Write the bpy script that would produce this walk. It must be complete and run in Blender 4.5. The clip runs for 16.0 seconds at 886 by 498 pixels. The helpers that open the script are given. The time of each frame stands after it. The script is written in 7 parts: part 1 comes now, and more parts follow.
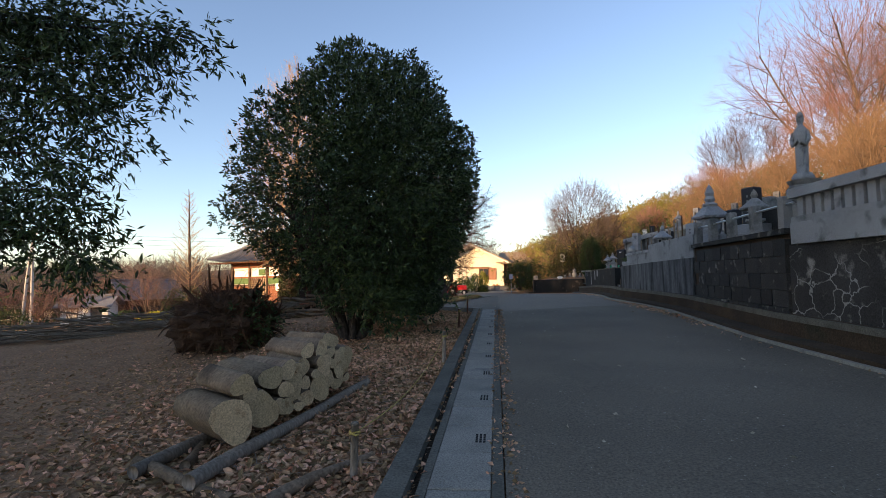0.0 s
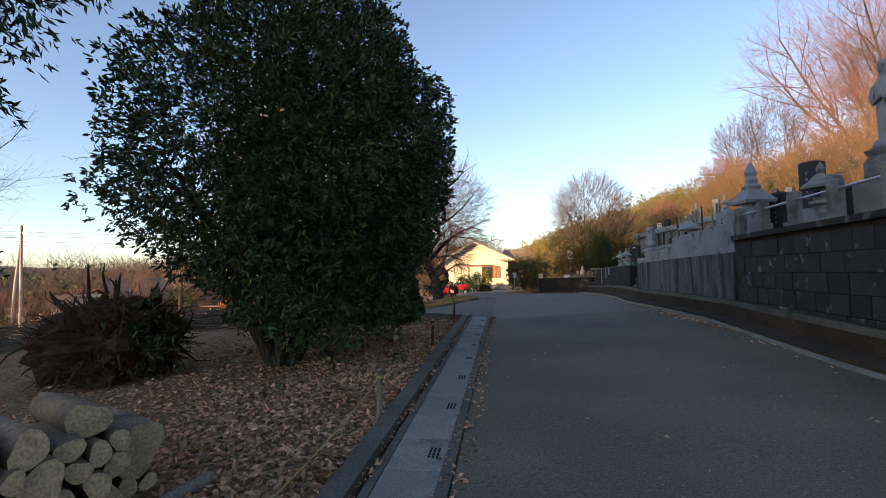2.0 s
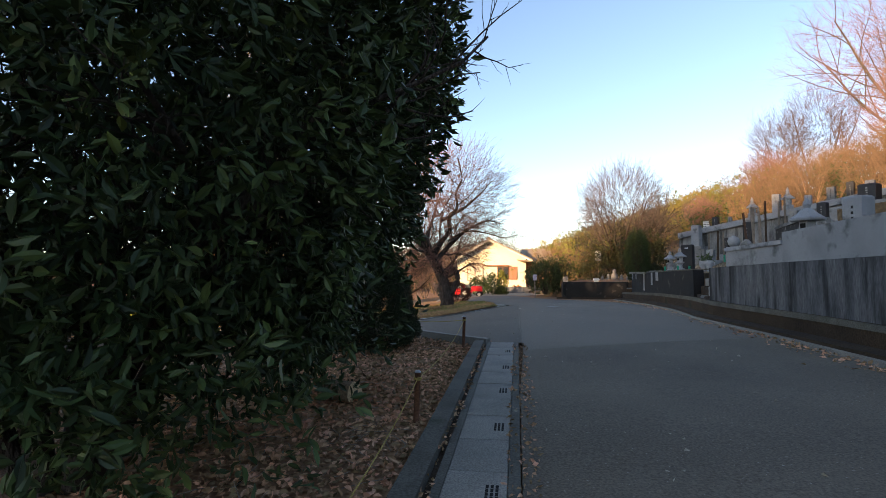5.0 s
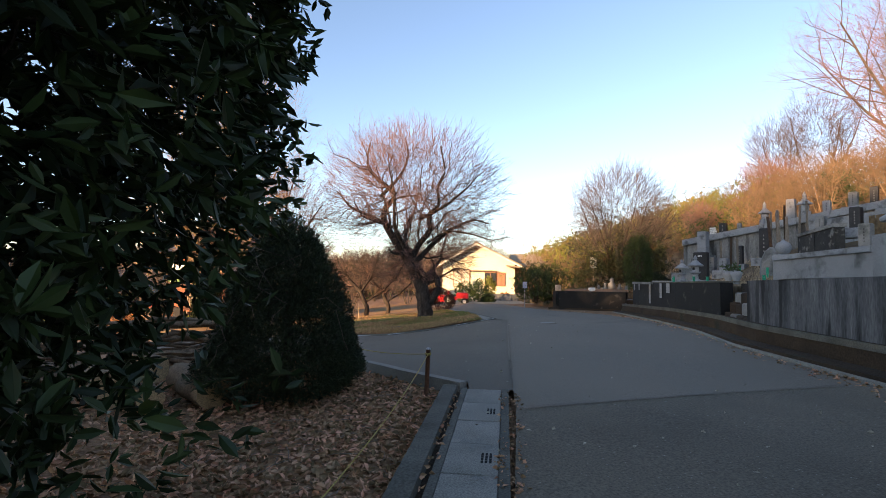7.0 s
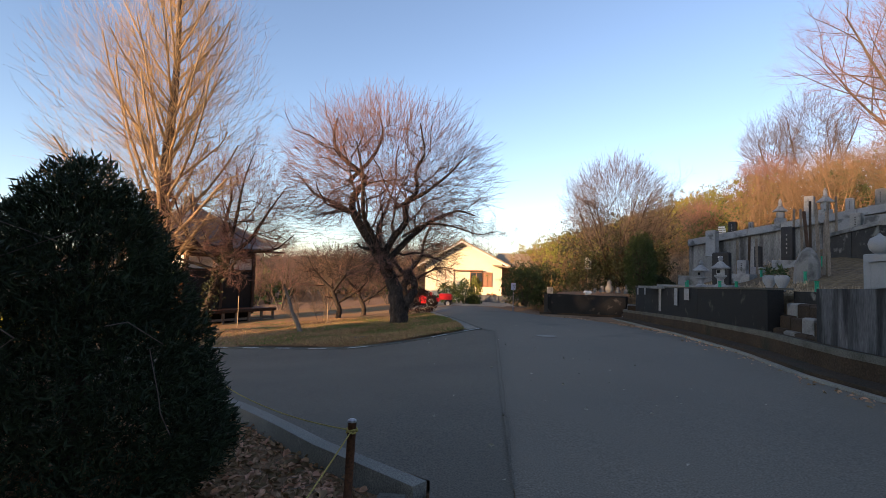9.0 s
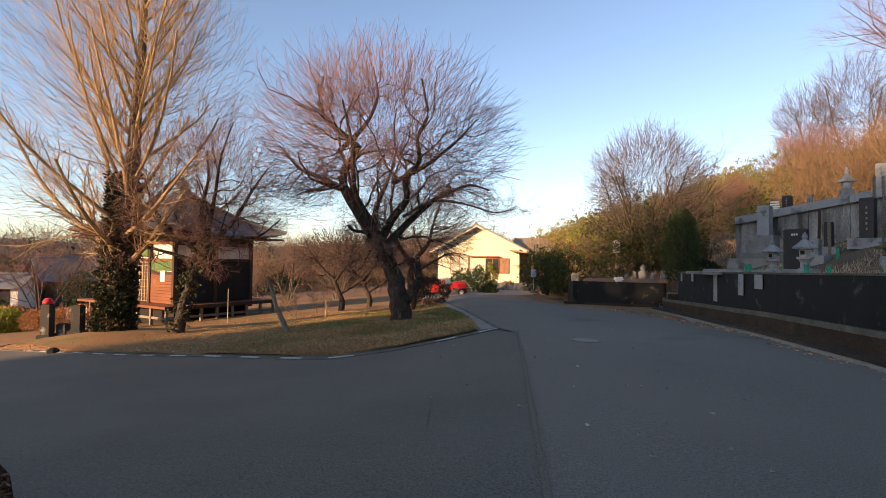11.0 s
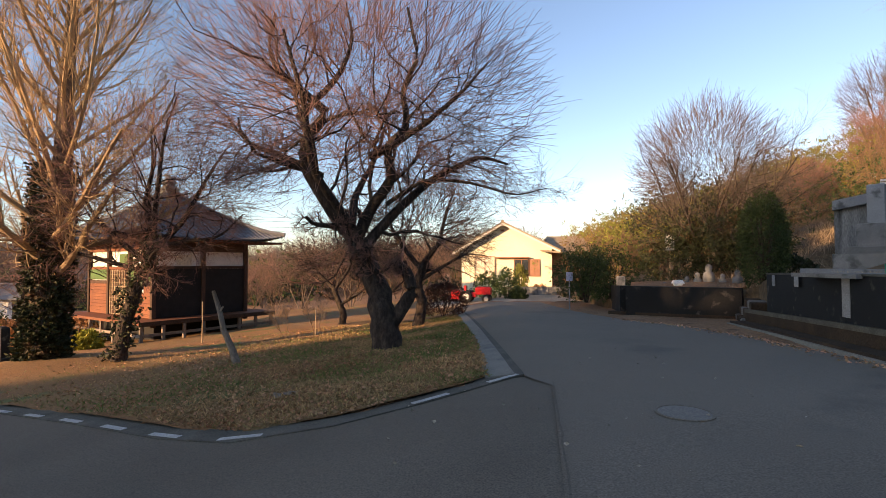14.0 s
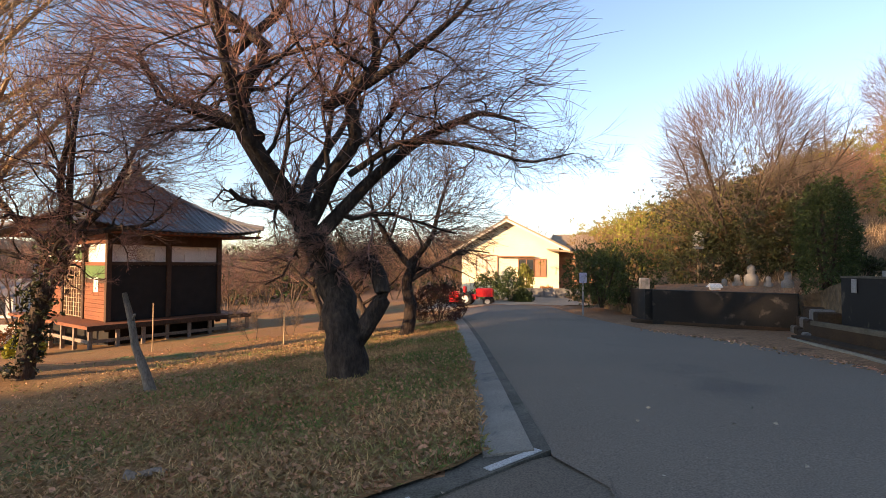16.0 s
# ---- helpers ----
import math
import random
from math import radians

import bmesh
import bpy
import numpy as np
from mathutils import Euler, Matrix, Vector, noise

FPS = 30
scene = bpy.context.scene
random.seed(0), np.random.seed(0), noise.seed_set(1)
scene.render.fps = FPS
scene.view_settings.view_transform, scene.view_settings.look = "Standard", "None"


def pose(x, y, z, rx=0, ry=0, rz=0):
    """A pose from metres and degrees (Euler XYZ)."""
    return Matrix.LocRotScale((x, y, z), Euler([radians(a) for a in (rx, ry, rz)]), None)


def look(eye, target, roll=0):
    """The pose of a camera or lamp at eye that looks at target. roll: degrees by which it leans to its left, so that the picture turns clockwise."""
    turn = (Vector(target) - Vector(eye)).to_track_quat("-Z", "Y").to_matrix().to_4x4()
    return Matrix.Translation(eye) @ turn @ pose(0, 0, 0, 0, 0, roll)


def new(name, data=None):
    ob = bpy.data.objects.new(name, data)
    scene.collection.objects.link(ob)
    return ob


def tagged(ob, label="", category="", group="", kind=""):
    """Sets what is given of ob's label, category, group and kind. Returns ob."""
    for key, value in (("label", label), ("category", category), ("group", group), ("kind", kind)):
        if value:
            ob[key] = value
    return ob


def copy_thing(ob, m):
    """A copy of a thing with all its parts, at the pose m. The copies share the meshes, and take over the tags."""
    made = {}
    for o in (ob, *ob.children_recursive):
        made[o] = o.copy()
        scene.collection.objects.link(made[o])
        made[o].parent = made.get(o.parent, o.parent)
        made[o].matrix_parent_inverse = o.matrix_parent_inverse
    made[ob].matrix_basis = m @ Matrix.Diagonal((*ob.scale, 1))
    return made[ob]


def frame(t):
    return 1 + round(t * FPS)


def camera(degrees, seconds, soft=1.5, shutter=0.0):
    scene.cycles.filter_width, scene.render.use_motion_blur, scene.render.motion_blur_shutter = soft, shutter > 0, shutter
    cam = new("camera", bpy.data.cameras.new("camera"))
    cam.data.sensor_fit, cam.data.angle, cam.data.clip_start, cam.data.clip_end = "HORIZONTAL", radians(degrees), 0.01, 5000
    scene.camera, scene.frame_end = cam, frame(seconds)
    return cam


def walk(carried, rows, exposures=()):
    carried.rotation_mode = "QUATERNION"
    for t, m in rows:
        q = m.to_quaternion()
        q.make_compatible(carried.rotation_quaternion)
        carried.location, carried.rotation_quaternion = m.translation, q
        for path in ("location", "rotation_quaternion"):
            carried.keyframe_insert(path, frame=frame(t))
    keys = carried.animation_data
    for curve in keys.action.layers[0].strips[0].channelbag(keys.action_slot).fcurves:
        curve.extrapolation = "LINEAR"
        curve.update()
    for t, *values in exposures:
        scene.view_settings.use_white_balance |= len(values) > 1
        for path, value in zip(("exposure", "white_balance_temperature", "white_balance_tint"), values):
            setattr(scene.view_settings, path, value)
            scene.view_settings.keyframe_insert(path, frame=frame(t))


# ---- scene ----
cam = camera(83.1, 16.0, soft=0.8)
METRES, EYE, TILT, LEAN, TURN = 22.5, 1.35, 3.0, 1.3, 0.0
ROWS = [
    (0.0, 0.0, 0.0, 0.0, 0.0, 0.0, -0.0),
    (0.5, 0.0098, 0.0291, -0.0004, -0.11, 0.18, 0.11),
    (1.0, 0.0195, 0.0586, -0.001, -0.16, 0.21, 0.12),
    (1.5, 0.0255, 0.0896, -0.0031, 0.28, 0.14, 0.27),
    (2.0, 0.0299, 0.1213, -0.0038, 0.81, -0.24, 0.31),
    (2.5, 0.0311, 0.1526, -0.0056, 1.18, -0.25, 0.37),
    (3.0, 0.0333, 0.1842, -0.0063, 1.69, -0.32, 0.07),
    (3.5, 0.0324, 0.2156, -0.0076, 2.53, -0.29, -0.38),
    (4.0, 0.0326, 0.2473, -0.0091, 2.61, -0.35, -0.67),
    (6.5, 0.041, 0.4067, -0.0133, 1.67, -0.03, -1.57),
    (7.0, 0.0454, 0.439, -0.0141, 1.12, 0.18, -2.06),
    (7.5, 0.0469, 0.4715, -0.0147, 0.67, 0.19, -2.48),
    (8.0, 0.0508, 0.5037, -0.0161, 0.46, 0.18, -2.58),
    (8.5, 0.0519, 0.5354, -0.0174, 0.28, 0.14, -2.68),
    (9.0, 0.0554, 0.5663, -0.0188, -0.44, 0.14, -2.99),
    (11.5, 0.0686, 0.7172, -0.025, 2.19, -1.65, -1.62),
    (12.0, 0.0739, 0.747, -0.026, 3.22, -1.62, -1.3),
    (12.5, 0.0766, 0.7766, -0.0268, 4.11, -1.33, -1.26),
    (13.0, 0.0832, 0.806, -0.0271, 4.36, -1.16, -1.03),
    (13.5, 0.0849, 0.8362, -0.0291, 4.76, -1.26, -0.89),
    (14.0, 0.0872, 0.867, -0.0307, 4.83, -1.29, -0.85),
    (14.5, 0.0855, 0.898, -0.0334, 5.04, -1.34, -0.9),
    (15.0, 0.0873, 0.9297, -0.0352, 5.14, -1.37, -1.06),
    (15.5, 0.0856, 0.9606, -0.0375, 5.22, -1.4, -1.24),
    (16.0, 0.0885, 0.9913, -0.0396, 5.12, -1.33, -1.36),
]
TO_SUN = Vector((-0.75, -0.66, 0.0)).normalized() * math.cos(radians(12)) + Vector((0, 0, math.sin(radians(12))))
walk(cam, [(t, pose(0, 0, EYE, TILT, LEAN, TURN) @ pose(METRES * x, METRES * y, METRES * z, 90 + pitch, roll, yaw)) for t, x, y, z, yaw, pitch, roll in ROWS],
     exposures=[(0.0, 1.12, 7450, 19), (2.0, 1.15, 7450, 19), (4.0, 1.42, 7500, 18), (8.0, 1.48, 7600, 19), (9.2, 1.1, 7400, 20), (12.0, 1.1, 7700, 20), (14.0, 1.15, 7700, 20), (16.0, 1.46, 7700, 20)])

# world and sun
world = bpy.data.worlds.new("sky")
scene.world = world
world.use_nodes = True
wn = world.node_tree
sky = wn.nodes.new("ShaderNodeTexSky")
sky.sky_type = "NISHITA"
sky.sun_disc = False
sky.sun_elevation = radians(12)
sky.sun_rotation = math.atan2(TO_SUN.x, TO_SUN.y)
sky.air_density, sky.dust_density, sky.ozone_density = 0.9, 0.3, 2.4
wn.nodes["Background"].inputs["Strength"].default_value = 0.15
wn.links.new(sky.outputs[0], wn.nodes["Background"].inputs["Color"])
sun_lamp = bpy.data.lights.new("sun", "SUN")
sun_lamp.energy, sun_lamp.angle, sun_lamp.color = 5.0, radians(0.6), (1.0, 0.71, 0.43)
new("sun", sun_lamp).matrix_world = look(TO_SUN * 200, (0, 0, 0))

# ---- materials ----
def mat(name, c1, c2, scale=2.0, fine=40.0, rough=0.85, bump=0.3, depth=0.01, metal=0.0, spread=0.5, c3=None, c3_scale=0.6, c3_at=0.6, island=0.0, piece=0.0, stretch=(1, 1, 1), sheen=0.22):
    """Two colours in broad patches, fine grain on top, an optional third colour in stains, and relief from the grain."""
    m = bpy.data.materials.new(name)
    m.use_nodes = True
    n, link = m.node_tree.nodes, m.node_tree.links.new
    bsdf = n["Principled BSDF"]
    co = n.new("ShaderNodeTexCoord")
    mp = n.new("ShaderNodeMapping")
    mp.inputs["Scale"].default_value = stretch
    link(co.outputs["Object"], mp.inputs["Vector"])
    if piece:
        info, shift = n.new("ShaderNodeObjectInfo"), n.new("ShaderNodeVectorMath")
        shift.operation = "MULTIPLY"
        link(info.outputs["Random"], shift.inputs[0])
        shift.inputs[1].default_value = (31.0, 57.0, 83.0)
        link(shift.outputs[0], mp.inputs["Location"])

    def grain(s, detail):
        t = n.new("ShaderNodeTexNoise")
        t.inputs["Scale"].default_value, t.inputs["Detail"].default_value = s, detail
        link(mp.outputs[0], t.inputs["Vector"])
        return t.outputs["Fac"]

    def ramp(src, lo, hi):
        r = n.new("ShaderNodeMapRange")
        r.inputs["From Min"].default_value, r.inputs["From Max"].default_value = lo, hi
        link(src, r.inputs["Value"])
        return r.outputs[0]

    def mix(fac, a, b, mode="MIX"):
        x = n.new("ShaderNodeMix")
        x.data_type, x.blend_type = "RGBA", mode
        for s, v in ((x.inputs[0], fac), (x.inputs[6], a), (x.inputs[7], b)):
            if hasattr(v, "is_linked"):
                link(v, s)
            else:
                s.default_value = v if isinstance(v, float) else (*v, 1)
        return x.outputs[2]

    big, small = grain(scale, 5), grain(fine, 4)
    col = mix(ramp(big, 0.5 - spread / 2, 0.5 + spread / 2), c1, c2)
    if c3:
        col = mix(ramp(grain(c3_scale, 6), c3_at, c3_at + 0.12), col, c3)
    shade = n.new("ShaderNodeMapRange")
    shade.inputs["From Min"].default_value, shade.inputs["From Max"].default_value = 0.25, 0.75
    shade.inputs["To Min"].default_value, shade.inputs["To Max"].default_value = 0.55, 1.42
    link(small, shade.inputs["Value"])
    grey = n.new("ShaderNodeCombineColor")
    for i in range(3):
        link(shade.outputs[0], grey.inputs[i])
    col = mix(1.0, col, grey.outputs[0], "MULTIPLY")
    for amount, node, out in ((island, "ShaderNodeNewGeometry", "Random Per Island"), (piece, "ShaderNodeObjectInfo", "Random")):
        if amount:
            g = n.new(node)
            hv = n.new("ShaderNodeHueSaturation")
            val = n.new("ShaderNodeMapRange")
            val.inputs["To Min"].default_value, val.inputs["To Max"].default_value = 1 - amount, 1 + amount
            link(g.outputs[out], val.inputs["Value"])
            link(val.outputs[0], hv.inputs["Value"])
            hue = n.new("ShaderNodeMapRange")
            hue.inputs["To Min"].default_value, hue.inputs["To Max"].default_value = 0.5 + 0.03 * amount, 0.5 - 0.03 * amount
            link(g.outputs[out], hue.inputs["Value"])
            link(hue.outputs[0], hv.inputs["Hue"])
            link(col, hv.inputs["Color"])
            col = hv.outputs[0]
    link(col, bsdf.inputs["Base Color"])
    rr = n.new("ShaderNodeMapRange")
    rr.inputs["To Min"].default_value, rr.inputs["To Max"].default_value = max(rough - 0.12, 0.02), min(rough + 0.12, 1)
    link(big, rr.inputs["Value"])
    link(rr.outputs[0], bsdf.inputs["Roughness"])
    bsdf.inputs["Metallic"].default_value = metal
    bsdf.inputs["Specular IOR Level"].default_value = sheen
    if bump:
        b = n.new("ShaderNodeBump")
        b.inputs["Strength"].default_value, b.inputs["Distance"].default_value = bump, depth
        link(small, b.inputs["Height"])
        link(b.outputs[0], bsdf.inputs["Normal"])
    return m


asphalt = mat("asphalt", (0.115, 0.094, 0.068), (0.188, 0.154, 0.113), 0.45, 55, 0.9, 1.0, 0.012, spread=0.42, c3=(0.36, 0.33, 0.28), c3_scale=42, c3_at=0.645)
asphalt_pale = mat("asphalt_pale", (0.158, 0.13, 0.098), (0.215, 0.178, 0.136), 0.35, 75, 0.86, 0.7, 0.006, spread=0.6, c3=(0.125, 0.108, 0.087), c3_scale=0.5, c3_at=0.6)
asphalt_new = mat("asphalt_side", (0.12, 0.1, 0.076), (0.172, 0.144, 0.11), 0.6, 70, 0.84, 0.7, 0.005)
soil = mat("soil", (0.22, 0.115, 0.06), (0.35, 0.2, 0.11), 0.8, 16, 0.95, 1.0, 0.07, c3=(0.11, 0.06, 0.035), c3_scale=0.8)
turf = mat("dry_turf", (0.3, 0.14, 0.06), (0.26, 0.16, 0.068), 0.35, 30, 0.95, 0.8, 0.03, c3=(0.13, 0.15, 0.05), c3_scale=0.5, c3_at=0.58)
concrete = mat("concrete", (0.2, 0.185, 0.155), (0.285, 0.262, 0.222), 2.5, 90, 0.9, 0.35, 0.004, c3=(0.13, 0.13, 0.125), c3_scale=2.2, piece=0.08)
kerb_mat = mat("mossy_concrete", (0.07, 0.066, 0.052), (0.15, 0.138, 0.112), 3, 60, 0.95, 0.5, 0.006, c3=(0.06, 0.065, 0.045), c3_scale=1.5)
white_line = mat("road_paint", (0.4, 0.4, 0.39), (0.52, 0.52, 0.5), 6, 80, 0.8, 0.3, 0.003, c3=(0.2, 0.2, 0.2), c3_scale=9, c3_at=0.6)
dark_stone = mat("lichened_dark_stone", (0.018, 0.017, 0.016), (0.05, 0.047, 0.042), 1.3, 45, 0.85, 0.5, 0.01, c3=(0.19, 0.18, 0.155), c3_scale=3.2, c3_at=0.585, piece=0.25)
wet_concrete = mat("streaked_concrete", (0.045, 0.046, 0.048), (0.15, 0.15, 0.148), 4.5, 70, 0.9, 0.4, 0.006, spread=0.4, c3=(0.028, 0.028, 0.028), c3_scale=3.5, c3_at=0.5, stretch=(1, 1, 0.12))
black_slab = mat("black_slab", (0.008, 0.008, 0.008), (0.02, 0.019, 0.018), 1.5, 60, 0.75, 0.3, 0.005, c3=(0.075, 0.066, 0.055), c3_scale=3.5, c3_at=0.6)
mortar_patch = mat("mortar_patch", (0.24, 0.24, 0.235), (0.33, 0.33, 0.32), 4, 60, 0.95, 0.5, 0.006)
rusty_base = mat("mossy_footing", (0.03, 0.02, 0.013), (0.075, 0.048, 0.028), 1.5, 35, 0.95, 0.7, 0.015, c3=(0.028, 0.03, 0.018), c3_scale=1.2)
granite = mat("grey_granite", (0.2, 0.2, 0.2), (0.31, 0.31, 0.305), 1.5, 160, 0.7, 0.15, 0.002, c3=(0.1, 0.1, 0.097), c3_scale=2.6, c3_at=0.56, piece=0.1)
granite_old = mat("weathered_granite", (0.15, 0.145, 0.135), (0.25, 0.24, 0.22), 2.2, 90, 0.9, 0.4, 0.005, c3=(0.10, 0.10, 0.09), c3_scale=2.5, c3_at=0.54, piece=0.15)
granite_dark = mat("polished_dark_granite", (0.018, 0.018, 0.02), (0.03, 0.03, 0.032), 4, 120, 0.45, 0.05, 0.001)
granite_streak = mat("streaked_granite", (0.13, 0.125, 0.115), (0.29, 0.28, 0.255), 3.0, 60, 0.9, 0.4, 0.005, spread=0.35, c3=(0.06, 0.056, 0.05), c3_scale=2.2, c3_at=0.52, stretch=(1, 1, 0.16))
pale_writing = mat("cut_lettering", (0.5, 0.5, 0.48), (0.6, 0.6, 0.58), 6, 60, 0.8, 0.1)
bark = mat("bark", (0.06, 0.044, 0.033), (0.15, 0.11, 0.082), 7, 24, 0.95, 1.0, 0.05, stretch=(1, 1, 0.35))
bark_dark = mat("plum_bark", (0.02, 0.015, 0.012), (0.085, 0.062, 0.048), 9, 20, 0.95, 1.0, 0.06, c3=(0.11, 0.105, 0.09), c3_scale=2.4, c3_at=0.66, stretch=(1, 1, 0.5))
twig_red = mat("plum_twig", (0.16, 0.09, 0.075), (0.26, 0.145, 0.11), 2, 30, 0.8, 0.0, island=0.25)
twig_gold = mat("ginkgo_twig", (0.33, 0.22, 0.12), (0.42, 0.29, 0.16), 1, 30, 0.85, 0.0, island=0.2)
twig_grey = mat("grey_twig", (0.085, 0.066, 0.058), (0.15, 0.115, 0.095), 1, 30, 0.85, 0.0, island=0.2)
twig_brush = mat("hillside_twig", (0.12, 0.078, 0.047), (0.22, 0.142, 0.082), 0.15, 5, 0.9, 0.0, island=0.25)
leaf_dark = mat("evergreen_leaf", (0.02, 0.038, 0.012), (0.045, 0.072, 0.02), 0.9, 8, 0.5, 0.0, island=0.6, sheen=0.3, c3=(0.075, 0.10, 0.025), c3_scale=1.1, c3_at=0.60)
leaf_yew = mat("yew_needle", (0.022, 0.036, 0.017), (0.042, 0.056, 0.025), 1.5, 9, 0.6, 0.0, island=0.4, c3=(0.09, 0.06, 0.03), c3_scale=2, c3_at=0.68)
leaf_ivy = mat("ivy_leaf", (0.024, 0.034, 0.014), (0.05, 0.052, 0.02), 1.5, 9, 0.5, 0.0, island=0.4, c3=(0.09, 0.05, 0.026), c3_scale=1.5, c3_at=0.55)
leaf_bamboo = mat("bamboo_leaf", (0.11, 0.13, 0.025), (0.2, 0.19, 0.04), 0.15, 4, 0.7, 0.0, island=0.35, c3=(0.24, 0.15, 0.04), c3_scale=0.2, c3_at=0.52)
leaf_hedge = mat("hedge_leaf", (0.028, 0.05, 0.015), (0.062, 0.085, 0.026), 0.8, 8, 0.6, 0.0, island=0.4)
leaf_rust = mat("rust_leaf", (0.30, 0.13, 0.05), (0.36, 0.19, 0.08), 0.8, 8, 0.8, 0.0, island=0.35)
leaf_yellow = mat("yellow_leaf", (0.34, 0.30, 0.03), (0.26, 0.27, 0.05), 1.0, 8, 0.7, 0.0, island=0.3)
litter = mat("fallen_leaf", (0.31, 0.155, 0.08), (0.54, 0.34, 0.20), 0.7, 20, 0.9, 0.0, island=0.65)
lawn_leaf = mat("lawn_leaf", (0.3, 0.145, 0.068), (0.46, 0.28, 0.15), 0.7, 20, 0.9, 0.0, island=0.5)
grass_dry = mat("dry_grass", (0.42, 0.265, 0.12), (0.4, 0.28, 0.125), 0.4, 20, 0.9, 0.0, island=0.4, c3=(0.145, 0.18, 0.05), c3_scale=0.45, c3_at=0.44)
weed_dry = mat("dry_weed", (0.36, 0.26, 0.16), (0.42, 0.31, 0.2), 0.6, 20, 0.9, 0.0, island=0.3)
log_bark = mat("log_bark", (0.13, 0.088, 0.058), (0.25, 0.175, 0.115), 4, 45, 0.95, 0.8, 0.01, c3=(0.08, 0.052, 0.034), c3_scale=3, piece=0.2)
log_face = mat("sawn_log_face", (0.46, 0.31, 0.17), (0.56, 0.4, 0.235), 3, 70, 0.85, 0.3, 0.004, c3=(0.34, 0.2, 0.1), c3_scale=7, c3_at=0.58, piece=0.15)
grey_wood = mat("weathered_wood", (0.16, 0.125, 0.095), (0.25, 0.2, 0.155), 4, 50, 0.9, 0.6, 0.008, stretch=(1, 1, 0.3), piece=0.15)
dark_wood = mat("dark_timber", (0.045, 0.027, 0.018), (0.085, 0.048, 0.03), 3, 50, 0.8, 0.4, 0.005, stretch=(1, 1, 0.3), piece=0.15)
black_wood = mat("black_board", (0.012, 0.011, 0.010), (0.024, 0.021, 0.018), 3, 50, 0.75, 0.3, 0.004)
red_wood = mat("red_timber", (0.15, 0.055, 0.03), (0.23, 0.09, 0.045), 3, 50, 0.8, 0.3, 0.004, stretch=(1, 0.3, 1))
green_wood = mat("green_paint", (0.06, 0.12, 0.04), (0.1, 0.16, 0.06), 3, 40, 0.8, 0.3, 0.004)
plaster = mat("white_plaster", (0.66, 0.63, 0.57), (0.76, 0.73, 0.68), 1.5, 60, 0.9, 0.15, 0.002, c3=(0.5, 0.47, 0.42), c3_scale=1.6, c3_at=0.62)
cream = mat("cream_render", (0.78, 0.70, 0.48), (0.84, 0.76, 0.56), 0.8, 60, 0.9, 0.2, 0.002)
roof_tile = mat("grey_roof_tile", (0.12, 0.125, 0.135), (0.19, 0.195, 0.205), 2, 40, 0.55, 0.2, 0.004, island=0.18)
roof_tan = mat("tan_roof_tile", (0.28, 0.21, 0.14), (0.36, 0.28, 0.19), 2, 40, 0.8, 0.2, 0.004)
rust = mat("rusty_iron", (0.10, 0.04, 0.022), (0.17, 0.075, 0.04), 8, 60, 0.9, 0.5, 0.003)
yellow_rope = mat("yellow_rope", (0.36, 0.26, 0.07), (0.46, 0.34, 0.11), 10, 90, 0.9, 0.3, 0.002)
steel = mat("galvanised_steel", (0.42, 0.42, 0.42), (0.55, 0.55, 0.55), 3, 60, 0.45, 0.1, 0.001, metal=0.8)
pole_mat = mat("pole_concrete", (0.36, 0.34, 0.31), (0.44, 0.42, 0.38), 2, 60, 0.9, 0.2, 0.003)
red_paint = mat("red_enamel", (0.50, 0.02, 0.025), (0.60, 0.035, 0.04), 2, 30, 0.3, 0.05)
black_rubber = mat("black_rubber", (0.015, 0.015, 0.015), (0.03, 0.03, 0.03), 3, 50, 0.8, 0.2)
green_plastic = mat("green_plastic", (0.0, 0.22, 0.12), (0.01, 0.28, 0.16), 3, 50, 0.45, 0.05)
glass_dark = mat("dark_window_glass", (0.03, 0.035, 0.04), (0.05, 0.055, 0.06), 1, 10, 0.08, 0.0)
curtain_pane = mat("curtained_glass", (0.62, 0.55, 0.42), (0.70, 0.63, 0.5), 1, 10, 0.2, 0.0)
brown_panel = mat("brown_shutter", (0.30, 0.15, 0.09), (0.36, 0.19, 0.12), 2, 40, 0.7, 0.1)
root_mat = mat("root_and_earth", (0.05, 0.027, 0.016), (0.105, 0.055, 0.032), 3, 40, 0.95, 1.0, 0.03)
slot_black = mat("slot_black", (0.008, 0.008, 0.008), (0.012, 0.012, 0.012), 3, 40, 0.9, 0.0)
wood_far = mat("woodland_floor", (0.12, 0.075, 0.042), (0.18, 0.12, 0.06), 0.3, 6, 0.95, 0.5, 0.3)


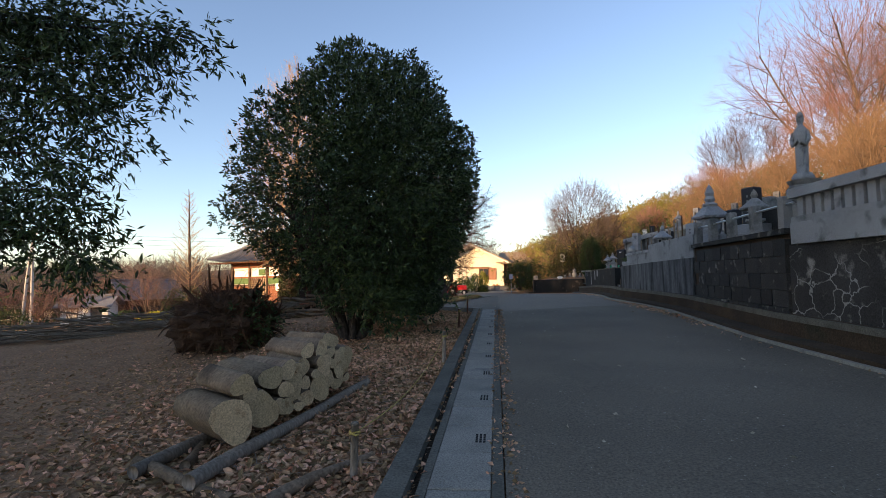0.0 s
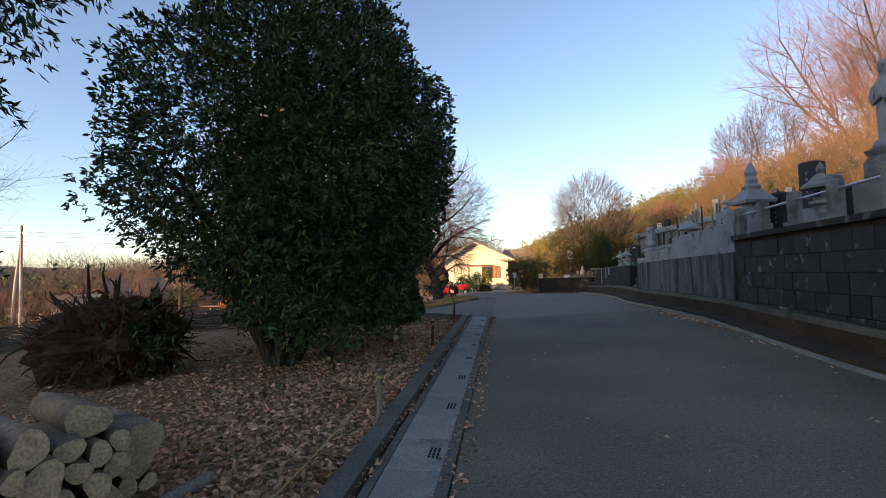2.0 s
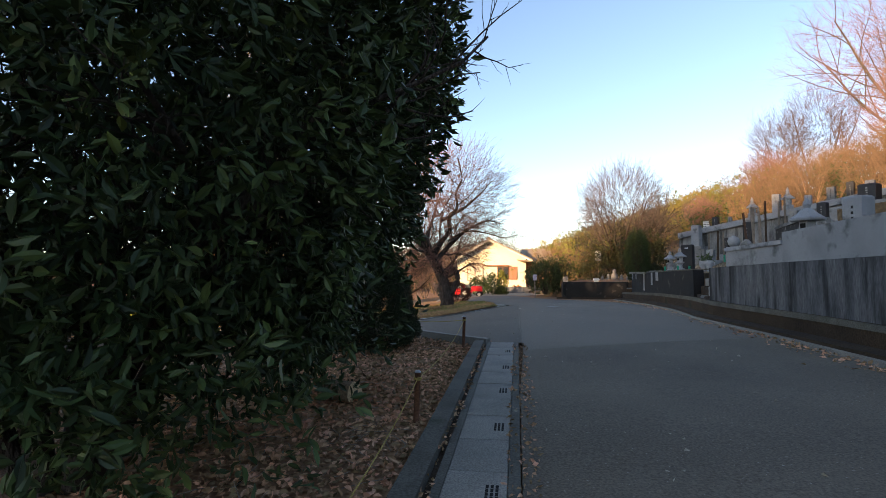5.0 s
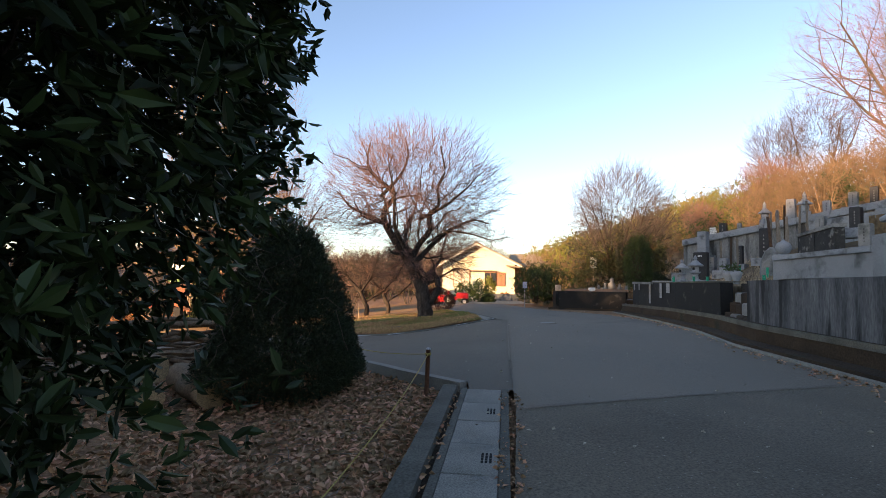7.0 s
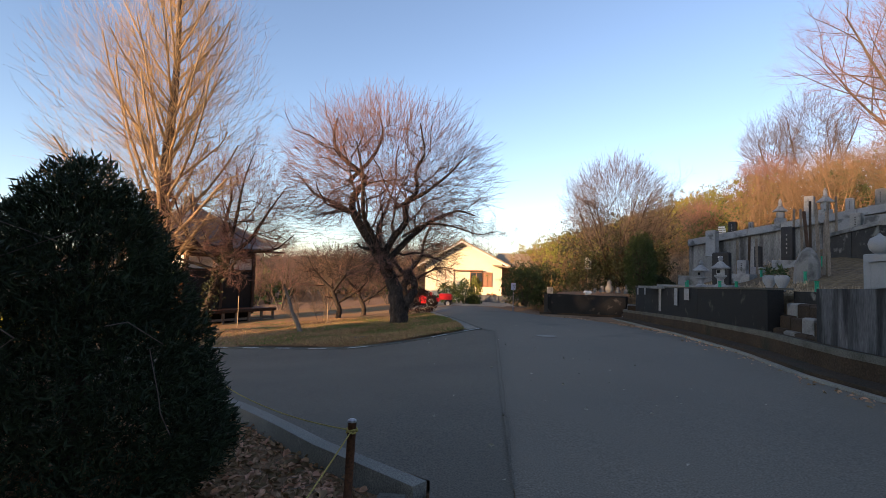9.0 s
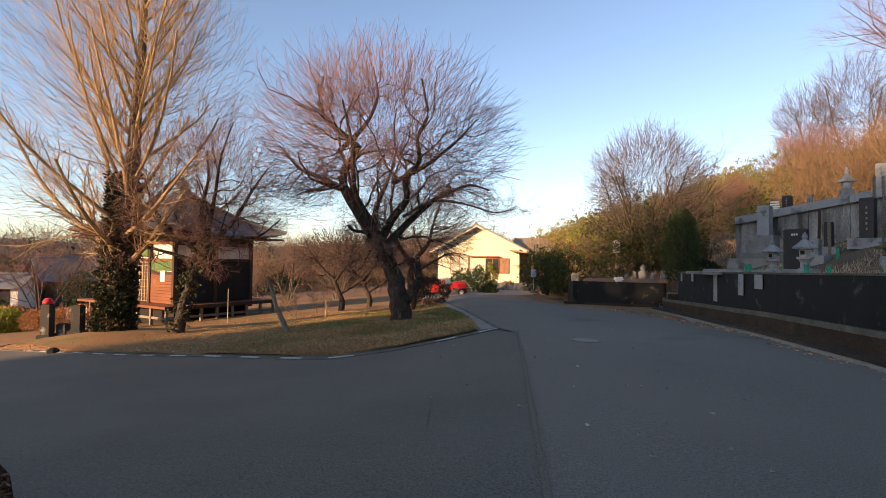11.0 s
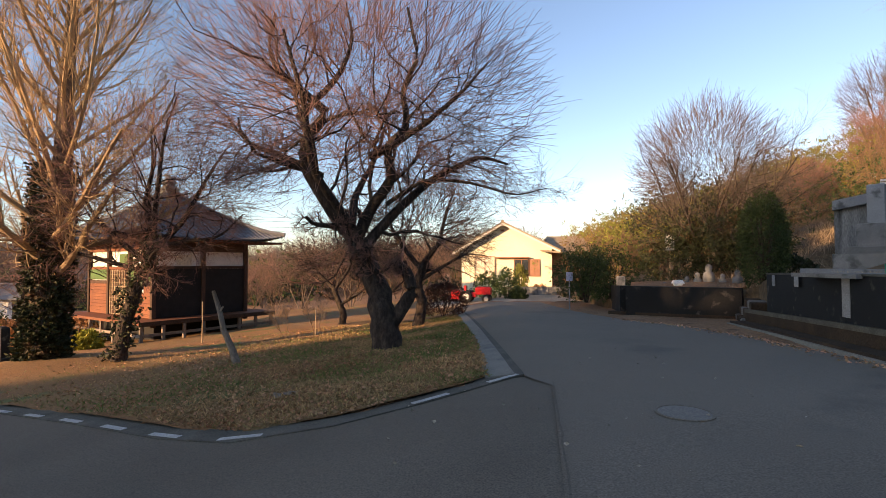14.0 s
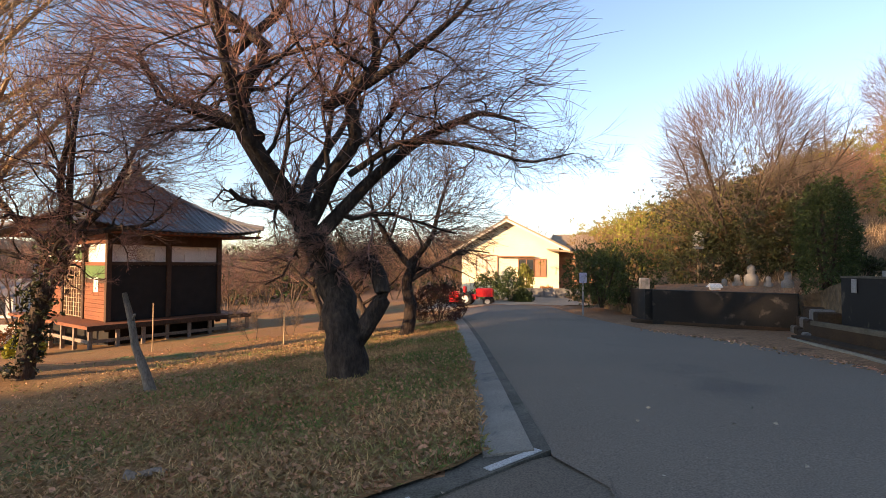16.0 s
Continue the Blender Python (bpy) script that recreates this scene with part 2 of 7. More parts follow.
def cracked(name, base, lines, cell=3.6):
    """The base material with pale sealed cracks running over it."""
    m = base.copy()
    m.name = name
    n, link = m.node_tree.nodes, m.node_tree.links.new
    co = n.new("ShaderNodeTexCoord")
    wob = n.new("ShaderNodeTexNoise")
    wob.inputs["Scale"].default_value, wob.inputs["Detail"].default_value = 3.0, 4
    link(co.outputs["Object"], wob.inputs["Vector"])
    add = n.new("ShaderNodeMix")
    add.data_type = "VECTOR"
    add.inputs[0].default_value = 0.3
    link(co.outputs["Object"], add.inputs[4])
    link(wob.outputs["Color"], add.inputs[5])
    vor = n.new("ShaderNodeTexVoronoi")
    vor.feature = "DISTANCE_TO_EDGE"
    vor.inputs["Scale"].default_value = cell
    link(add.outputs[1], vor.inputs["Vector"])
    thin = n.new("ShaderNodeMapRange")
    thin.inputs["From Min"].default_value, thin.inputs["From Max"].default_value = 0.012, 0.03
    thin.inputs["To Min"].default_value, thin.inputs["To Max"].default_value = 1.0, 0.0
    link(vor.outputs["Distance"], thin.inputs["Value"])
    gate = n.new("ShaderNodeTexNoise")
    gate.inputs["Scale"].default_value = 1.1
    link(co.outputs["Object"], gate.inputs["Vector"])
    on = n.new("ShaderNodeMapRange")
    on.inputs["From Min"].default_value, on.inputs["From Max"].default_value = 0.44, 0.56
    link(gate.outputs["Fac"], on.inputs["Value"])
    both = n.new("ShaderNodeMath")
    both.operation = "MULTIPLY"
    link(thin.outputs[0], both.inputs[0])
    link(on.outputs[0], both.inputs[1])
    bsdf = n["Principled BSDF"]
    old = bsdf.inputs["Base Color"].links[0].from_socket
    mx = n.new("ShaderNodeMix")
    mx.data_type = "RGBA"
    link(both.outputs[0], mx.inputs[0])
    link(old, mx.inputs[6])
    mx.inputs[7].default_value = (*lines, 1)
    link(mx.outputs[2], bsdf.inputs["Base Color"])
    return m


cracked_wall = cracked("cracked_dark_wall", dark_stone, (0.26, 0.25, 0.23))


# ---- geometry tools ----
class Geo:
    """Collects vertices and faces of one mesh."""

    def __init__(self):
        self.v, self.f, self.n = [], [], 0

    def add(self, v, f):
        v = np.asarray(v, float).reshape(-1, 3)
        self.v.append(v)
        self.f.extend([tuple(int(i) + self.n for i in q) for q in f])
        self.n += len(v)
        return self

    def add_many(self, v, f):
        """v: (n, k, 3) copies of one shape, f: its faces as an array."""
        n, k = v.shape[:2]
        f = np.asarray(f)
        g = (np.arange(n) * k)[:, None, None] + f[None] + self.n
        self.v.append(v.reshape(-1, 3))
        self.f.extend(map(tuple, g.reshape(-1, f.shape[1]).tolist()))
        self.n += n * k
        return self

    def box(self, lo, hi, m=None, bevel=0.0):
        (x0, y0, z0), (x1, y1, z1) = lo, hi
        if bevel:
            b = bevel
            ring = lambda d, z: [(x0 + d, y0 + d, z), (x1 - d, y0 + d, z), (x1 - d, y1 - d, z), (x0 + d, y1 - d, z)]
            v = ring(0, z0) + ring(0, z1 - b) + ring(b, z1)
            f = [(3, 2, 1, 0), (8, 9, 10, 11)] + [(r * 4 + i, r * 4 + (i + 1) % 4, r * 4 + 4 + (i + 1) % 4, r * 4 + 4 + i) for r in range(2) for i in range(4)]
        else:
            v = [(x, y, z) for z in (z0, z1) for x, y in ((x0, y0), (x1, y0), (x1, y1), (x0, y1))]
            f = [(3, 2, 1, 0), (4, 5, 6, 7), (0, 1, 5, 4), (1, 2, 6, 5), (2, 3, 7, 6), (3, 0, 4, 7)]
        if m is not None:
            v = [m @ Vector(p) for p in v]
        return self.add(v, f)

    def tubes(self, p, r, sides=4, cap=False):
        """p: (n, k, 3) centre lines, r: (n, k) radii."""
        p, r = np.asarray(p, float), np.asarray(r, float)
        n, k = p.shape[:2]
        t = np.gradient(p, axis=1)
        t /= np.linalg.norm(t, axis=2, keepdims=True) + 1e-9
        ref = np.where(np.abs(t[:, :1, 2:3]) > 0.9, np.array([[[1.0, 0, 0]]]), np.array([[[0, 0, 1.0]]]))
        a = np.cross(t, ref)
        a /= np.linalg.norm(a, axis=2, keepdims=True) + 1e-9
        b = np.cross(t, a)
        w = np.arange(sides) * 2 * np.pi / sides
        v = p[:, :, None] + r[:, :, None, None] * (a[:, :, None] * np.cos(w)[:, None] + b[:, :, None] * np.sin(w)[:, None])
        f = [(i * sides + j, i * sides + (j + 1) % sides, (i + 1) * sides + (j + 1) % sides, (i + 1) * sides + j) for i in range(k - 1) for j in range(sides)]
        self.add_many(v.reshape(n, k * sides, 3), f)
        if cap:
            for q in range(n):
                o = self.n - (n - q) * k * sides
                self.f.append(tuple(o + j for j in range(sides)))
                self.f.append(tuple(o + (k - 1) * sides + j for j in reversed(range(sides))))
        return self

    def tube(self, p, r, sides=8, cap=True):
        p = np.asarray(p, float)
        return self.tubes(p[None], np.broadcast_to(np.asarray(r, float), (len(p),))[None], sides, cap)

    def lathe(self, profile, at=(0, 0, 0), sides=12, turn=0.0, square=False):
        """profile: rows of (radius, height)."""
        sides = 4 if square else sides
        turn = turn + (math.pi / 4 if square else 0)
        w = turn + np.arange(sides) * 2 * np.pi / sides
        k = math.sqrt(2) if square else 1
        v = [(at[0] + r * k * c, at[1] + r * k * s, at[2] + z) for r, z in profile for c, s in zip(np.cos(w), np.sin(w))]
        f = [(i * sides + j, i * sides + (j + 1) % sides, (i + 1) * sides + (j + 1) % sides, (i + 1) * sides + j) for i in range(len(profile) - 1) for j in range(sides)]
        f += [tuple(reversed(range(sides))), tuple((len(profile) - 1) * sides + j for j in range(sides))]
        return self.add(v, f)

    def grid(self, xs, ys, fn):
        """A sheet over the points of xs by ys; fn gives a point's place."""
        v = [fn(x, y) for y in ys for x in xs]
        k = len(xs)
        return self.add(v, [(j * k + i, j * k + i + 1, (j + 1) * k + i + 1, (j + 1) * k + i) for j in range(len(ys) - 1) for i in range(k - 1)])

    def mesh(self, name, material, smooth=False):
        me = bpy.data.meshes.new(name)
        me.from_pydata(np.concatenate(self.v), [], self.f)
        me.materials.append(material)
        if smooth:
            me.polygons.foreach_set("use_smooth", [True] * len(me.polygons))
        me.update()
        return me


def part(name, geo, material, parent=None, label="", smooth=False):
    """Links a Geo (or a mesh) as one object, under a thing or a part where given."""
    ob = new(name, geo.mesh(name, material, smooth) if isinstance(geo, Geo) else geo)
    if parent:
        ob.parent = parent
    return tagged(ob, label)


def thing(name, at, label, category, group="", turn=0.0):
    ob = new(name)
    ob.empty_display_size = 0.2
    ob.matrix_world = pose(*at, 0, 0, turn)
    return tagged(ob, label, category, group)


def setting(name, geo, material, label="", category="", smooth=False):
    return tagged(part(name, geo, material, None, label, smooth), "", category, "", "structure")


def stuff(name, geo, material, label, category, parent=None):
    return tagged(part(name, geo, material, parent, label), "", category, "", "stuff")


HEIGHTS = ((-60, -0.8), (0, 0), (16, 0.25), (22, 0.27), (26, 0.22), (38, -0.2), (50, -0.5), (62, -0.7), (100, -1.2))


def ground_z(x, y):
    """Height of the bare ground and the road: a low crest along the road, falling away to the left."""
    r = np.interp(y, [h[0] for h in HEIGHTS], [h[1] for h in HEIGHTS])
    x0 = np.interp(y, [14, 20], [-1, 2.5])
    d = np.minimum(np.maximum(x0 - x, 0), 40)
    near, far = np.interp(y, [10, 17, 23], [0.04, 0.0, 0.13]), np.interp(y, [10, 17, 23], [0.045, 0.04, 0.082])
    return r - near * np.minimum(d, 3.2) - far * np.maximum(d - 3.2, 0)


def unit(v):
    return v / (np.linalg.norm(v, axis=-1, keepdims=True) + 1e-9)


def leaves(geo, p, d, length, width, rng, fold=0.25, oval=False):
    """One folded leaf at each place p, along d."""
    n = len(p)
    d = unit(d)
    side = unit(np.cross(d, rng.normal(size=(n, 3))))
    up = np.cross(side, d)
    size = (length * rng.uniform(0.6, 1.25, n))[:, None]
    w = size * width / length
    if oval:
        v = [p]
        for s, k in ((0.25, 0.42), (0.6, 0.5)):
            v.append(p + d * size * s + side * w * k + up * w * fold)
        v.append(p + d * size)
        for s, k in ((0.6, 0.5), (0.25, 0.42)):
            v.append(p + d * size * s - side * w * k + up * w * fold)
        return geo.add_many(np.stack(v, 1), [(0, 1, 2), (0, 2, 3), (0, 3, 4), (0, 4, 5)])
    mid = p + d * size * 0.45
    v = np.stack([p, mid + side * w * 0.5 + up * w * fold, p + d * size, mid - side * w * 0.5 + up * w * fold], 1)
    return geo.add_many(v, [(0, 1, 2), (0, 2, 3)])


def rosettes(geo, p, d, count, length, width, rng, spread=0.9, oval=False):
    """Tufts of leaves at shoot tips p that point along d."""
    q = np.repeat(p, count, 0) + rng.normal(size=(len(p) * count, 3)) * length * 0.3
    e = np.repeat(unit(d), count, 0) + rng.normal(size=(len(p) * count, 3)) * spread
    return leaves(geo, q, e, length, width, rng, 0.25, oval)


def grow(rng, start, heading, length, radius, level, spec, out):
    """One branch and, from it, its side branches. spec per level: steps, wander, lift, children, from, angle, shorter, thinner."""
    k, wander, lift, kids, first, angle, shorter, thinner = spec[level]
    p, d = np.array(start, float), unit(np.array(heading, float))
    path, dirs = [p.copy()], [d]
    for i in range(k - 1):
        d = unit(d + rng.normal(size=3) * wander + np.array([0, 0, lift]))
        p = p + d * length / (k - 1)
        path.append(p.copy())
        dirs.append(d)
    radii = radius * np.linspace(1, 0.35 if level < len(spec) - 1 else 0.4, k)
    out[level].append((np.array(path), radii))
    sprout(rng, path, dirs, radii, length, level, spec, out)


def sprout(rng, path, dirs, radii, length, level, spec, out):
    k, wander, lift, kids, first, angle, shorter, thinner = spec[level]
    if level + 1 >= len(spec):
        return
    m = len(path)
    turn = rng.uniform(0, 6.28)
    for c in range(kids):
        s = first + (1 - first) * (c + rng.uniform(0.1, 0.9)) / kids
        i = min(int(s * (m - 1)), m - 2)
        u = s * (m - 1) - i
        at = path[i] * (1 - u) + path[i + 1] * u
        d = dirs[i]
        a = unit(np.cross(d, rng.normal(size=3)))
        turn += 2.4
        b = np.cross(d, a)
        side = a * math.cos(turn) + b * math.sin(turn)
        an = radians(angle) * rng.uniform(0.7, 1.25)
        if level + 2 == len(spec):
            steps, bend, rise = spec[level + 1][:3]
            out[level + 1].append((at, d * math.cos(an) + side * math.sin(an), length * shorter * rng.uniform(0.6, 1.15) * (1.15 - 0.5 * s), max(radii[i] * thinner, 0.002), steps, bend, rise))
            continue
        grow(rng, at, d * math.cos(an) + side * math.sin(an), length * shorter * rng.uniform(0.6, 1.15) * (1.15 - 0.5 * s), max(radii[i] * thinner, 0.002), level + 1, spec, out)


def limb(rng, points, r0, r1, level, spec, out, n=12):
    """A main limb along given guide points, with its side branches."""
    pts = np.array(points, float)
    s = np.linspace(0, len(pts) - 1, n)
    path = np.stack([np.interp(s, range(len(pts)), pts[:, i]) for i in range(3)], 1)
    path[1:-1] = (path[:-2] + 2 * path[1:-1] + path[2:]) / 4
    path[1:] += rng.normal(size=(n - 1, 3)) * r0 * 0.06
    d = unit(np.gradient(path, axis=0))
    radii = np.linspace(r0, r1, n)
    out[level].append((path, radii))
    length = np.linalg.norm(np.diff(path, axis=0), axis=1).sum()
    sprout(rng, list(path), list(d), radii, length, level, spec, out)


def terminals(items, seed=1):
    """Centre lines and radii of all the outermost twigs at once."""
    r = np.random.default_rng(seed)
    k, bend, rise = items[0][4:]
    p, d = np.array([i[0] for i in items]), unit(np.array([i[1] for i in items]))
    ln, rad = np.array([i[2] for i in items])[:, None], np.array([i[3] for i in items])[:, None]
    path = [p]
    for _ in range(k - 1):
        d = unit(d + r.normal(size=d.shape) * bend + np.array([0, 0, rise]))
        path.append(path[-1] + d * ln / (k - 1))
    return np.stack(path, 1), rad * np.linspace(1, 0.4, k)[None]


def tree_parts(out, tree, wood, fine, split, limbs=True):
    """Meshes from grown branches: each stem and main limb by itself, the smaller wood and the twigs each as one mass."""
    masses = {"branchwork": Geo(), "twig_mass": Geo()}
    for level, items in enumerate(out):
        sides = (9, 7, 5, 4, 3, 3)[min(level, 5)]
        if level == 0 or (level == 1 and limbs and split > 1 and len(items) < 60):
            for path, radii in items:
                part("stem" if level == 0 and len(items) > 2 else "trunk" if level == 0 else "limb", Geo().tubes([path], [radii], sides, True), wood, tree, smooth=True)
            continue
        if items and len(items[0]) > 2:
            masses["twig_mass"].tubes(*terminals(items), sides)
            continue
        by = {}
        for path, radii in items:
            by.setdefault(len(path), []).append((path, radii))
        for rows in by.values():
            masses["branchwork" if level < split else "twig_mass"].tubes(np.array([a for a, b in rows]), np.array([b for a, b in rows]), sides)
    for nm, g in masses.items():
        if g.n:
            tagged(part(nm, g, wood if nm == "branchwork" else fine, tree, smooth=nm == "branchwork"), kind="stuff")


# ---- ground, roads and kerbs ----
WALL_LINE = ((5.6, -12), (5.75, 6), (5.97, 8.6), (6.9, 13.75), (7.2, 19.8), (7.75, 22.5), (8.3, 27), (9.1, 31.5), (9.8, 34.5))
ISLAND = ((-30, 38.5), (-14, 31.7), (-10, 29.3), (-6.25, 27.0), (-3.1, 25.5), (-1.6, 24.75), (-0.65, 24.45), (0.4, 24.65), (1.3, 25.2), (2.47, 26.1), (2.3, 28.6), (1.95, 33.2), (1.53, 38.0), (1.06, 42.2), (0.7, 47), (-0.5, 50))
ROAD_RIGHT = ((5.2, -12), (5.3, 0), (5.42, 6.2), (5.72, 9.9), (6.5, 18.5), (7.2, 22.3), (7.7, 27), (7.75, 31), (7.4, 33.5), (6.3, 36.3), (5.6, 40), (5.2, 44), (5.0, 47))
GUTTER_A, GUTTER_B = (-0.34, -2.6), (1.66, 15.7)


def along(line, y):
    return np.interp(y, [p[1] for p in line], [p[0] for p in line])


def gutter_x(y):
    return 1.66 + 0.107 * (y - 15.7)


def side_near(x):
    """Near edge of the side road: the yard's kerb."""
    return np.interp(x, [-40, -14, -6, -1.5, -0.5, 0.45, 1.2], [46, 29.5, 22.6, 18.7, 17.65, 16.62, 15.95])


def island_edge(x):
    return np.interp(x, [p[0] for p in ISLAND[:10]], [p[1] for p in ISLAND[:10]])


def on_road(x, y):
    if y < 15.9:
        return gutter_x(y) - 0.75 < x < along(ROAD_RIGHT, y) + 0.3
    main = (x > (gutter_x(y) - 0.1 if y < 26 else along(ISLAND[9:], y) - 0.45)) and x < along(ROAD_RIGHT, y) + 0.3 and y < 48
    side = x < 3 and side_near(x) - 0.15 < y < island_edge(x) + 0.25
    return main or side


def soil_z(x, y):
    z = float(ground_z(x, y))
    if on_road(x, y):
        return z - 0.1
    b = 0.05 * noise.noise(Vector((x * 0.6, y * 0.6, 0))) + 0.018 * noise.noise(Vector((x * 2.7, y * 2.7, 3)))
    if y < 24 and x < 2:
        z -= 0.03 + 0.10 * max(0.0, min(1.0, (y - 11) / 4)) * max(0, min(1, 1 + x / 6))
    if y > 24 and x < 2.2:
        z += 0.34 * math.exp(-((x + 10.4) ** 2 + (y - 32.2) ** 2) / 5.5)
        z += 0.16 * math.exp(-((x + 0.6) ** 2 / 9 + (y - 30.0) ** 2 / 9))
    return z + b


xs = np.concatenate([np.linspace(-700, -40, 10), np.linspace(-36, -15, 15), np.arange(-14.5, 12, 0.36), np.linspace(13, 40, 10), np.linspace(60, 700, 8)])
ys = np.concatenate([np.linspace(-400, -20, 8), np.linspace(-16, -1, 10), np.arange(-0.5, 47, 0.36), np.linspace(48, 80, 18), np.linspace(95, 900, 12)])
setting("ground", Geo().grid(xs, ys, lambda x, y: (x, y, soil_z(x, y))), soil, "bare brown earth of a yard sloping away from the road", "ground", True)
xs = np.arange(-30, 2.5, 0.3)
isl = Geo()
rows = []
for x in xs:
    y0 = float(island_edge(x)) + 0.32
    y1 = 62.0
    rows.append([(x if x < 1.5 else min(x, along(ISLAND[9:], y) - 0.5), y) for y in y0 + (y1 - y0) * np.linspace(0, 1, 90) ** 1.3])
v = [((min(x, float(along(ISLAND[9:], y)) - 0.48)) if y > 26 else x, y, 0) for r in rows for x, y in r]
v = [(x, y, soil_z(x, y) + 0.022 + 0.015 * noise.noise(Vector((x * 4, y * 4, 1)))) for x, y, z in v]
k = 90
isl.add(v, [(i * k + j, (i + 1) * k + j, (i + 1) * k + j + 1, i * k + j + 1) for i in range(len(xs) - 1) for j in range(k - 1)])
setting("ground_island", isl, turf, "dry brown turf with green patches round the plum trees", "lawn", True)

for road_name, ys, road_mat, road_label in (("road", np.arange(-12, 15.6, 0.5), asphalt, "worn grey asphalt road with pale grit"), ("road_far", np.arange(15.5, 48, 0.5), asphalt_pale, "smoother paler asphalt of the road past the cross joint")):
    road, v = Geo(), []
    for y in ys:
        left = gutter_x(y) + 0.04 if y < 26 else float(along(ISLAND[9:], y))
        right = float(along(ROAD_RIGHT, y))
        for s in np.linspace(0, 1, 9):
            x = left + (right - left) * s
            yy = y + (0.3 * (x - 3.6) * max(0.0, 1 - abs(y - 15.5) / 3.0))
            v.append((x, yy, float(ground_z(x, yy)) + 0.02 * math.sin(math.pi * s) + 0.004 * noise.noise(Vector((x, yy, 0)))))
    road.add(v, [(j * 9 + i, j * 9 + i + 1, j * 9 + i + 10, j * 9 + i + 9) for j in range(len(ys) - 1) for i in range(8)])
    setting(road_name, road, road_mat, road_label, "road", True)
side = Geo()
v = []
xs = np.concatenate([np.linspace(-30, -8, 12), np.arange(-7.5, 1.2, 0.4), [1.24]])
for x in xs:
    y0, y1 = float(side_near(x)) + 0.1, float(island_edge(x)) + 0.2
    for s in np.linspace(0, 1, 9):
        y = y0 + (y1 - y0) * s
        v.append((x, y, float(ground_z(x, y)) - 0.004))
ys = np.linspace(15.72, 26.3, 16)
side.add(v, [(j * 9 + i, (j + 1) * 9 + i, (j + 1) * 9 + i + 1, j * 9 + i + 1) for j in range(len(xs) - 1) for i in range(8)])
v = [(1.24 + (gutter_x(y) + 0.08 - 1.24) * s, min(y, 25.2 + 0.75 * s * (gutter_x(y) - 1.24)) if y > 24 else y, 0) for y in ys for s in np.linspace(0, 1, 4)]
v = [(x, y, float(ground_z(x, y)) - 0.006) for x, y, z in v]
side.add(v, [(j * 4 + i, j * 4 + i + 1, j * 4 + i + 5, j * 4 + i + 4) for j in range(15) for i in range(3)])
setting("road_side", side, asphalt_new, "smooth dark asphalt of the side road", "road", True)
end_lane = Geo().grid(np.linspace(-1.5, 9, 12), np.linspace(47.9, 61, 14), lambda x, y: (x, y, soil_z(x, y) + 0.05))
setting("ground_forecourt", end_lane, mat("gravel_yard", (0.30, 0.24, 0.17), (0.40, 0.33, 0.24), 0.6, 30, 0.95, 0.6, 0.02), "pale gravel yard before the house", "ground", True)


def strip(line, inner, outer, top, thick, y_step=0.5):
    """A raised band beside a line of (x, y) points, between two offsets to its left."""
    p = np.array(line, float)
    seg = np.linalg.norm(np.diff(p, axis=0), axis=1)
    s = np.concatenate([[0], np.cumsum(seg)])
    q = np.linspace(0, s[-1], max(int(s[-1] / y_step), 2))
    c = np.stack([np.interp(q, s, p[:, 0]), np.interp(q, s, p[:, 1])], 1)
    t = unit(np.gradient(c, axis=0))
    nrm = np.stack([-t[:, 1], t[:, 0]], 1)
    v = []
    for (x, y), (a, b) in zip(c, nrm):
        x0, y0, x1, y1 = x + a * inner, y + b * inner, x + a * outer, y + b * outer
        z0, z1 = float(ground_z(x0, y0)), float(ground_z(x1, y1))
        v += [(x0, y0, z0 + top - thick), (x0, y0, z0 + top), (x1, y1, z1 + top), (x1, y1, z1 + top - thick)]
    n = len(c)
    f = [(4 * i + j, 4 * i + j + 1, 4 * i + j + 5, 4 * i + j + 4) for i in range(n - 1) for j in range(3)]
    f += [(0, 3, 2, 1), (4 * n - 4, 4 * n - 3, 4 * n - 2, 4 * n - 1)]
    return Geo().add(v, f)


edge = [(gutter_x(y), y) for y in (-12, 2, 9, 15.7)]
setting("kerb_gutter_outer", strip(edge, -0.03, 0.045, 0.012, 0.2), kerb_mat, "thin mossy concrete rim of the gutter", "kerb")
setting("kerb_gutter_inner", strip(edge, 0.44, 0.50, 0.006, 0.2), kerb_mat, "thin mossy concrete rim of the gutter", "kerb")
setting("kerb_yard", strip(edge, 0.56, 0.72, 0.035, 0.25), kerb_mat, "low mossy concrete edging of the yard", "kerb")
# dark brown bed, 5 cm below road level
setting("trim_gutter_bed", strip(edge, 0.0, 0.58, -0.05, 0.15), rusty_base, "sunken dark brown joint beside the gutter lids", "gutter")
setting("kerb_corner", strip([(1.2, 15.92), (0.45, 16.58), (-0.5, 17.6), (-1.5, 18.65), (-6, 22.55), (-14, 29.4)], -0.03, 0.09, 0.04, 0.45), concrete, "pale concrete kerb along the side road", "kerb")
setting("kerb_island", strip(ISLAND[:10], 0.0, 0.36, 0.012, 0.2), kerb_mat, "worn concrete edging of the lawn", "kerb")
setting("kerb_island_gutter", strip(ISLAND[9:14], 0.0, 0.12, 0.012, 0.2), kerb_mat, "concrete rim of the gutter beside the lawn", "kerb")
setting("pavement_island_gutter", strip(ISLAND[9:14], 0.125, 0.5, 0.03, 0.2), concrete, "pale concrete gutter lids beside the lawn", "gutter")

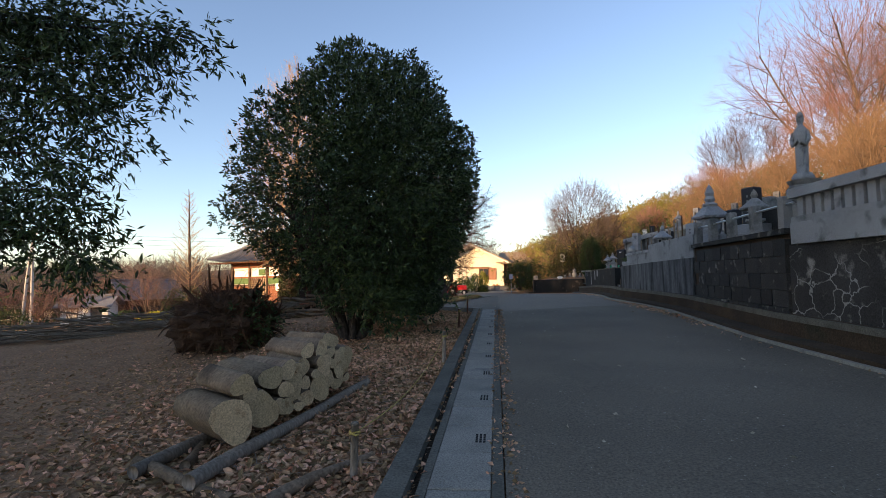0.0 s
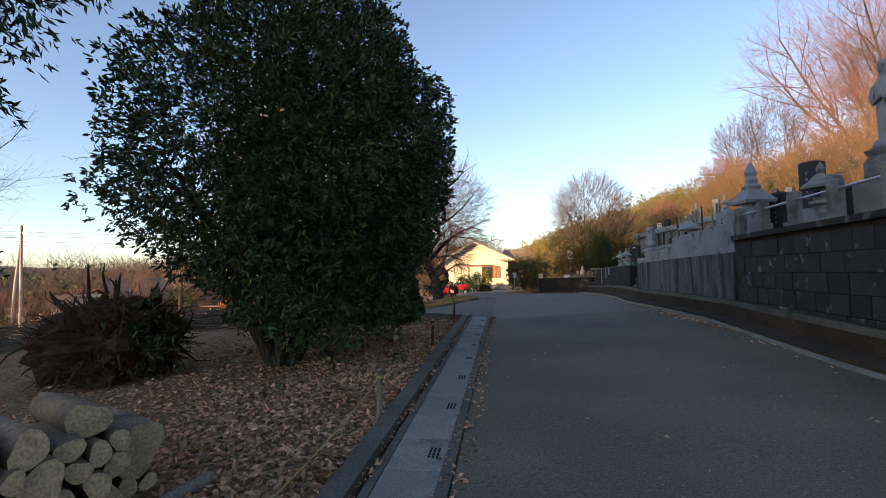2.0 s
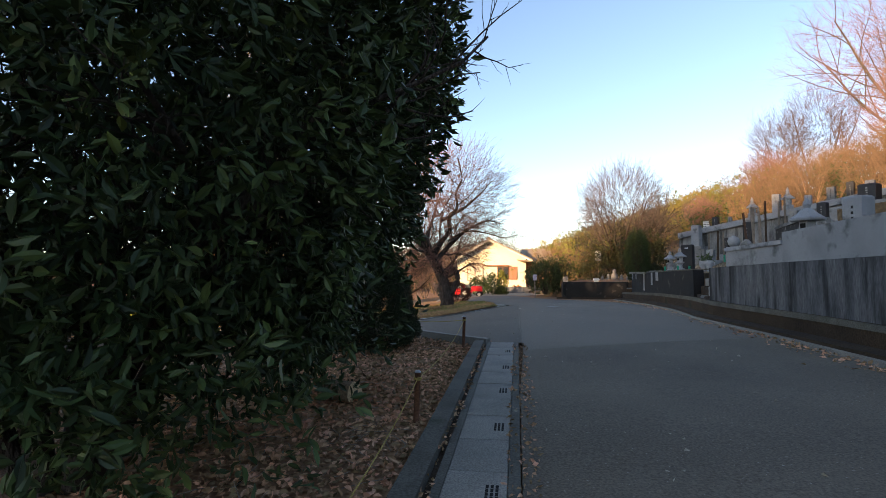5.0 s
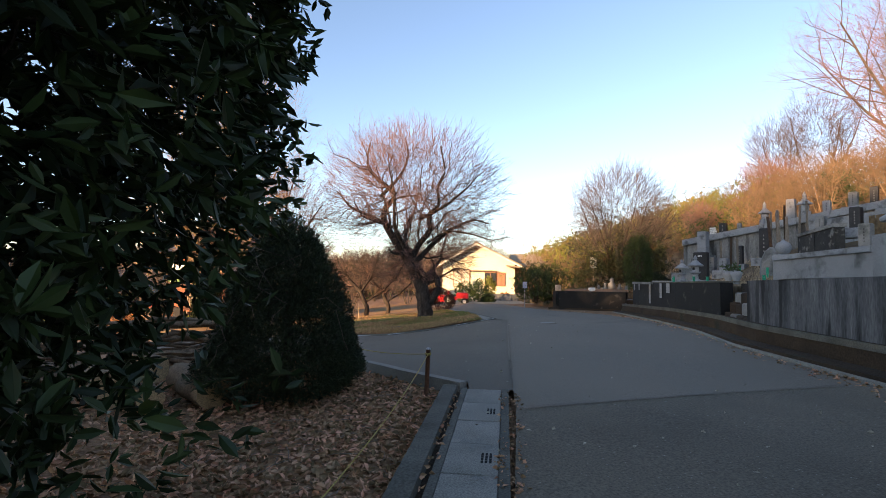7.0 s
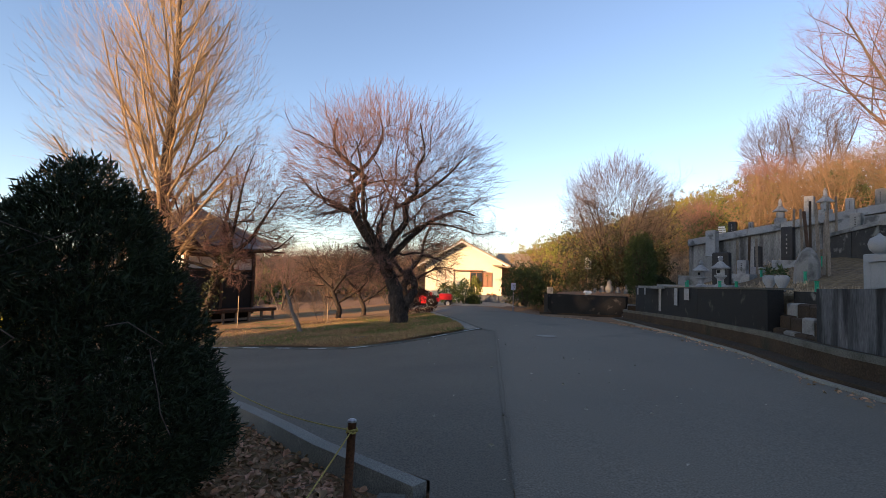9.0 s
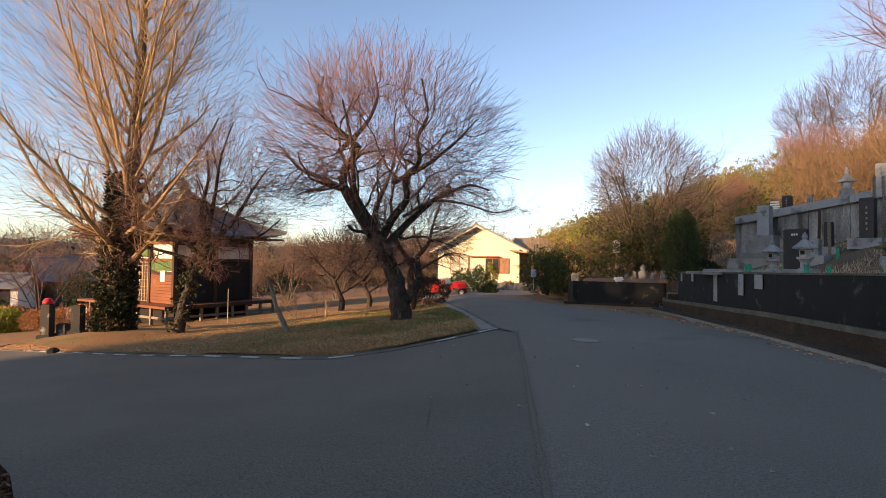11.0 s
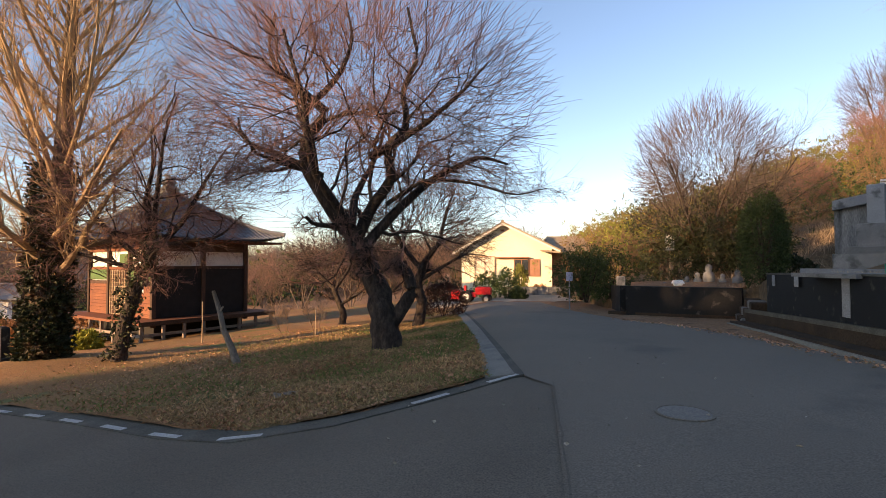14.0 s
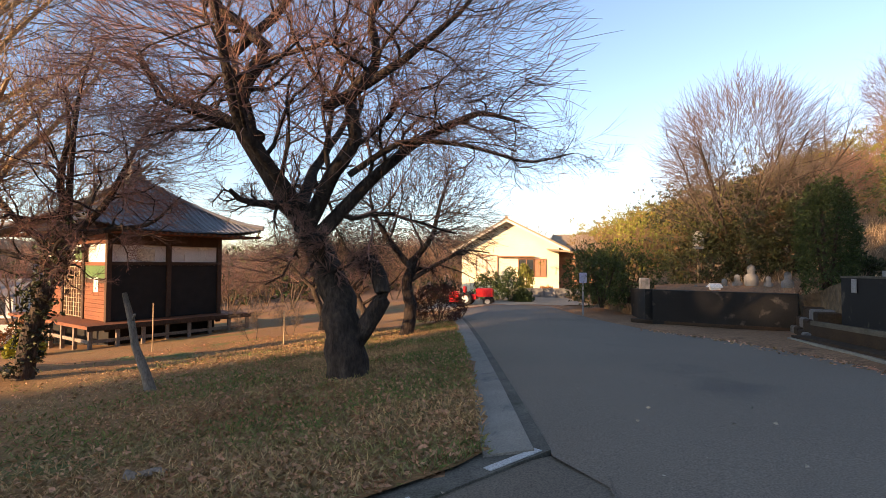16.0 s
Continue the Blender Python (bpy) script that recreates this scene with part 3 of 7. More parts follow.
# ---- retaining walls on the right ----
def wall_run(a, b, z0, z1, thick=0.35, cap=0.0):
    """A straight upright wall between two plan points, its face on the line; z0 and z1 at either end or one number."""
    z0, z1 = (z0 if isinstance(z0, tuple) else (z0, z0)), (z1 if isinstance(z1, tuple) else (z1, z1))
    d = Vector((b[0] - a[0], b[1] - a[1], 0)).normalized()
    n = Vector((d.y, -d.x, 0)) * thick
    v = []
    for p, lo, hi in ((a, z0[0], z1[0]), (b, z0[1], z1[1])):
        q = Vector((p[0], p[1], 0))
        v += [(q.x, q.y, lo), (q.x, q.y, hi), (q.x + n.x, q.y + n.y, hi), (q.x + n.x, q.y + n.y, lo)]
    return Geo().add(v, [(0, 4, 5, 1), (1, 5, 6, 2), (2, 6, 7, 3), (0, 3, 7, 4), (0, 1, 2, 3), (4, 7, 6, 5)])


def wall_point(y, off=0.0):
    return (float(along(WALL_LINE, y)) + off, y)


setting("wall_dark_south", wall_run(wall_point(-12), wall_point(8.6), -0.2, 1.74, 0.4), cracked_wall, "dark stained retaining wall with pale cracks", "wall")
setting("wall_masonry", wall_run(wall_point(8.61, 0.05), wall_point(13.74, 0.05), 0.0, 1.93, 0.4), rusty_base, "dark masonry retaining wall with lichen", "wall")
grey_wall = wall_run(wall_point(13.76, -0.02), wall_point(17.2, -0.02), 0.1, (1.68, 1.62), 0.4)
setting("wall_grey_concrete", grey_wall, wet_concrete, "grey concrete retaining wall with dark streaks", "wall")
setting("wall_grey_concrete_2", wall_run(wall_point(17.2, -0.02), wall_point(20.8, -0.02), 0.1, (1.62, 1.54), 0.4), wet_concrete, "grey concrete retaining wall with dark streaks", "wall")
setting("wall_recess", wall_run((8.1, 20.8), (8.3, 22.6), 0.0, 1.47, 0.4), dark_stone, "rough stone backing of the recess", "wall")
for i, (a, b, za, zb) in enumerate(((22.55, 26.0, 1.49, 1.44), (26.01, 29.6, 1.44, 1.40), (29.61, 33.9, 1.40, 1.34))):
    setting("wall_black_%d" % (i + 1), wall_run(wall_point(a, -0.01), wall_point(b, -0.01), 0.0, (za, zb), 0.3), black_slab, "black stained slab retaining wall with grey patches", "wall")
    setting("trim_black_cap_%d" % (i + 1), wall_run(wall_point(a, -0.03), wall_point(b, -0.03), (za + 0.003, zb + 0.003), (za + 0.04, zb + 0.04), 0.5), kerb_mat, "thin pale coping", "coping")
setting("wall_end", wall_run((7.26, 38.57), (10.3, 36.48), -0.5, (0.84, 0.86), 0.3), black_slab, "low black slab wall with mortar marks", "wall")
setting("wall_end_return", wall_run((7.9, 42.5), (7.26, 38.58), -0.5, (0.7, 0.84), 0.3), black_slab, "side of the low black wall", "wall")
foot_line = [wall_point(y) for y in (-12, 6, 8.6, 13.75, 19.8, 22.5, 27, 31.5)] + [(9.5, 34.3)]
setting("trim_footing_end", strip([(10.3, 36.46), (7.26, 38.55), (6.9, 39.2)], 0.0, 0.3, 0.1, 0.4), rusty_base, "mossy ledge before the low wall", "footing")
setting("trim_footing_upper", strip(foot_line, 0.0, 0.22, 0.42, 0.6), rusty_base, "mossy brown concrete footing of the wall", "footing")
setting("trim_footing_lower", strip(foot_line, 0.2, 0.62, 0.10, 0.3), rusty_base, "mossy brown ledge along the road", "footing")

setting("trim_footing_edge", strip(foot_line, 0.62, 0.70, 0.045, 0.15), concrete, "pale worn concrete edge between ledge and road", "kerb")
setting("trim_footing_lip", strip(foot_line, 0.19, 0.235, 0.435, 0.1), kerb_mat, "worn paler lip of the wall's footing", "footing")

# ---- hillside ----
FOOT = ((6.0, -40), (6.1, 6), (6.3, 8.6), (7.2, 13.75), (7.6, 19.8), (8.4, 22.5), (8.7, 27), (9.5, 31.5), (10.0, 34.5), (10.7, 36.5), (9.35, 37.5), (7.85, 38.6), (7.75, 40), (7.4, 44), (7.0, 60), (8.0, 66), (9, 92), (10, 140))


def hill_z(x, y):
    foot = np.interp(y, [p[1] for p in FOOT], [p[0] for p in FOOT])
    start = np.interp(y, [-40, 8, 14, 20, 34, 37, 41, 60], [1.6, 1.7, 1.55, 1.42, 1.28, 0.78, 0.1, -0.5])
    u = max(x - foot, 0.0)
    steep = np.interp(y, [18, 24, 34, 44, 100], [0.17, 0.30, 0.32, 0.33, 0.33])
    flat = np.interp(y, [18, 24, 36, 44], [2.8, 1.6, 1.6, 1.0])
    rise = steep * max(u - flat, 0) + (0.1 * max(u - 13, 0) if y < 40 else 0.0)
    cap = float(np.interp(y, [56, 80, 140], [18, 11, 7]))
    return float(start + min(rise, cap + 0.05 * rise)) + 0.12 * noise.noise(Vector((x * 0.5, y * 0.5, 7)))


ys = np.concatenate([np.arange(-40, 4, 4), np.arange(4, 48, 0.8), np.arange(48, 140, 4)])
us = np.concatenate([np.arange(0, 8, 0.8), np.arange(8, 30, 2.5), np.arange(32, 140, 9)])
hv = []
for y in ys:
    foot = float(np.interp(y, [p[1] for p in FOOT], [p[0] for p in FOOT]))
    hv += [(foot, y, -2.5)] + [(foot + u, y, hill_z(foot + u, y)) for u in us]
k = len(us) + 1
hill = Geo().add(hv, [(j * k + i, j * k + i + 1, (j + 1) * k + i + 1, (j + 1) * k + i) for j in range(len(ys) - 1) for i in range(k - 1)])
setting("ground_hillside", hill, wood_far, "brown grassy hillside rising behind the graves", "hillside", True)

# ridge added behind the camera, out of view, to block the low sun and shade the foreground
rng = np.random.default_rng(5)
s2, p2 = np.array([-0.75, -0.66]), np.array([0.66, -0.75])
ridge = Geo()
v = []
us = np.linspace(-27.5, 60, 66)
for u in us:
    h = 46.4 + 1.6 * noise.noise(Vector((u * 0.35, 0, 9))) + 0.7 * noise.noise(Vector((u * 1.3, 0, 2)))
    # lowered at this end so the plum's upper branches still catch the sun
    if u < -20.5:
        h -= 6.2
    for d, z in ((112, -6), (130, h * 0.55), (153, h), (158, h * 1.01), (190, h * 0.6), (230, -6)):
        q = s2 * d + p2 * u
        v.append((q[0], q[1], z))
ridge.add(v, [(i * 6 + j, i * 6 + j + 1, i * 6 + j + 7, i * 6 + j + 6) for i in range(65) for j in range(5)])
setting("backdrop_ridge", ridge, mat("ridge_green", (0.03, 0.045, 0.02), (0.06, 0.06, 0.03), 0.3, 3, 0.95, 0.5, 0.2), "dark ridge added out of view to block the low sun", "ridge")


# ---- trees and shrubs ----
def crown_shell(rng, n, centre, radii, lumps, lo=0.72, low_cut=-0.95, seed=0.0, taper=0.0):
    """Places and outward directions on the outer part of a lumpy crown."""
    d = unit(rng.normal(size=(n, 3)))
    d = d[d[:, 2] > low_cut]
    k = np.array([1 + lumps * noise.noise(Vector(q) * 2.1 + Vector((seed, 0, 0))) + lumps * 0.55 * noise.noise(Vector(q) * 5.0 + Vector((0, seed, 0))) for q in d])
    depth = lo + (1 - lo) * rng.uniform(0, 1, len(d)) ** 0.6
    q = d * np.array(radii) * (k * depth)[:, None]
    q[:, :2] *= np.clip(1.03 - taper * d[:, 2:3], 0.5, 1.1)
    return np.array(centre) + q, d


def big_evergreen():
    rng = np.random.default_rng(11)
    base = (-1.85, 10.2, soil_z(-1.85, 10.2))
    t = thing("evergreen_tree", base, "huge dark round-headed evergreen tree with glossy leaves, standing in leaf litter", "tree")
    spec = [(7, 0.10, 0.02, 7, 0.3, 36, 0.5, 0.6), (6, 0.16, 0.05, 7, 0.3, 45, 0.5, 0.55), (5, 0.2, 0.05, 5, 0.3, 50, 0.5, 0.5), (4, 0.2, 0.0, 0, 0, 0, 0, 0)]
    out = [[], [], [], []]
    for i in range(9):
        a = i * 0.7 + rng.uniform(-0.2, 0.2)
        grow(rng, (0.14 * math.cos(a), 0.14 * math.sin(a), -0.05), (0.42 * math.cos(a), 0.42 * math.sin(a), 1), 3.1, 0.075, 0, spec, out)
    tree_parts(out, t, bark_dark, bark_dark, 2, False)
    crown = Geo()

    def draw_in(q):
        """Narrows the crown's foot towards the stems on the yard side."""
        low = np.clip((2.3 - q[:, 2]) / 2.0, 0, 1) * np.clip((0.9 - q[:, 0]) / 1.6, 0, 1)
        q[:, 0] *= 1 - 0.5 * low
        q[:, 1] *= 1 - 0.3 * low
        q[:, 2] += 0.35 * low
        edge_x = np.interp(q[:, 2], [0.5, 1.5, 2.6, 4.0], [1.5, 1.95, 2.4, 2.5]) + 0.18 * np.sin(q[:, 1] * 3.1 + q[:, 2] * 2.3)
        q[:, 0] = np.where(q[:, 0] > edge_x, edge_x - 0.5 * (q[:, 0] - edge_x), q[:, 0])
        return q

    p, d = crown_shell(rng, 12500, (0.15, 0.5, 3.15), (2.6, 2.9, 2.95), 0.15, 0.66, -0.93, 0.0, 0.12)
    keep = (p[:, 0] > -0.5) | (rng.uniform(0, 1, len(p)) < 0.62)
    p, d = p[keep], d[keep]
    rosettes(crown, draw_in(p), d, 7, 0.088, 0.031, rng, 0.9, True)
    p, d = crown_shell(rng, 4200, (0.6, 0.6, 3.1), (1.8, 2.2, 2.4), 0.13, 0.25, -0.9, 0.0, 0.15)
    rosettes(crown, draw_in(p), d, 6, 0.13, 0.045, rng)
    p = np.array([0.2, 1.7, 3.0]) + rng.normal(size=(1700, 3)) * (0.75, 0.55, 1.1)
    p = p[(p[:, 2] > 1.0) & (p[:, 2] < 5.0)]
    rosettes(crown, draw_in(p), rng.normal(size=p.shape), 6, 0.12, 0.042, rng)
    for j in range(18):
        a = rng.uniform(-1.7, 1.9)
        c = np.array([0.05 + 1.5 * math.cos(a) * rng.uniform(0.6, 1.0), 0.35 + 2.0 * math.sin(a) * rng.uniform(0.6, 1.1), rng.uniform(0.6, 1.4)])
        q = c + rng.normal(size=(60, 3)) * (0.35, 0.35, 0.28)
        rosettes(crown, q, q - c + (0, 0, 0.2), 6, 0.10, 0.034, rng, 0.9, True)
    part("crown", crown, leaf_dark, t, "dark glossy leaves in dense tufts")


big_evergreen()


def yew_cone():
    rng = np.random.default_rng(12)
    t = thing("yew_shrub", (-0.92, 15.8, soil_z(-0.92, 15.8)), "clipped dark conical yew shrub with bare vines over it", "shrub")
    g = Geo()
    part("trunk", Geo().tube([(0, 0, -0.1), (0.03, 0, 0.8), (0, 0.02, 1.8)], [0.07, 0.05, 0.02], 7), bark_dark, t)
    n = 8500
    h = 1 - np.sqrt(rng.uniform(0, 1, n))
    h = np.clip(h * 1.02, 0, 1)
    a = rng.uniform(0, 6.283, n)
    lump = np.array([1 + 0.16 * noise.noise(Vector((math.cos(q) * 1.6, math.sin(q) * 1.6, z * 4))) for q, z in zip(a, h)])
    r = (0.1 + 0.9 * (1 - h) ** 0.62 * np.clip(0.72 + h * 3, 0, 1)) * lump * (0.62 + 0.38 * rng.uniform(0, 1, n) ** 0.5)
    p = np.stack([r * np.cos(a), r * np.sin(a), 0.1 + h * 1.95], 1)
    d = np.stack([np.cos(a), np.sin(a), 0.5 + h], 1)
    rosettes(g, p, d, 9, 0.06, 0.011, rng, 0.8)
    top, td = crown_shell(rng, 1500, (0, 0, 1.45), (0.47, 0.47, 0.66), 0.12, 0.4, -0.9, 4.0, 0.45)
    rosettes(g, top, td + (0, 0, 0.6), 9, 0.06, 0.011, rng, 0.8)
    part("crown", g, leaf_yew, t, "short dark needles")
    vines = []
    for i in range(8):
        a0, z0 = rng.uniform(-2.8, 0.6), rng.uniform(0.3, 1.0)
        path = []
        for s in np.linspace(0, 1, 7):
            z = z0 + s * rng.uniform(0.5, 0.9)
            q = a0 + s * rng.uniform(-0.6, 0.6)
            rr = 0.14 + 0.95 * max(1 - z / 2.05, 0.02) ** 0.62 + 0.02
            path.append((rr * math.cos(q), rr * math.sin(q), min(z, 2.02)))
        vines.append(path)
    part("vines", Geo().tubes(vines, np.full((8, 7), 0.0032), 4), twig_grey, t, "pale bare vine stems")


yew_cone()


def twig_cloud(tree, seed, n, centre, radii, length, thick, material, lo=0.55, up=0.3, low_cut=-0.75):
    """Fine outer twigs that fill a crown's outline."""
    r = np.random.default_rng(seed)
    p, d = crown_shell(r, n, centre, radii, 0.12, lo, low_cut, seed * 0.37)
    d = unit(d + (0, 0, up) + r.normal(size=d.shape) * 0.35)
    p = p - d * length * 0.5
    items = [(a, b, length * c, thick, 4, 0.13, 0.03) for a, b, c in zip(p, d, r.uniform(0.6, 1.3, len(p)))]
    tagged(part("twig_mass", Geo().tubes(*terminals(items, seed), 3), material, tree), kind="stuff")


def plum(name, base, guides, seed, spec, wood=bark_dark, fine=twig_red, label="", split=3, droop=()):
    rng = np.random.default_rng(seed)
    t = thing(name, base, label, "tree")
    out = [[] for _ in spec]
    for pts, r0, r1, lv in guides:
        limb(rng, pts, r0, r1, lv, spec, out, 14 if len(pts) < 6 else 26)
    tree_parts(out, t, wood, fine, split)
    return t


PLUM = [(8, 0.1, 0.0, 2, 0.55, 45, 0.6, 0.5), (9, 0.3, 0.02, 10, 0.1, 55, 0.5, 0.38), (8, 0.32, 0.03, 10, 0.1, 52, 0.55, 0.45), (6, 0.2, 0.06, 13, 0.08, 40, 0.75, 0.45), (5, 0.09, 0.02, 0, 0, 0, 0, 0)]
main_plum = plum("plum_tree", (-0.05, 29.4, soil_z(-0.05, 29.4)),
     [(((0.05, 0, -0.15), (0.02, 0, 0.5), (-0.12, 0.05, 1.2), (-0.45, 0.1, 1.9), (-0.85, 0.1, 2.5)), 0.33, 0.15, 0),
      (((-0.78, 0.1, 2.4), (-1.2, 0.05, 3.05), (-1.7, 0.0, 3.85), (-1.55, -0.05, 4.35), (-1.08, -0.1, 4.75), (-1.5, -0.15, 5.1), (-1.95, -0.2, 5.45), (-2.35, -0.2, 6.0), (-2.2, -0.2, 6.8)), 0.165, 0.03, 1),
      (((-0.6, 0.1, 2.2), (-0.2, -0.1, 2.9), (0.25, -0.3, 3.4), (0.1, -0.4, 3.95), (0.6, -0.5, 4.35), (0.45, -0.55, 5.0), (0.8, -0.6, 5.6), (0.6, -0.6, 6.6)), 0.13, 0.025, 1),
      (((-0.5, 0.1, 2.0), (0.3, 0.2, 2.9), (1.0, 0.3, 3.5), (1.9, 0.2, 3.9), (2.5, 0.1, 3.7)), 0.12, 0.02, 1),
      (((0.1, -0.2, 2.9), (0.9, -0.3, 3.4), (1.9, -0.3, 3.25), (2.6, -0.3, 3.0), (3.2, -0.3, 3.15)), 0.05, 0.008, 1),
      (((-1.3, 0.0, 3.5), (-2.2, 0.3, 4.0), (-3.0, 0.4, 4.3), (-3.6, 0.4, 5.0)), 0.10, 0.02, 1),
      (((-1.75, -0.1, 4.7), (-1.0, 0.2, 5.6), (-0.7, 0.3, 6.4), (-0.9, 0.4, 7.3)), 0.08, 0.015, 1),
      (((-0.2, -0.4, 3.8), (0.8, -0.5, 4.3), (1.6, -0.4, 5.0), (2.1, -0.3, 5.6)), 0.08, 0.015, 1),
      (((-0.7, 0.1, 2.5), (-0.9, 1.2, 3.3), (-0.6, 2.2, 4.4), (-0.4, 2.6, 5.6)), 0.11, 0.02, 1),
      (((-0.6, 0.0, 2.4), (-1.1, -1.1, 3.4), (-1.0, -1.8, 4.5), (-1.2, -2.2, 5.5)), 0.10, 0.02, 1),
      (((0.05, 0.0, 0.3), (0.3, -0.02, 0.75), (0.56, 0.0, 1.08), (0.52, 0.0, 1.42), (0.36, 0.03, 1.74)), 0.15, 0.105, 0)], 21, PLUM,
     label="old leaning bare plum tree with a sawn-off second stem")
back_plum = plum("plum_tree", (-0.42, 37.2, soil_z(-0.42, 37.2)),
     [(((0, 0, -0.1), (0.15, 0, 0.8), (0.0, 0, 1.6), (0.2, 0.1, 2.3)), 0.22, 0.13, 0),
      (((0.15, 0.1, 2.2), (0.8, 0.1, 3.0), (1.0, 0, 4.0), (1.4, 0, 5.0)), 0.11, 0.02, 1),
      (((0.1, 0.1, 2.1), (-0.7, 0.2, 3.0), (-1.2, 0.3, 4.0), (-1.2, 0.3, 5.2)), 0.11, 0.02, 1),
      (((0.0, 0, 1.6), (1.0, 0.2, 2.2), (1.7, 0.3, 2.6), (2.5, 0.3, 2.5)), 0.08, 0.015, 1)], 22, PLUM[:1] + [(8, 0.18, 0.0, 7, 0.12, 50, 0.5, 0.5), (7, 0.18, 0.0, 7, 0.12, 45, 0.55, 0.45), (6, 0.14, -0.02, 6, 0.1, 38, 0.6, 0.45), (5, 0.1, -0.03, 0, 0, 0, 0, 0)],
     label="bare plum tree behind the leaning one, twigs drooping")
SMALL = PLUM[:1] + [(8, 0.18, 0.02, 7, 0.12, 48, 0.5, 0.5), (7, 0.18, 0.03, 7, 0.12, 45, 0.55, 0.45), (6, 0.14, 0.04, 5, 0.1, 38, 0.6, 0.45), (4, 0.1, 0.03, 0, 0, 0, 0, 0)]
for i, (bx, by, sc) in enumerate(((-4.3, 41.1, 0.85), (-3.2, 43.0, 0.8))):
    pts = [(((0, 0, -0.1), (0.1, 0, 0.6), (-0.3, 0.1, 1.4), (-0.5, 0.1, 2.0)), 0.2, 0.12, 0), (((-0.4, 0.1, 1.8), (-1.2, 0, 2.6), (-1.9, 0, 3.4), (-2.3, 0, 4.4)), 0.1, 0.02, 1),
           (((-0.4, 0.1, 1.8), (0.3, 0.1, 2.8), (0.6, 0.2, 3.7), (0.9, 0.2, 4.6)), 0.1, 0.02, 1), (((-0.1, 0, 1.0), (0.9, 0.1, 1.6), (1.7, 0.1, 2.3), (2.2, 0.1, 3.0)), 0.09, 0.02, 1)]
    low_plum = plum("plum_tree", (bx, by, soil_z(bx, by)), [(tuple(tuple(c * sc for c in q) for q in g), a * sc, b * sc, lv) for g, a, b, lv in pts], 31 + i, SMALL, label="low bare plum tree on the lawn, dark forked trunk")
    twig_cloud(low_plum, 410 + i, 1300, (-0.3, 0, 2.9), (2.2, 2.0, 1.5), 0.6, 0.008, bark_dark, 0.4, 0.1)
ivy_plum = plum("plum_tree", (-7.73, 32.1, soil_z(-7.73, 32.1)),
     [(((0, 0, -0.1), (0.1, 0, 0.7), (0.35, 0, 1.7), (0.75, 0.1, 2.7), (0.9, 0.1, 3.4)), 0.2, 0.12, 0),
      (((0.85, 0.1, 3.2), (0.6, 0.1, 4.2), (0.9, 0.0, 5.2), (0.8, 0, 6.2)), 0.10, 0.02, 1),
      (((0.8, 0.1, 2.9), (1.7, 0.1, 3.7), (2.3, 0.0, 4.7), (2.9, 0, 5.6)), 0.10, 0.02, 1),
      (((0.7, 0.1, 2.6), (-0.3, 0.0, 3.4), (-1.0, 0.0, 4.2), (-1.3, 0, 5.2)), 0.09, 0.02, 1),
      (((0.8, 0.1, 3.0), (1.6, 0.3, 3.2), (2.6, 0.3, 3.3), (3.3, 0.2, 3.9)), 0.08, 0.015, 1),
      (((0.85, 0.1, 3.2), (1.3, -0.4, 4.6), (1.5, -0.5, 5.8), (1.9, -0.5, 7.0)), 0.08, 0.015, 1), (((0.6, 0, 2.4), (-0.6, -0.3, 2.8), (-1.7, -0.3, 3.0), (-2.6, -0.3, 3.7)), 0.07, 0.012, 1)], 41, PLUM, label="slender leaning bare plum tree with ivy round its trunk")
rng = np.random.default_rng(8)
s = rng.uniform(0, 1, 420)
ivy = Geo()
p = np.stack([np.interp(s * 3.4, [0, 0.7, 1.7, 2.7, 3.4], [0, 0.1, 0.35, 0.75, 0.9]), 0.05 * s, s * 3.4], 1) + rng.normal(size=(420, 3)) * 0.17
rosettes(ivy, p, rng.normal(size=p.shape), 5, 0.10, 0.07, rng)
part("ivy", ivy, leaf_ivy, ivy_plum, "withered ivy on the trunk")


part("sawn_face", Geo().lathe([(0.1, 0), (0.1, 0.006), (0.0, 0.008)], (0.36, 0.03, 1.75), 10), log_face, main_plum, "pale weathered saw cut")
twig_cloud(main_plum, 401, 4800, (-0.5, 0, 4.9), (3.6, 3.3, 2.9), 0.75, 0.0055, twig_red, 0.5)
twig_cloud(back_plum, 402, 3000, (0.3, 0, 3.4), (2.6, 2.3, 2.1), 0.6, 0.007, bark_dark, 0.35, 0.0)
twig_cloud(ivy_plum, 403, 2200, (0.9, 0, 4.9), (3.0, 2.6, 2.3), 0.7, 0.006, twig_red, 0.45)


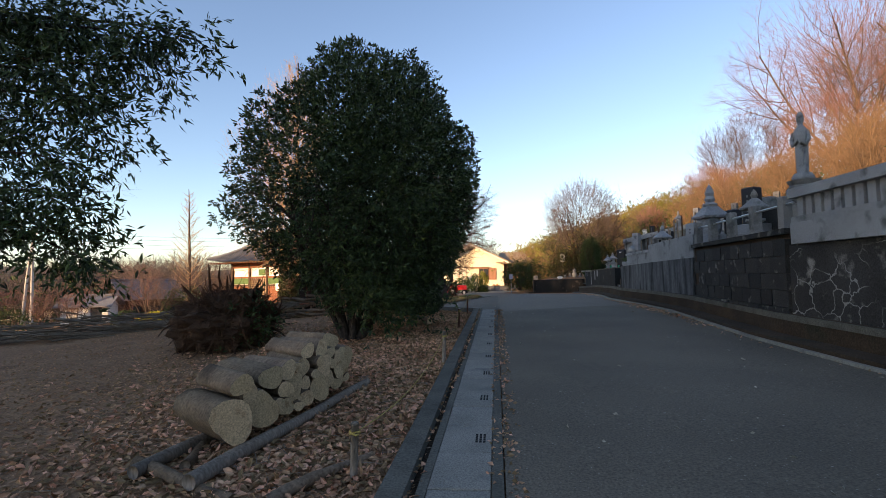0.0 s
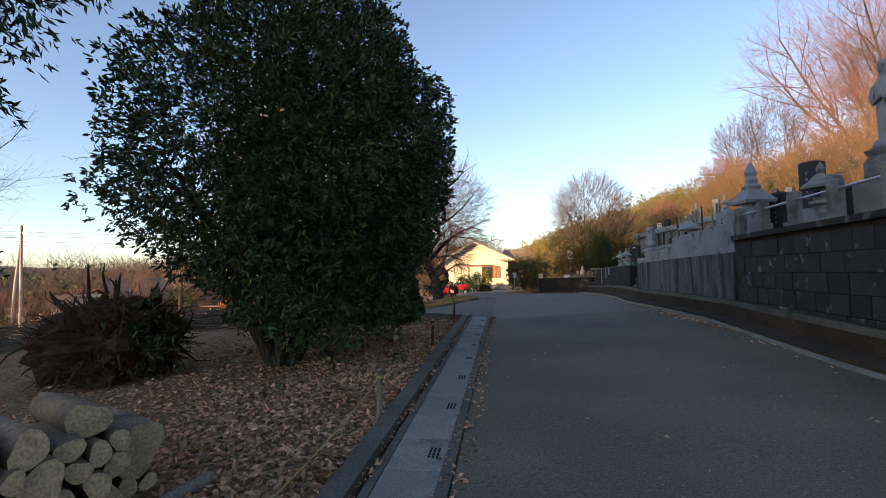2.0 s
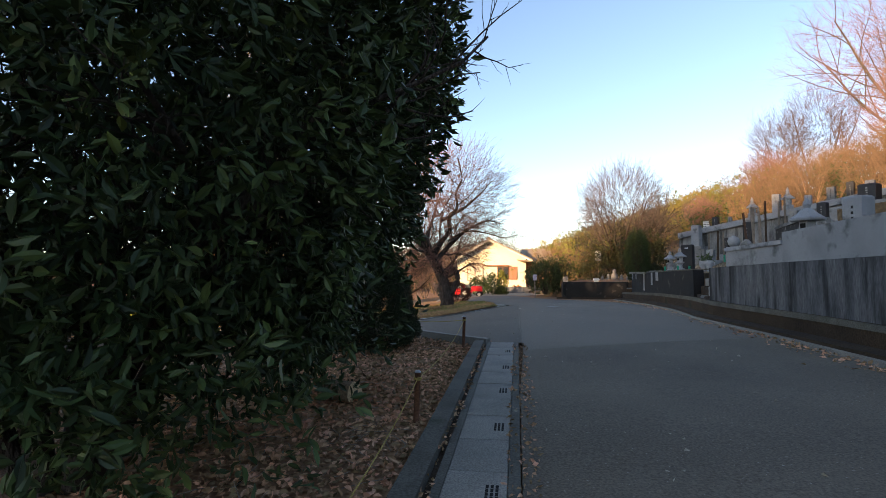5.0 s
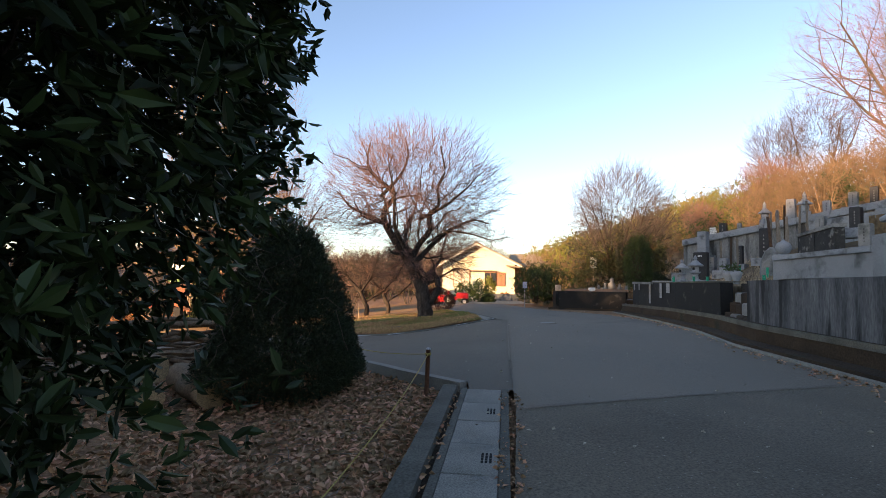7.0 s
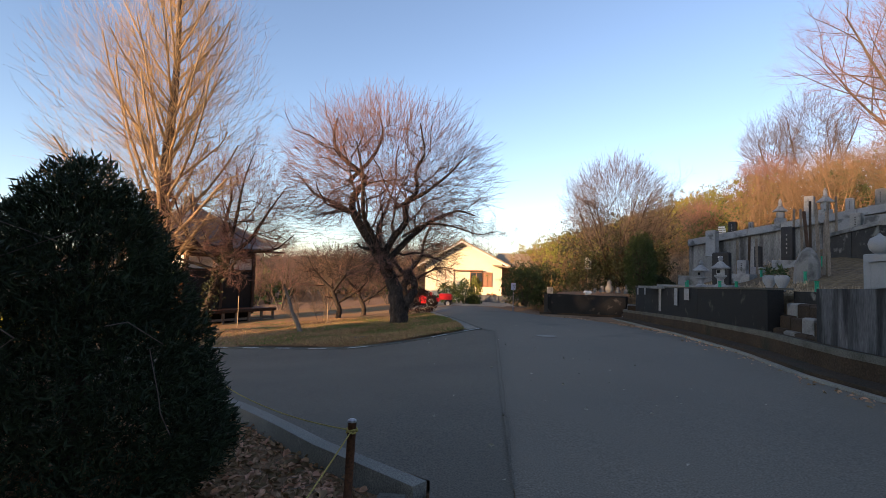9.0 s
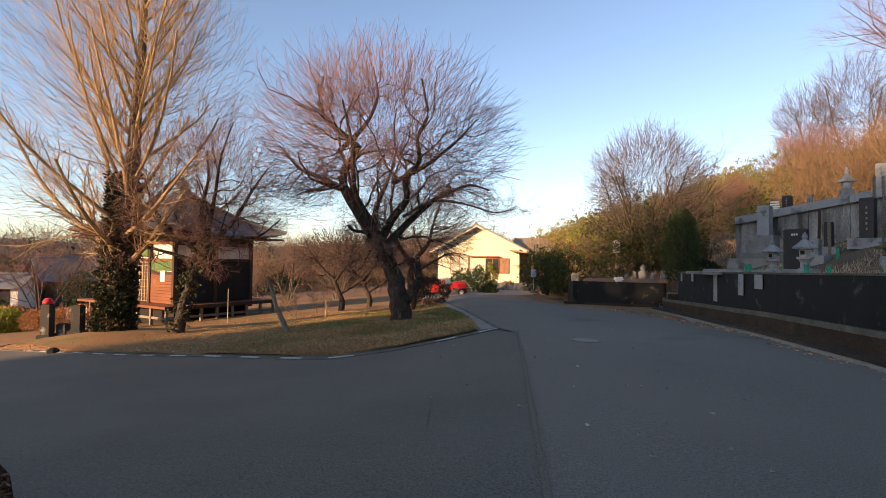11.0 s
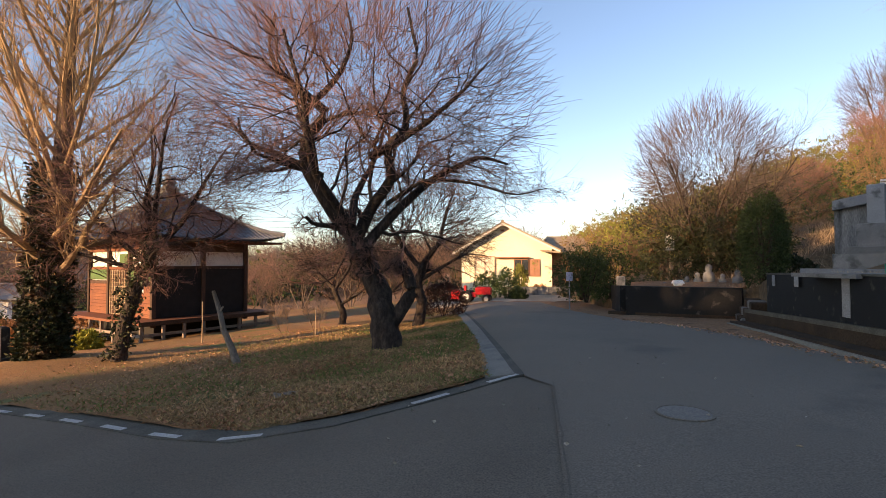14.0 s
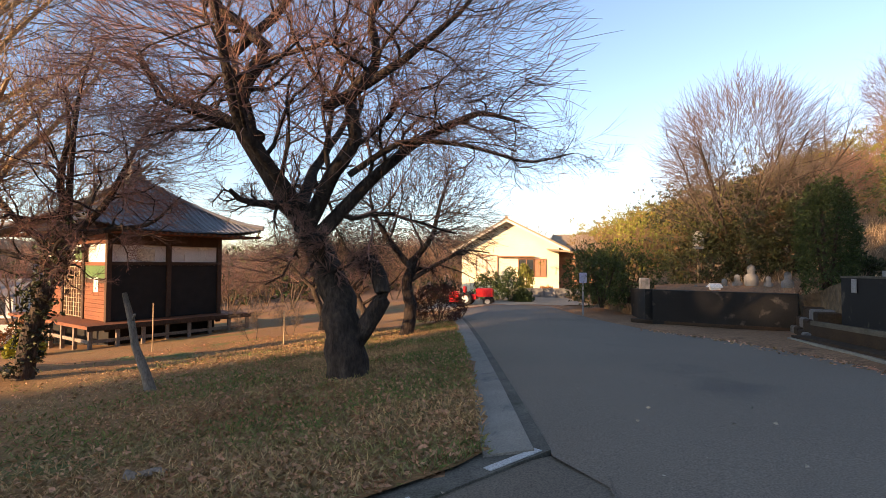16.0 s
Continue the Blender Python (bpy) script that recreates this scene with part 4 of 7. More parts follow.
def ginkgo():
    rng = np.random.default_rng(51)
    bx, by = -10.0, 32.2
    t = thing("ginkgo_tree", (bx, by, soil_z(bx, by) - 0.05), "tall bare ginkgo tree with ivy-clad trunk and golden upswept branches", "tree")
    spec = [(14, 0.02, 0.02, 0, 0.2, 50, 0.4, 0.5), (9, 0.07, 0.10, 16, 0.12, 40, 0.36, 0.34), (6, 0.1, 0.08, 12, 0.1, 40, 0.5, 0.5), (4, 0.1, 0.05, 0, 0, 0, 0, 0)]
    out = [[] for _ in spec]
    limb(rng, ((0, 0, 0), (0.1, 0, 3), (0.55, 0, 6), (0.8, 0, 11), (0.95, 0, 20)), 0.55, 0.05, 0, spec, out, 18)
    for i in range(58):
        z = 2.6 + 16.4 * (i / 58) ** 1.05
        a = i * 2.4 + rng.uniform(-0.4, 0.4)
        ln = np.interp(z, [2.5, 5, 10, 19], [4.6, 6.4, 5.4, 1.5]) * rng.uniform(0.8, 1.15)
        x = float(np.interp(z, [0, 3, 6, 11, 20], [0, 0.1, 0.55, 0.8, 0.95]))
        up = 0.45 if z < 4.5 else rng.uniform(0.8, 1.25)
        grow(rng, (x, 0, z), (math.cos(a), math.sin(a), up), ln, np.interp(z, [2.5, 6, 19], [0.13, 0.085, 0.03]), 1, spec, out)
    tree_parts(out, t, bark, twig_gold, 1)
    twig_cloud(t, 404, 5200, (0.5, 0, 10.5), (5.0, 5.0, 8.8), 1.1, 0.006, twig_gold, 0.35, 0.9)
    ivy = Geo()
    s = rng.uniform(0, 1, 2600) ** 1.3
    a = rng.uniform(0, 6.28, 2600)
    r = 0.56 - 0.2 * s + rng.uniform(-0.08, 0.22, 2600)
    p = np.stack([0.3 * s + r * np.cos(a), r * np.sin(a), s * 6.6], 1)
    rosettes(ivy, p, np.stack([np.cos(a), np.sin(a), 0 * a], 1), 4, 0.15, 0.11, rng)
    part("ivy", ivy, leaf_ivy, t, "brown-green ivy on the trunk")
    t.scale = (0.82, 0.82, 0.82)


ginkgo()


def bare_tree(name, base, height, seed, fine, label, wood=bark, spread=1.0, stems=1, twig=None):
    rng = np.random.default_rng(seed)
    t = thing(name, base, label, "tree")
    spec = [(8, 0.06, 0.05, 9, 0.25, 42, 0.55, 0.5), (7, 0.12, 0.06, 10, 0.15, 42, 0.5, 0.45), (6, 0.14, 0.06, 10, 0.1, 42, 0.72, 0.45), (4, 0.12, 0.05, 0, 0, 0, 0, 0)]
    out = [[] for _ in spec]
    for i in range(stems):
        a = i * 2.4 + seed
        lean = 0.0 if stems == 1 else 0.45 * spread
        grow(rng, (0.1 * math.cos(a), 0.1 * math.sin(a), -0.2), (lean * math.cos(a), lean * math.sin(a), 1), height * 0.8, height * 0.009, 0, spec, out)
    tree_parts(out, t, wood, fine, 2 if twig is None else twig, False)
    return t


round_tree = bare_tree("bare_tree", (12.3, 43.6, hill_z(12.3, 43.6)), 7.6, 61, twig_grey, "round bare grey tree with dark ivy in its lower crown", bark_dark, 1.5, 9)
twig_cloud(round_tree, 405, 4600, (0, 0, 4.7), (3.3, 3.2, 3.5), 0.85, 0.0085, twig_grey, 0.5, 0.4)
rng = np.random.default_rng(62)
g = Geo()
for c in ((0.6, -0.6, 2.2), (1.6, -0.4, 3.0), (-0.6, -0.4, 1.8), (2.3, 0, 3.6), (-1.6, 0, 1.3), (0.2, -0.6, 3.4), (1.2, -0.8, 1.2), (-2.4, 0.2, 2.6)):
    q = np.array(c) + rng.normal(size=(230, 3)) * (0.7, 0.6, 0.6)
    rosettes(g, q, rng.normal(size=q.shape), 6, 0.13, 0.075, rng)
part("ivy", g, leaf_ivy, round_tree, "dark ivy masses")


def leafy_mass(name, base, radii, seed, material, label, category="shrub", tufts=900, leaf=(0.12, 0.05), lumps=0.18, lo=0.6, stems=5, count=6, spread=0.9):
    """A shrub: stems, and leaf tufts in a lumpy crown over its base."""
    rng = np.random.default_rng(seed)
    t = thing(name, base, label, category)
    rx, ry, h = radii
    p, d = crown_shell(rng, tufts, (0, 0, h * 0.45), (rx, ry, h * 0.56), lumps, lo, -0.8, seed * 1.7)
    p[:, 2] = np.maximum(p[:, 2], 0.02)
    part("crown", rosettes(Geo(), p, d, count, leaf[0], leaf[1], rng, spread), material, t)
    st = [[(0.04 * math.cos(a), 0.04 * math.sin(a), -0.05), (rx * 0.25 * math.cos(a), ry * 0.25 * math.sin(a), h * 0.35), (rx * 0.5 * math.cos(a), ry * 0.5 * math.sin(a), h * 0.75)] for a in np.arange(stems) * 6.28 / stems]
    for q in st:
        part("stem", Geo().tubes([q], [[h * 0.018, h * 0.012, h * 0.006]], 5), bark_dark, t)
    return t


leafy_mass("clipped_shrub", (10.65, 35.9, hill_z(10.65, 35.9) - 0.05), (0.7, 0.7, 3.0), 71, leaf_hedge, "rounded clipped dark green shrub among the graves", tufts=2600, leaf=(0.07, 0.035), lumps=0.08)
leafy_mass("dome_shrub", (0.2, 40.6, soil_z(0.2, 40.6)), (1.05, 1.0, 1.4), 72, mat("maroon_leaf", (0.05, 0.022, 0.016), (0.085, 0.035, 0.022), 1, 9, 0.8, 0.0, island=0.4), "dome-shaped dark maroon azalea shrub beside the road", tufts=3200, leaf=(0.045, 0.022), lumps=0.06)
for i, (bx, by, rx, h) in enumerate(((6.6, 43.0, 1.15, 2.3), (8.0, 44.4, 1.6, 2.7), (6.9, 45.8, 1.5, 2.8))):
    leafy_mass("roadside_shrub", (bx, by, hill_z(bx, by) - 0.05), (rx, rx * 0.9, h), 80 + i, leaf_hedge, "loose green roadside shrub with small leaves", tufts=900, leaf=(0.13, 0.05), lumps=0.25, lo=0.45)

# woods on the hillside: one mass each of bare brush, bamboo and evergreens
rng = np.random.default_rng(91)
brush, stems = Geo(), Geo()
out = [[], [], []]
spec = [(4, 0.08, 0.03, 6, 0.15, 28, 0.55, 0.5), (3, 0.12, 0.05, 8, 0.15, 34, 0.55, 0.5), (3, 0.1, 0.03, 0, 0, 0, 0, 0)]
for i in range(4):
    a = i * 1.6
    grow(rng, (0, 0, 0), (0.3 * math.cos(a), 0.3 * math.sin(a), 1), 1.0, 0.009, 0, spec, out)
proto = Geo()
for items in out[:2]:
    proto.tubes(np.array([a for a, b in items]), np.array([b for a, b in items]), 3)
pv, pf = np.concatenate(proto.v), np.array(proto.f)
tips = terminals(out[2])[0][:, [0, 2]]
FAN = Geo()
leaves(FAN, tips[:, 0], tips[:, 1] - tips[:, 0], 0.34, 0.006, rng, 0.1)
leaves(FAN, tips[:, 0], tips[:, 1] - tips[:, 0] + rng.normal(size=tips[:, 0].shape) * 0.08, 0.3, 0.006, rng, 0.1)
tv, tf = np.concatenate(FAN.v), np.array(FAN.f)


def plant(spots, heights, widths, zs, rng):
    """Places the two brushwood patterns at each spot."""
    a = rng.uniform(0, 6.28, len(spots))
    ca, sa = np.cos(a)[:, None], np.sin(a)[:, None]
    res = []
    for w in (pv, tv):
        x, y, z = w[:, 0][None] * widths[:, None], w[:, 1][None] * widths[:, None], w[:, 2][None] * heights[:, None]
        res.append(np.stack([x * ca - y * sa + spots[:, 0:1], x * sa + y * ca + spots[:, 1:2], z + zs[:, None]], 2))
    return res


spots = []
while len(spots) < 1000:
    y = rng.uniform(8, 120)
    foot = float(np.interp(y, [p[1] for p in FOOT], [p[0] for p in FOOT]))
    u = (2 + 60 * rng.uniform(0, 1) ** 1.3) if y > 44 else rng.uniform(14, 55)
    if y < 40 and u < 14 + (34 - y) * 0.2:
        continue
    if 40 < y < 54 and u < 9:
        continue
    spots.append((foot + u, y))
spots = np.array(spots)
hs = rng.uniform(1.8, 3.9, len(spots)) * np.where((spots[:, 1] < 58) & (spots[:, 0] < 22), 0.65, 1.0)
a, b = plant(spots, hs, hs * rng.uniform(0.8, 1.2, len(spots)), np.array([hill_z(x, y) - 0.1 for x, y in spots]), rng)
brush.add_many(a, pf)
stems.add_many(b, tf)
stuff("hillside_twigs", stems, twig_brush, "fine orange-brown twigs of the hillside brushwood", "brushwood")
stuff("hillside_brush", brush, twig_brush, "dense bare orange-brown brushwood covering the hillside", "brushwood")
bam, eve = Geo(), Geo()
for i in range(150):
    y = rng.uniform(54, 100)
    foot = float(np.interp(y, [p[1] for p in FOOT], [p[0] for p in FOOT]))
    x = foot + rng.uniform(0.5, 24)
    c = np.array([x, y, hill_z(x, y)])
    q = c + np.stack([rng.normal(size=70) * 1.2, rng.normal(size=70) * 1.2, rng.uniform(0.3, 4.6, 70)], 1)
    rosettes(bam, q, q - c, 9, 0.3, 0.075, rng)
stuff("bamboo_grove", bam, leaf_bamboo, "yellow-green bamboo thicket on the slope behind the house", "bamboo")
for i in range(64):
    y = rng.uniform(20, 90)
    foot = float(np.interp(y, [p[1] for p in FOOT], [p[0] for p in FOOT]))
    x = foot + rng.uniform(14 if y < 44 else 6, 50)
    c = np.array([x, y, hill_z(x, y) + 1.8])
    q = c + rng.normal(size=(150, 3)) * (0.85, 0.85, 0.8) - (0, 0, 0.5)
    rosettes(eve, q, q - c, 6, 0.17, 0.08, rng)
stuff("hillside_evergreens", eve, leaf_hedge, "scattered green undergrowth between the bare trees", "undergrowth")
for i, (bx, by, h, sp, m) in enumerate(((43, 52, 20, 1.9, twig_red), (45.5, 71, 14, 1.0, twig_grey), (41.8, 73, 12.5, 1.0, twig_grey), (31, 57, 6.5, 1.8, twig_red), (52, 58, 19, 1.5, twig_red), (37, 66, 6, 1.6, twig_red), (49, 43, 18, 1.5, twig_grey), (27, 62, 5, 1.5, twig_brush), (57, 66, 18, 1.4, twig_grey), (36, 46, 9, 1.6, twig_red), (22, 52, 4, 1.6, twig_red))):
    ht = bare_tree("hill_tree", (bx, by, hill_z(bx, by) - 0.2), h, 100 + i, m, "tall bare tree on the hill, pink-brown in the low sun" if h > 10 else "low spreading bare tree on the hill, orange in the low sun", bark, sp, 5 if sp > 1.3 else 3)
    twig_cloud(ht, 420 + i, 1500, (0, 0, h * 0.62), (h * 0.3 * sp ** 0.6, h * 0.3 * sp ** 0.6, h * 0.4), h * 0.12, 0.016, m, 0.35, 0.7)


# ---- house at the end of the road ----
def house():
    x0, x1, y0, y1, zb, ze, xr, zr = 0.1, 7.3, 60.0, 69.0, -0.9, 3.0, 3.4, 4.95
    t = thing("house", (0, 0, 0), "cream rendered single-storey house with tiled gable roof, sunlit", "house")
    w = Geo()
    v = [(x0, y, z) for y, z in ((y0, zb), (y1, zb))] + [(x1, y1, zb), (x1, y0, zb), (x0, y0, ze), (x0, y1, ze), (x1, y1, ze), (x1, y0, ze), (xr, y0, zr - 0.12), (xr, y1, zr - 0.12)]
    w.add(v, [(0, 3, 7, 8, 4), (1, 5, 9, 6, 2), (0, 4, 5, 1), (3, 2, 6, 7), (4, 8, 9, 5), (7, 6, 9, 8)])
    part("wall", w, cream, t)
    slope_l, slope_r = (ze - zr) / (x0 - xr), (ze - zr) / (x1 - xr)
    for sgn, xe in ((-1, x0 - 0.75), (1, x1 + 0.7)):
        k = slope_l if sgn < 0 else slope_r
        a, b = (xr, zr), (xe, zr + k * (xe - xr))
        r = Geo()
        r.add([(p[0], y, p[1] + dz) for y in (y0 - 0.7, y1 + 0.5) for p in (a, b) for dz in (0, 0.13)], [(0, 2, 3, 1), (4, 5, 7, 6), (1, 3, 7, 5), (0, 4, 6, 2), (2, 6, 7, 3), (0, 1, 5, 4)])
        part("roof", r, roof_tan, t, "tan tiled roof slope")
    part("ridge", Geo().tube([(xr, y0 - 0.75, zr + 0.12), (xr, y1 + 0.5, zr + 0.12)], 0.14, 8), roof_tan, t)
    part("barge_board", Geo().add([(x0 - 0.75, y0 - 0.66, zr + slope_l * (x0 - 0.75 - xr) - 0.16), (xr, y0 - 0.66, zr - 0.16), (xr, y0 - 0.66, zr + 0.0), (x0 - 0.75, y0 - 0.66, zr + slope_l * (x0 - 0.75 - xr)),
                                  (x0 - 0.75, y0 - 0.6, zr + slope_l * (x0 - 0.75 - xr) - 0.16), (xr, y0 - 0.6, zr - 0.16)], [(0, 1, 2, 3), (0, 4, 5, 1)]), plaster, t)
    part("barge_board", Geo().add([(x1 + 0.7, y0 - 0.66, zr + slope_r * (x1 + 0.7 - xr) - 0.16), (xr, y0 - 0.66, zr - 0.16), (xr, y0 - 0.66, zr), (x1 + 0.7, y0 - 0.66, zr + slope_r * (x1 + 0.7 - xr)),
                                  (x1 + 0.7, y0 - 0.6, zr + slope_r * (x1 + 0.7 - xr) - 0.16), (xr, y0 - 0.6, zr - 0.16)], [(3, 2, 1, 0), (1, 5, 4, 0)]), plaster, t)
    part("vent", Geo().box((xr - 0.15, y0 - 0.03, 4.3), (xr + 0.15, y0 + 0.02, 4.45)), brown_panel, t)
    for a, b, lo, hi, m in ((1.2, 2.75, 0.65, 2.25, curtain_pane), (4.35, 5.45, 0.75, 2.0, glass_dark), (5.5, 6.3, 0.75, 2.0, brown_panel)):
        win = part("window", Geo().box((a, y0 - 0.05, lo), (b, y0 + 0.02, hi)), m, t)
        fr = Geo()
        for lo2, hi2 in (((a - 0.06, y0 - 0.09, lo - 0.06), (b + 0.06, y0 - 0.05, lo)), ((a - 0.06, y0 - 0.09, hi), (b + 0.06, y0 - 0.05, hi + 0.06)), ((a - 0.06, y0 - 0.09, lo), (a, y0 - 0.05, hi)), ((b, y0 - 0.09, lo), (b + 0.06, y0 - 0.05, hi)), (((a + b) / 2 - 0.03, y0 - 0.085, lo), ((a + b) / 2 + 0.03, y0 - 0.051, hi))):
            fr.box(lo2, hi2)
        part("frame", fr, brown_panel, win)
    part("awning", Geo().box((2.8, y0 - 0.35, 2.15), (5.5, y0 - 0.002, 2.24)), brown_panel, t, "thin brown awning")
    part("porch_roof", Geo().add([(6.4, y0 - 1.2, 2.75), (8.6, y0 - 1.2, 2.55), (8.6, y0 + 2, 2.75), (6.4, y0 + 2, 2.95), (6.4, y0 - 1.2, 2.63), (8.6, y0 - 1.2, 2.43), (8.6, y0 + 2, 2.63), (6.4, y0 + 2, 2.83)], [(0, 1, 2, 3), (7, 6, 5, 4), (0, 4, 5, 1), (1, 5, 6, 2), (3, 2, 6, 7), (0, 3, 7, 4)]), roof_tan, t)
    part("porch_post", Geo().box((8.2, y0 - 1.0, -0.9), (8.32, y0 - 0.88, 2.45)), brown_panel, t)
    part("wing", Geo().box((7.32, 61, -0.9), (10.5, 67, 2.6)), brown_panel, t, "brown side wing")
    part("wing_roof", Geo().add([(6.9, 60.3, 2.7), (11, 60.3, 2.7), (11, 68, 2.7), (6.9, 68, 2.7), (7.4, 64, 4.1), (10.4, 64, 4.1)], [(0, 1, 5, 4), (1, 2, 5), (2, 3, 4, 5), (3, 0, 4), (3, 2, 1, 0)]), roof_tan, t)


house()


# ---- temple hall on the left ----
def temple():
    az = 60.6
    t = thing("temple_hall", (-12.74, 40.64, 0), "small timber temple hall with grey tiled roof and veranda", "temple", turn=az)
    w, d = 4.6, 6.5            # x along the shaded face, y along the sunlit front
    gz = -1.9
    floor = -0.72
    part("wall", Geo().box((0.06, 0.06, floor), (w - 0.06, d - 0.06, 2.75)), plaster, t)
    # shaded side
    # boards and beams are darker here than on the front
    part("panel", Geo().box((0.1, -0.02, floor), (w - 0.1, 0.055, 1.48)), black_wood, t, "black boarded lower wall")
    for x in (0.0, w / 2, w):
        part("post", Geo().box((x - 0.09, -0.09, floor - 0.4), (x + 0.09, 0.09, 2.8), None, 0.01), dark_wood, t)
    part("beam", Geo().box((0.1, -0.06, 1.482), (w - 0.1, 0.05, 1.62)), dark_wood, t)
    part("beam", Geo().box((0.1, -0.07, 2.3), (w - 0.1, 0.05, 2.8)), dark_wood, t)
    # pale yellow pane, plain colour only
    part("window", Geo().box((1.05, 0.02, 1.64), (1.75, 0.058, 2.15)), curtain_pane, t, "small pale yellow window")
    part("window", Geo().box((3.0, 0.02, 1.64), (3.6, 0.058, 1.95)), plaster, t)
    # sunlit front
    for y in (2.15, 4.3, d):
        part("post", Geo().box((-0.09, y - 0.09, floor - 0.4), (0.09, y + 0.09, 2.8), None, 0.01), dark_wood, t)
    for a, b, kind in ((0.1, 2.05, "boards"), (2.25, 4.2, "lattice"), (4.4, d - 0.1, "boards")):
        if kind == "boards":
            for i in range(10):
                z = floor + i * 0.165
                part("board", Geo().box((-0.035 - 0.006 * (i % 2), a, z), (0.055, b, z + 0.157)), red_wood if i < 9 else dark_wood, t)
            part("panel", Geo().box((-0.03, a, 0.96), (0.055, b, 1.46)), green_wood, t, "faded green panel")
        else:
            part("panel", Geo().box((0.0, a, floor), (0.055, b, 1.46)), dark_wood, t)
            lat = Geo()
            for i in range(8):
                y = a + 0.06 + (b - a - 0.16) * i / 7
                lat.box((-0.05, y, floor + 0.03), (-0.002, y + 0.035, 1.44))
            for i in range(12):
                z = floor + 0.05 + 2.05 * i / 11
                lat.box((-0.056, a + 0.06, z), (-0.051, b - 0.06, z + 0.028))
            part("lattice", lat, weed_dry, t, "pale lattice door")
    part("beam", Geo().box((-0.06, 0.1, 1.462), (0.05, d - 0.1, 1.6)), red_wood, t)
    part("beam", Geo().box((-0.07, 0.1, 2.35), (0.05, d - 0.1, 2.8)), red_wood, t)
    part("notice", Geo().box((-0.06, 0.75, 0.4), (-0.045, 1.15, 0.98)), plaster, t, "white paper notice")
    part("panel", Geo().box((-0.02, 2.45, 1.68), (0.057, 3.2, 2.2)), green_wood, t)
    # veranda
    ov = 1.05
    part("veranda", Geo().box((-ov, -ov, floor - 0.14), (w + ov, d + ov, floor - 0.02)), red_wood, t, "reddish timber veranda deck")
    part("veranda_rim", Geo().box((-ov - 0.02, -ov - 0.03, floor - 0.2), (w + ov, -ov - 0.003, floor - 0.01)), dark_wood, t)
    for i in range(8):
        x = -ov + 0.12 + (w + 2 * ov - 0.3) * i / 7
        part("stilt", Geo().box((x - 0.06, -ov + 0.02, gz - 0.3), (x + 0.06, -ov + 0.14, floor - 0.142)), grey_wood, t)
    for i in range(1, 7):
        y = -ov + 0.12 + (d + 2 * ov - 0.3) * i / 7
        part("stilt", Geo().box((-ov + 0.02, y - 0.06, gz - 0.3), (-ov + 0.14, y + 0.06, floor - 0.142)), grey_wood, t)
    part("rail", Geo().box((-ov + 0.05, -ov + 0.05, floor - 0.65), (w + ov - 0.1, -ov + 0.1, floor - 0.53)), grey_wood, t)
    part("rail", Geo().box((-ov + 0.05, -ov + 0.12, floor - 0.66), (-ov + 0.1, d + ov - 0.1, floor - 0.54)), grey_wood, t)
    part("base", Geo().box((0.1, 0.1, gz - 0.4), (w - 0.1, d - 0.1, floor - 0.145)), black_wood, t)
    # roof: four curved slopes of ribbed tiles
    eave, apex, o = 2.85, 5.45, 1.4
    cx, cy = w / 2, d / 2
    roofs = Geo()
    hx, hy = w / 2 + o, d / 2 + o
    ribs = Geo()
    prof = [(s, s ** 1.28) for s in np.linspace(0, 1, 8)]
    for q in range(4):
        ca, sa = [(1, 0), (0, 1), (-1, 0), (0, -1)][q]
        a, b = (hx, hy) if q % 2 == 0 else (hy, hx)   # a: half width outwards, b: half length along the eave
        # outward direction (ca, sa), along direction (-sa, ca)
        def at(out, al, z):
            return (cx + ca * out - sa * al, cy + sa * out + ca * al, z)
        v = []
        for s, h in prof:
            z = eave + (apex - eave) * h
            out_, lg = a * (1 - s) + 0.12 * s, b * (1 - s) + 0.12 * s
            lift = 0.28 * (1 - s) ** 2
            v += [at(out_, lg * m, z + lift * abs(m) ** 3) for m in (-1, -0.5, 0, 0.5, 1)]
        roofs.add(v, [(i * 5 + j, i * 5 + j + 1, i * 5 + j + 6, i * 5 + j + 5) for i in range(7) for j in range(4)])
        n = int(2 * b / 0.24)
        for i in range(n + 1):
            al = -b + 2 * b * i / n
            smax = 1 - abs(al) / b
            if smax < 0.04:
                continue
            path = []
            for s in np.linspace(0, min(smax, 0.985), 7):
                m = al / max(b * (1 - s), 0.05)
                path.append(at(a * (1 - s) + 0.12 * s, al, eave + (apex - eave) * s ** 1.28 + 0.28 * (1 - s) ** 2 * min(abs(m), 1) ** 3 + 0.03))
            ribs.tubes([path], np.full((1, 7), 0.055), 5)
    part("roof", roofs, roof_tile, t, "grey tiled pyramid roof with upturned eaves")
    part("roof_ribs", ribs, roof_tile, t)
    part("soffit", Geo().box((-o + 0.1, -o + 0.1, eave - 0.1), (w + o - 0.1, d + o - 0.1, eave - 0.02)), dark_wood, t)
    for i, (sx, sy) in enumerate(((-1, -1), (1, -1), (1, 1), (-1, 1))):
        path = [(cx + sx * (hx * (1 - s) + 0.1 * s), cy + sy * (hy * (1 - s) + 0.1 * s), eave + (apex - eave) * s ** 1.28 + 0.28 * (1 - s) ** 2 + 0.1) for s in np.linspace(0, 1, 8)]
        part("hip_ridge", Geo().tube(path, 0.13, 6), roof_tile, t)
    part("finial", Geo().lathe([(0.34, 0), (0.34, 0.28), (0.22, 0.34), (0.22, 0.5), (0.3, 0.55), (0.12, 0.8), (0.02, 1.0)], (cx, cy, apex - 0.05), square=True), granite_old, t)
    raf = Geo()
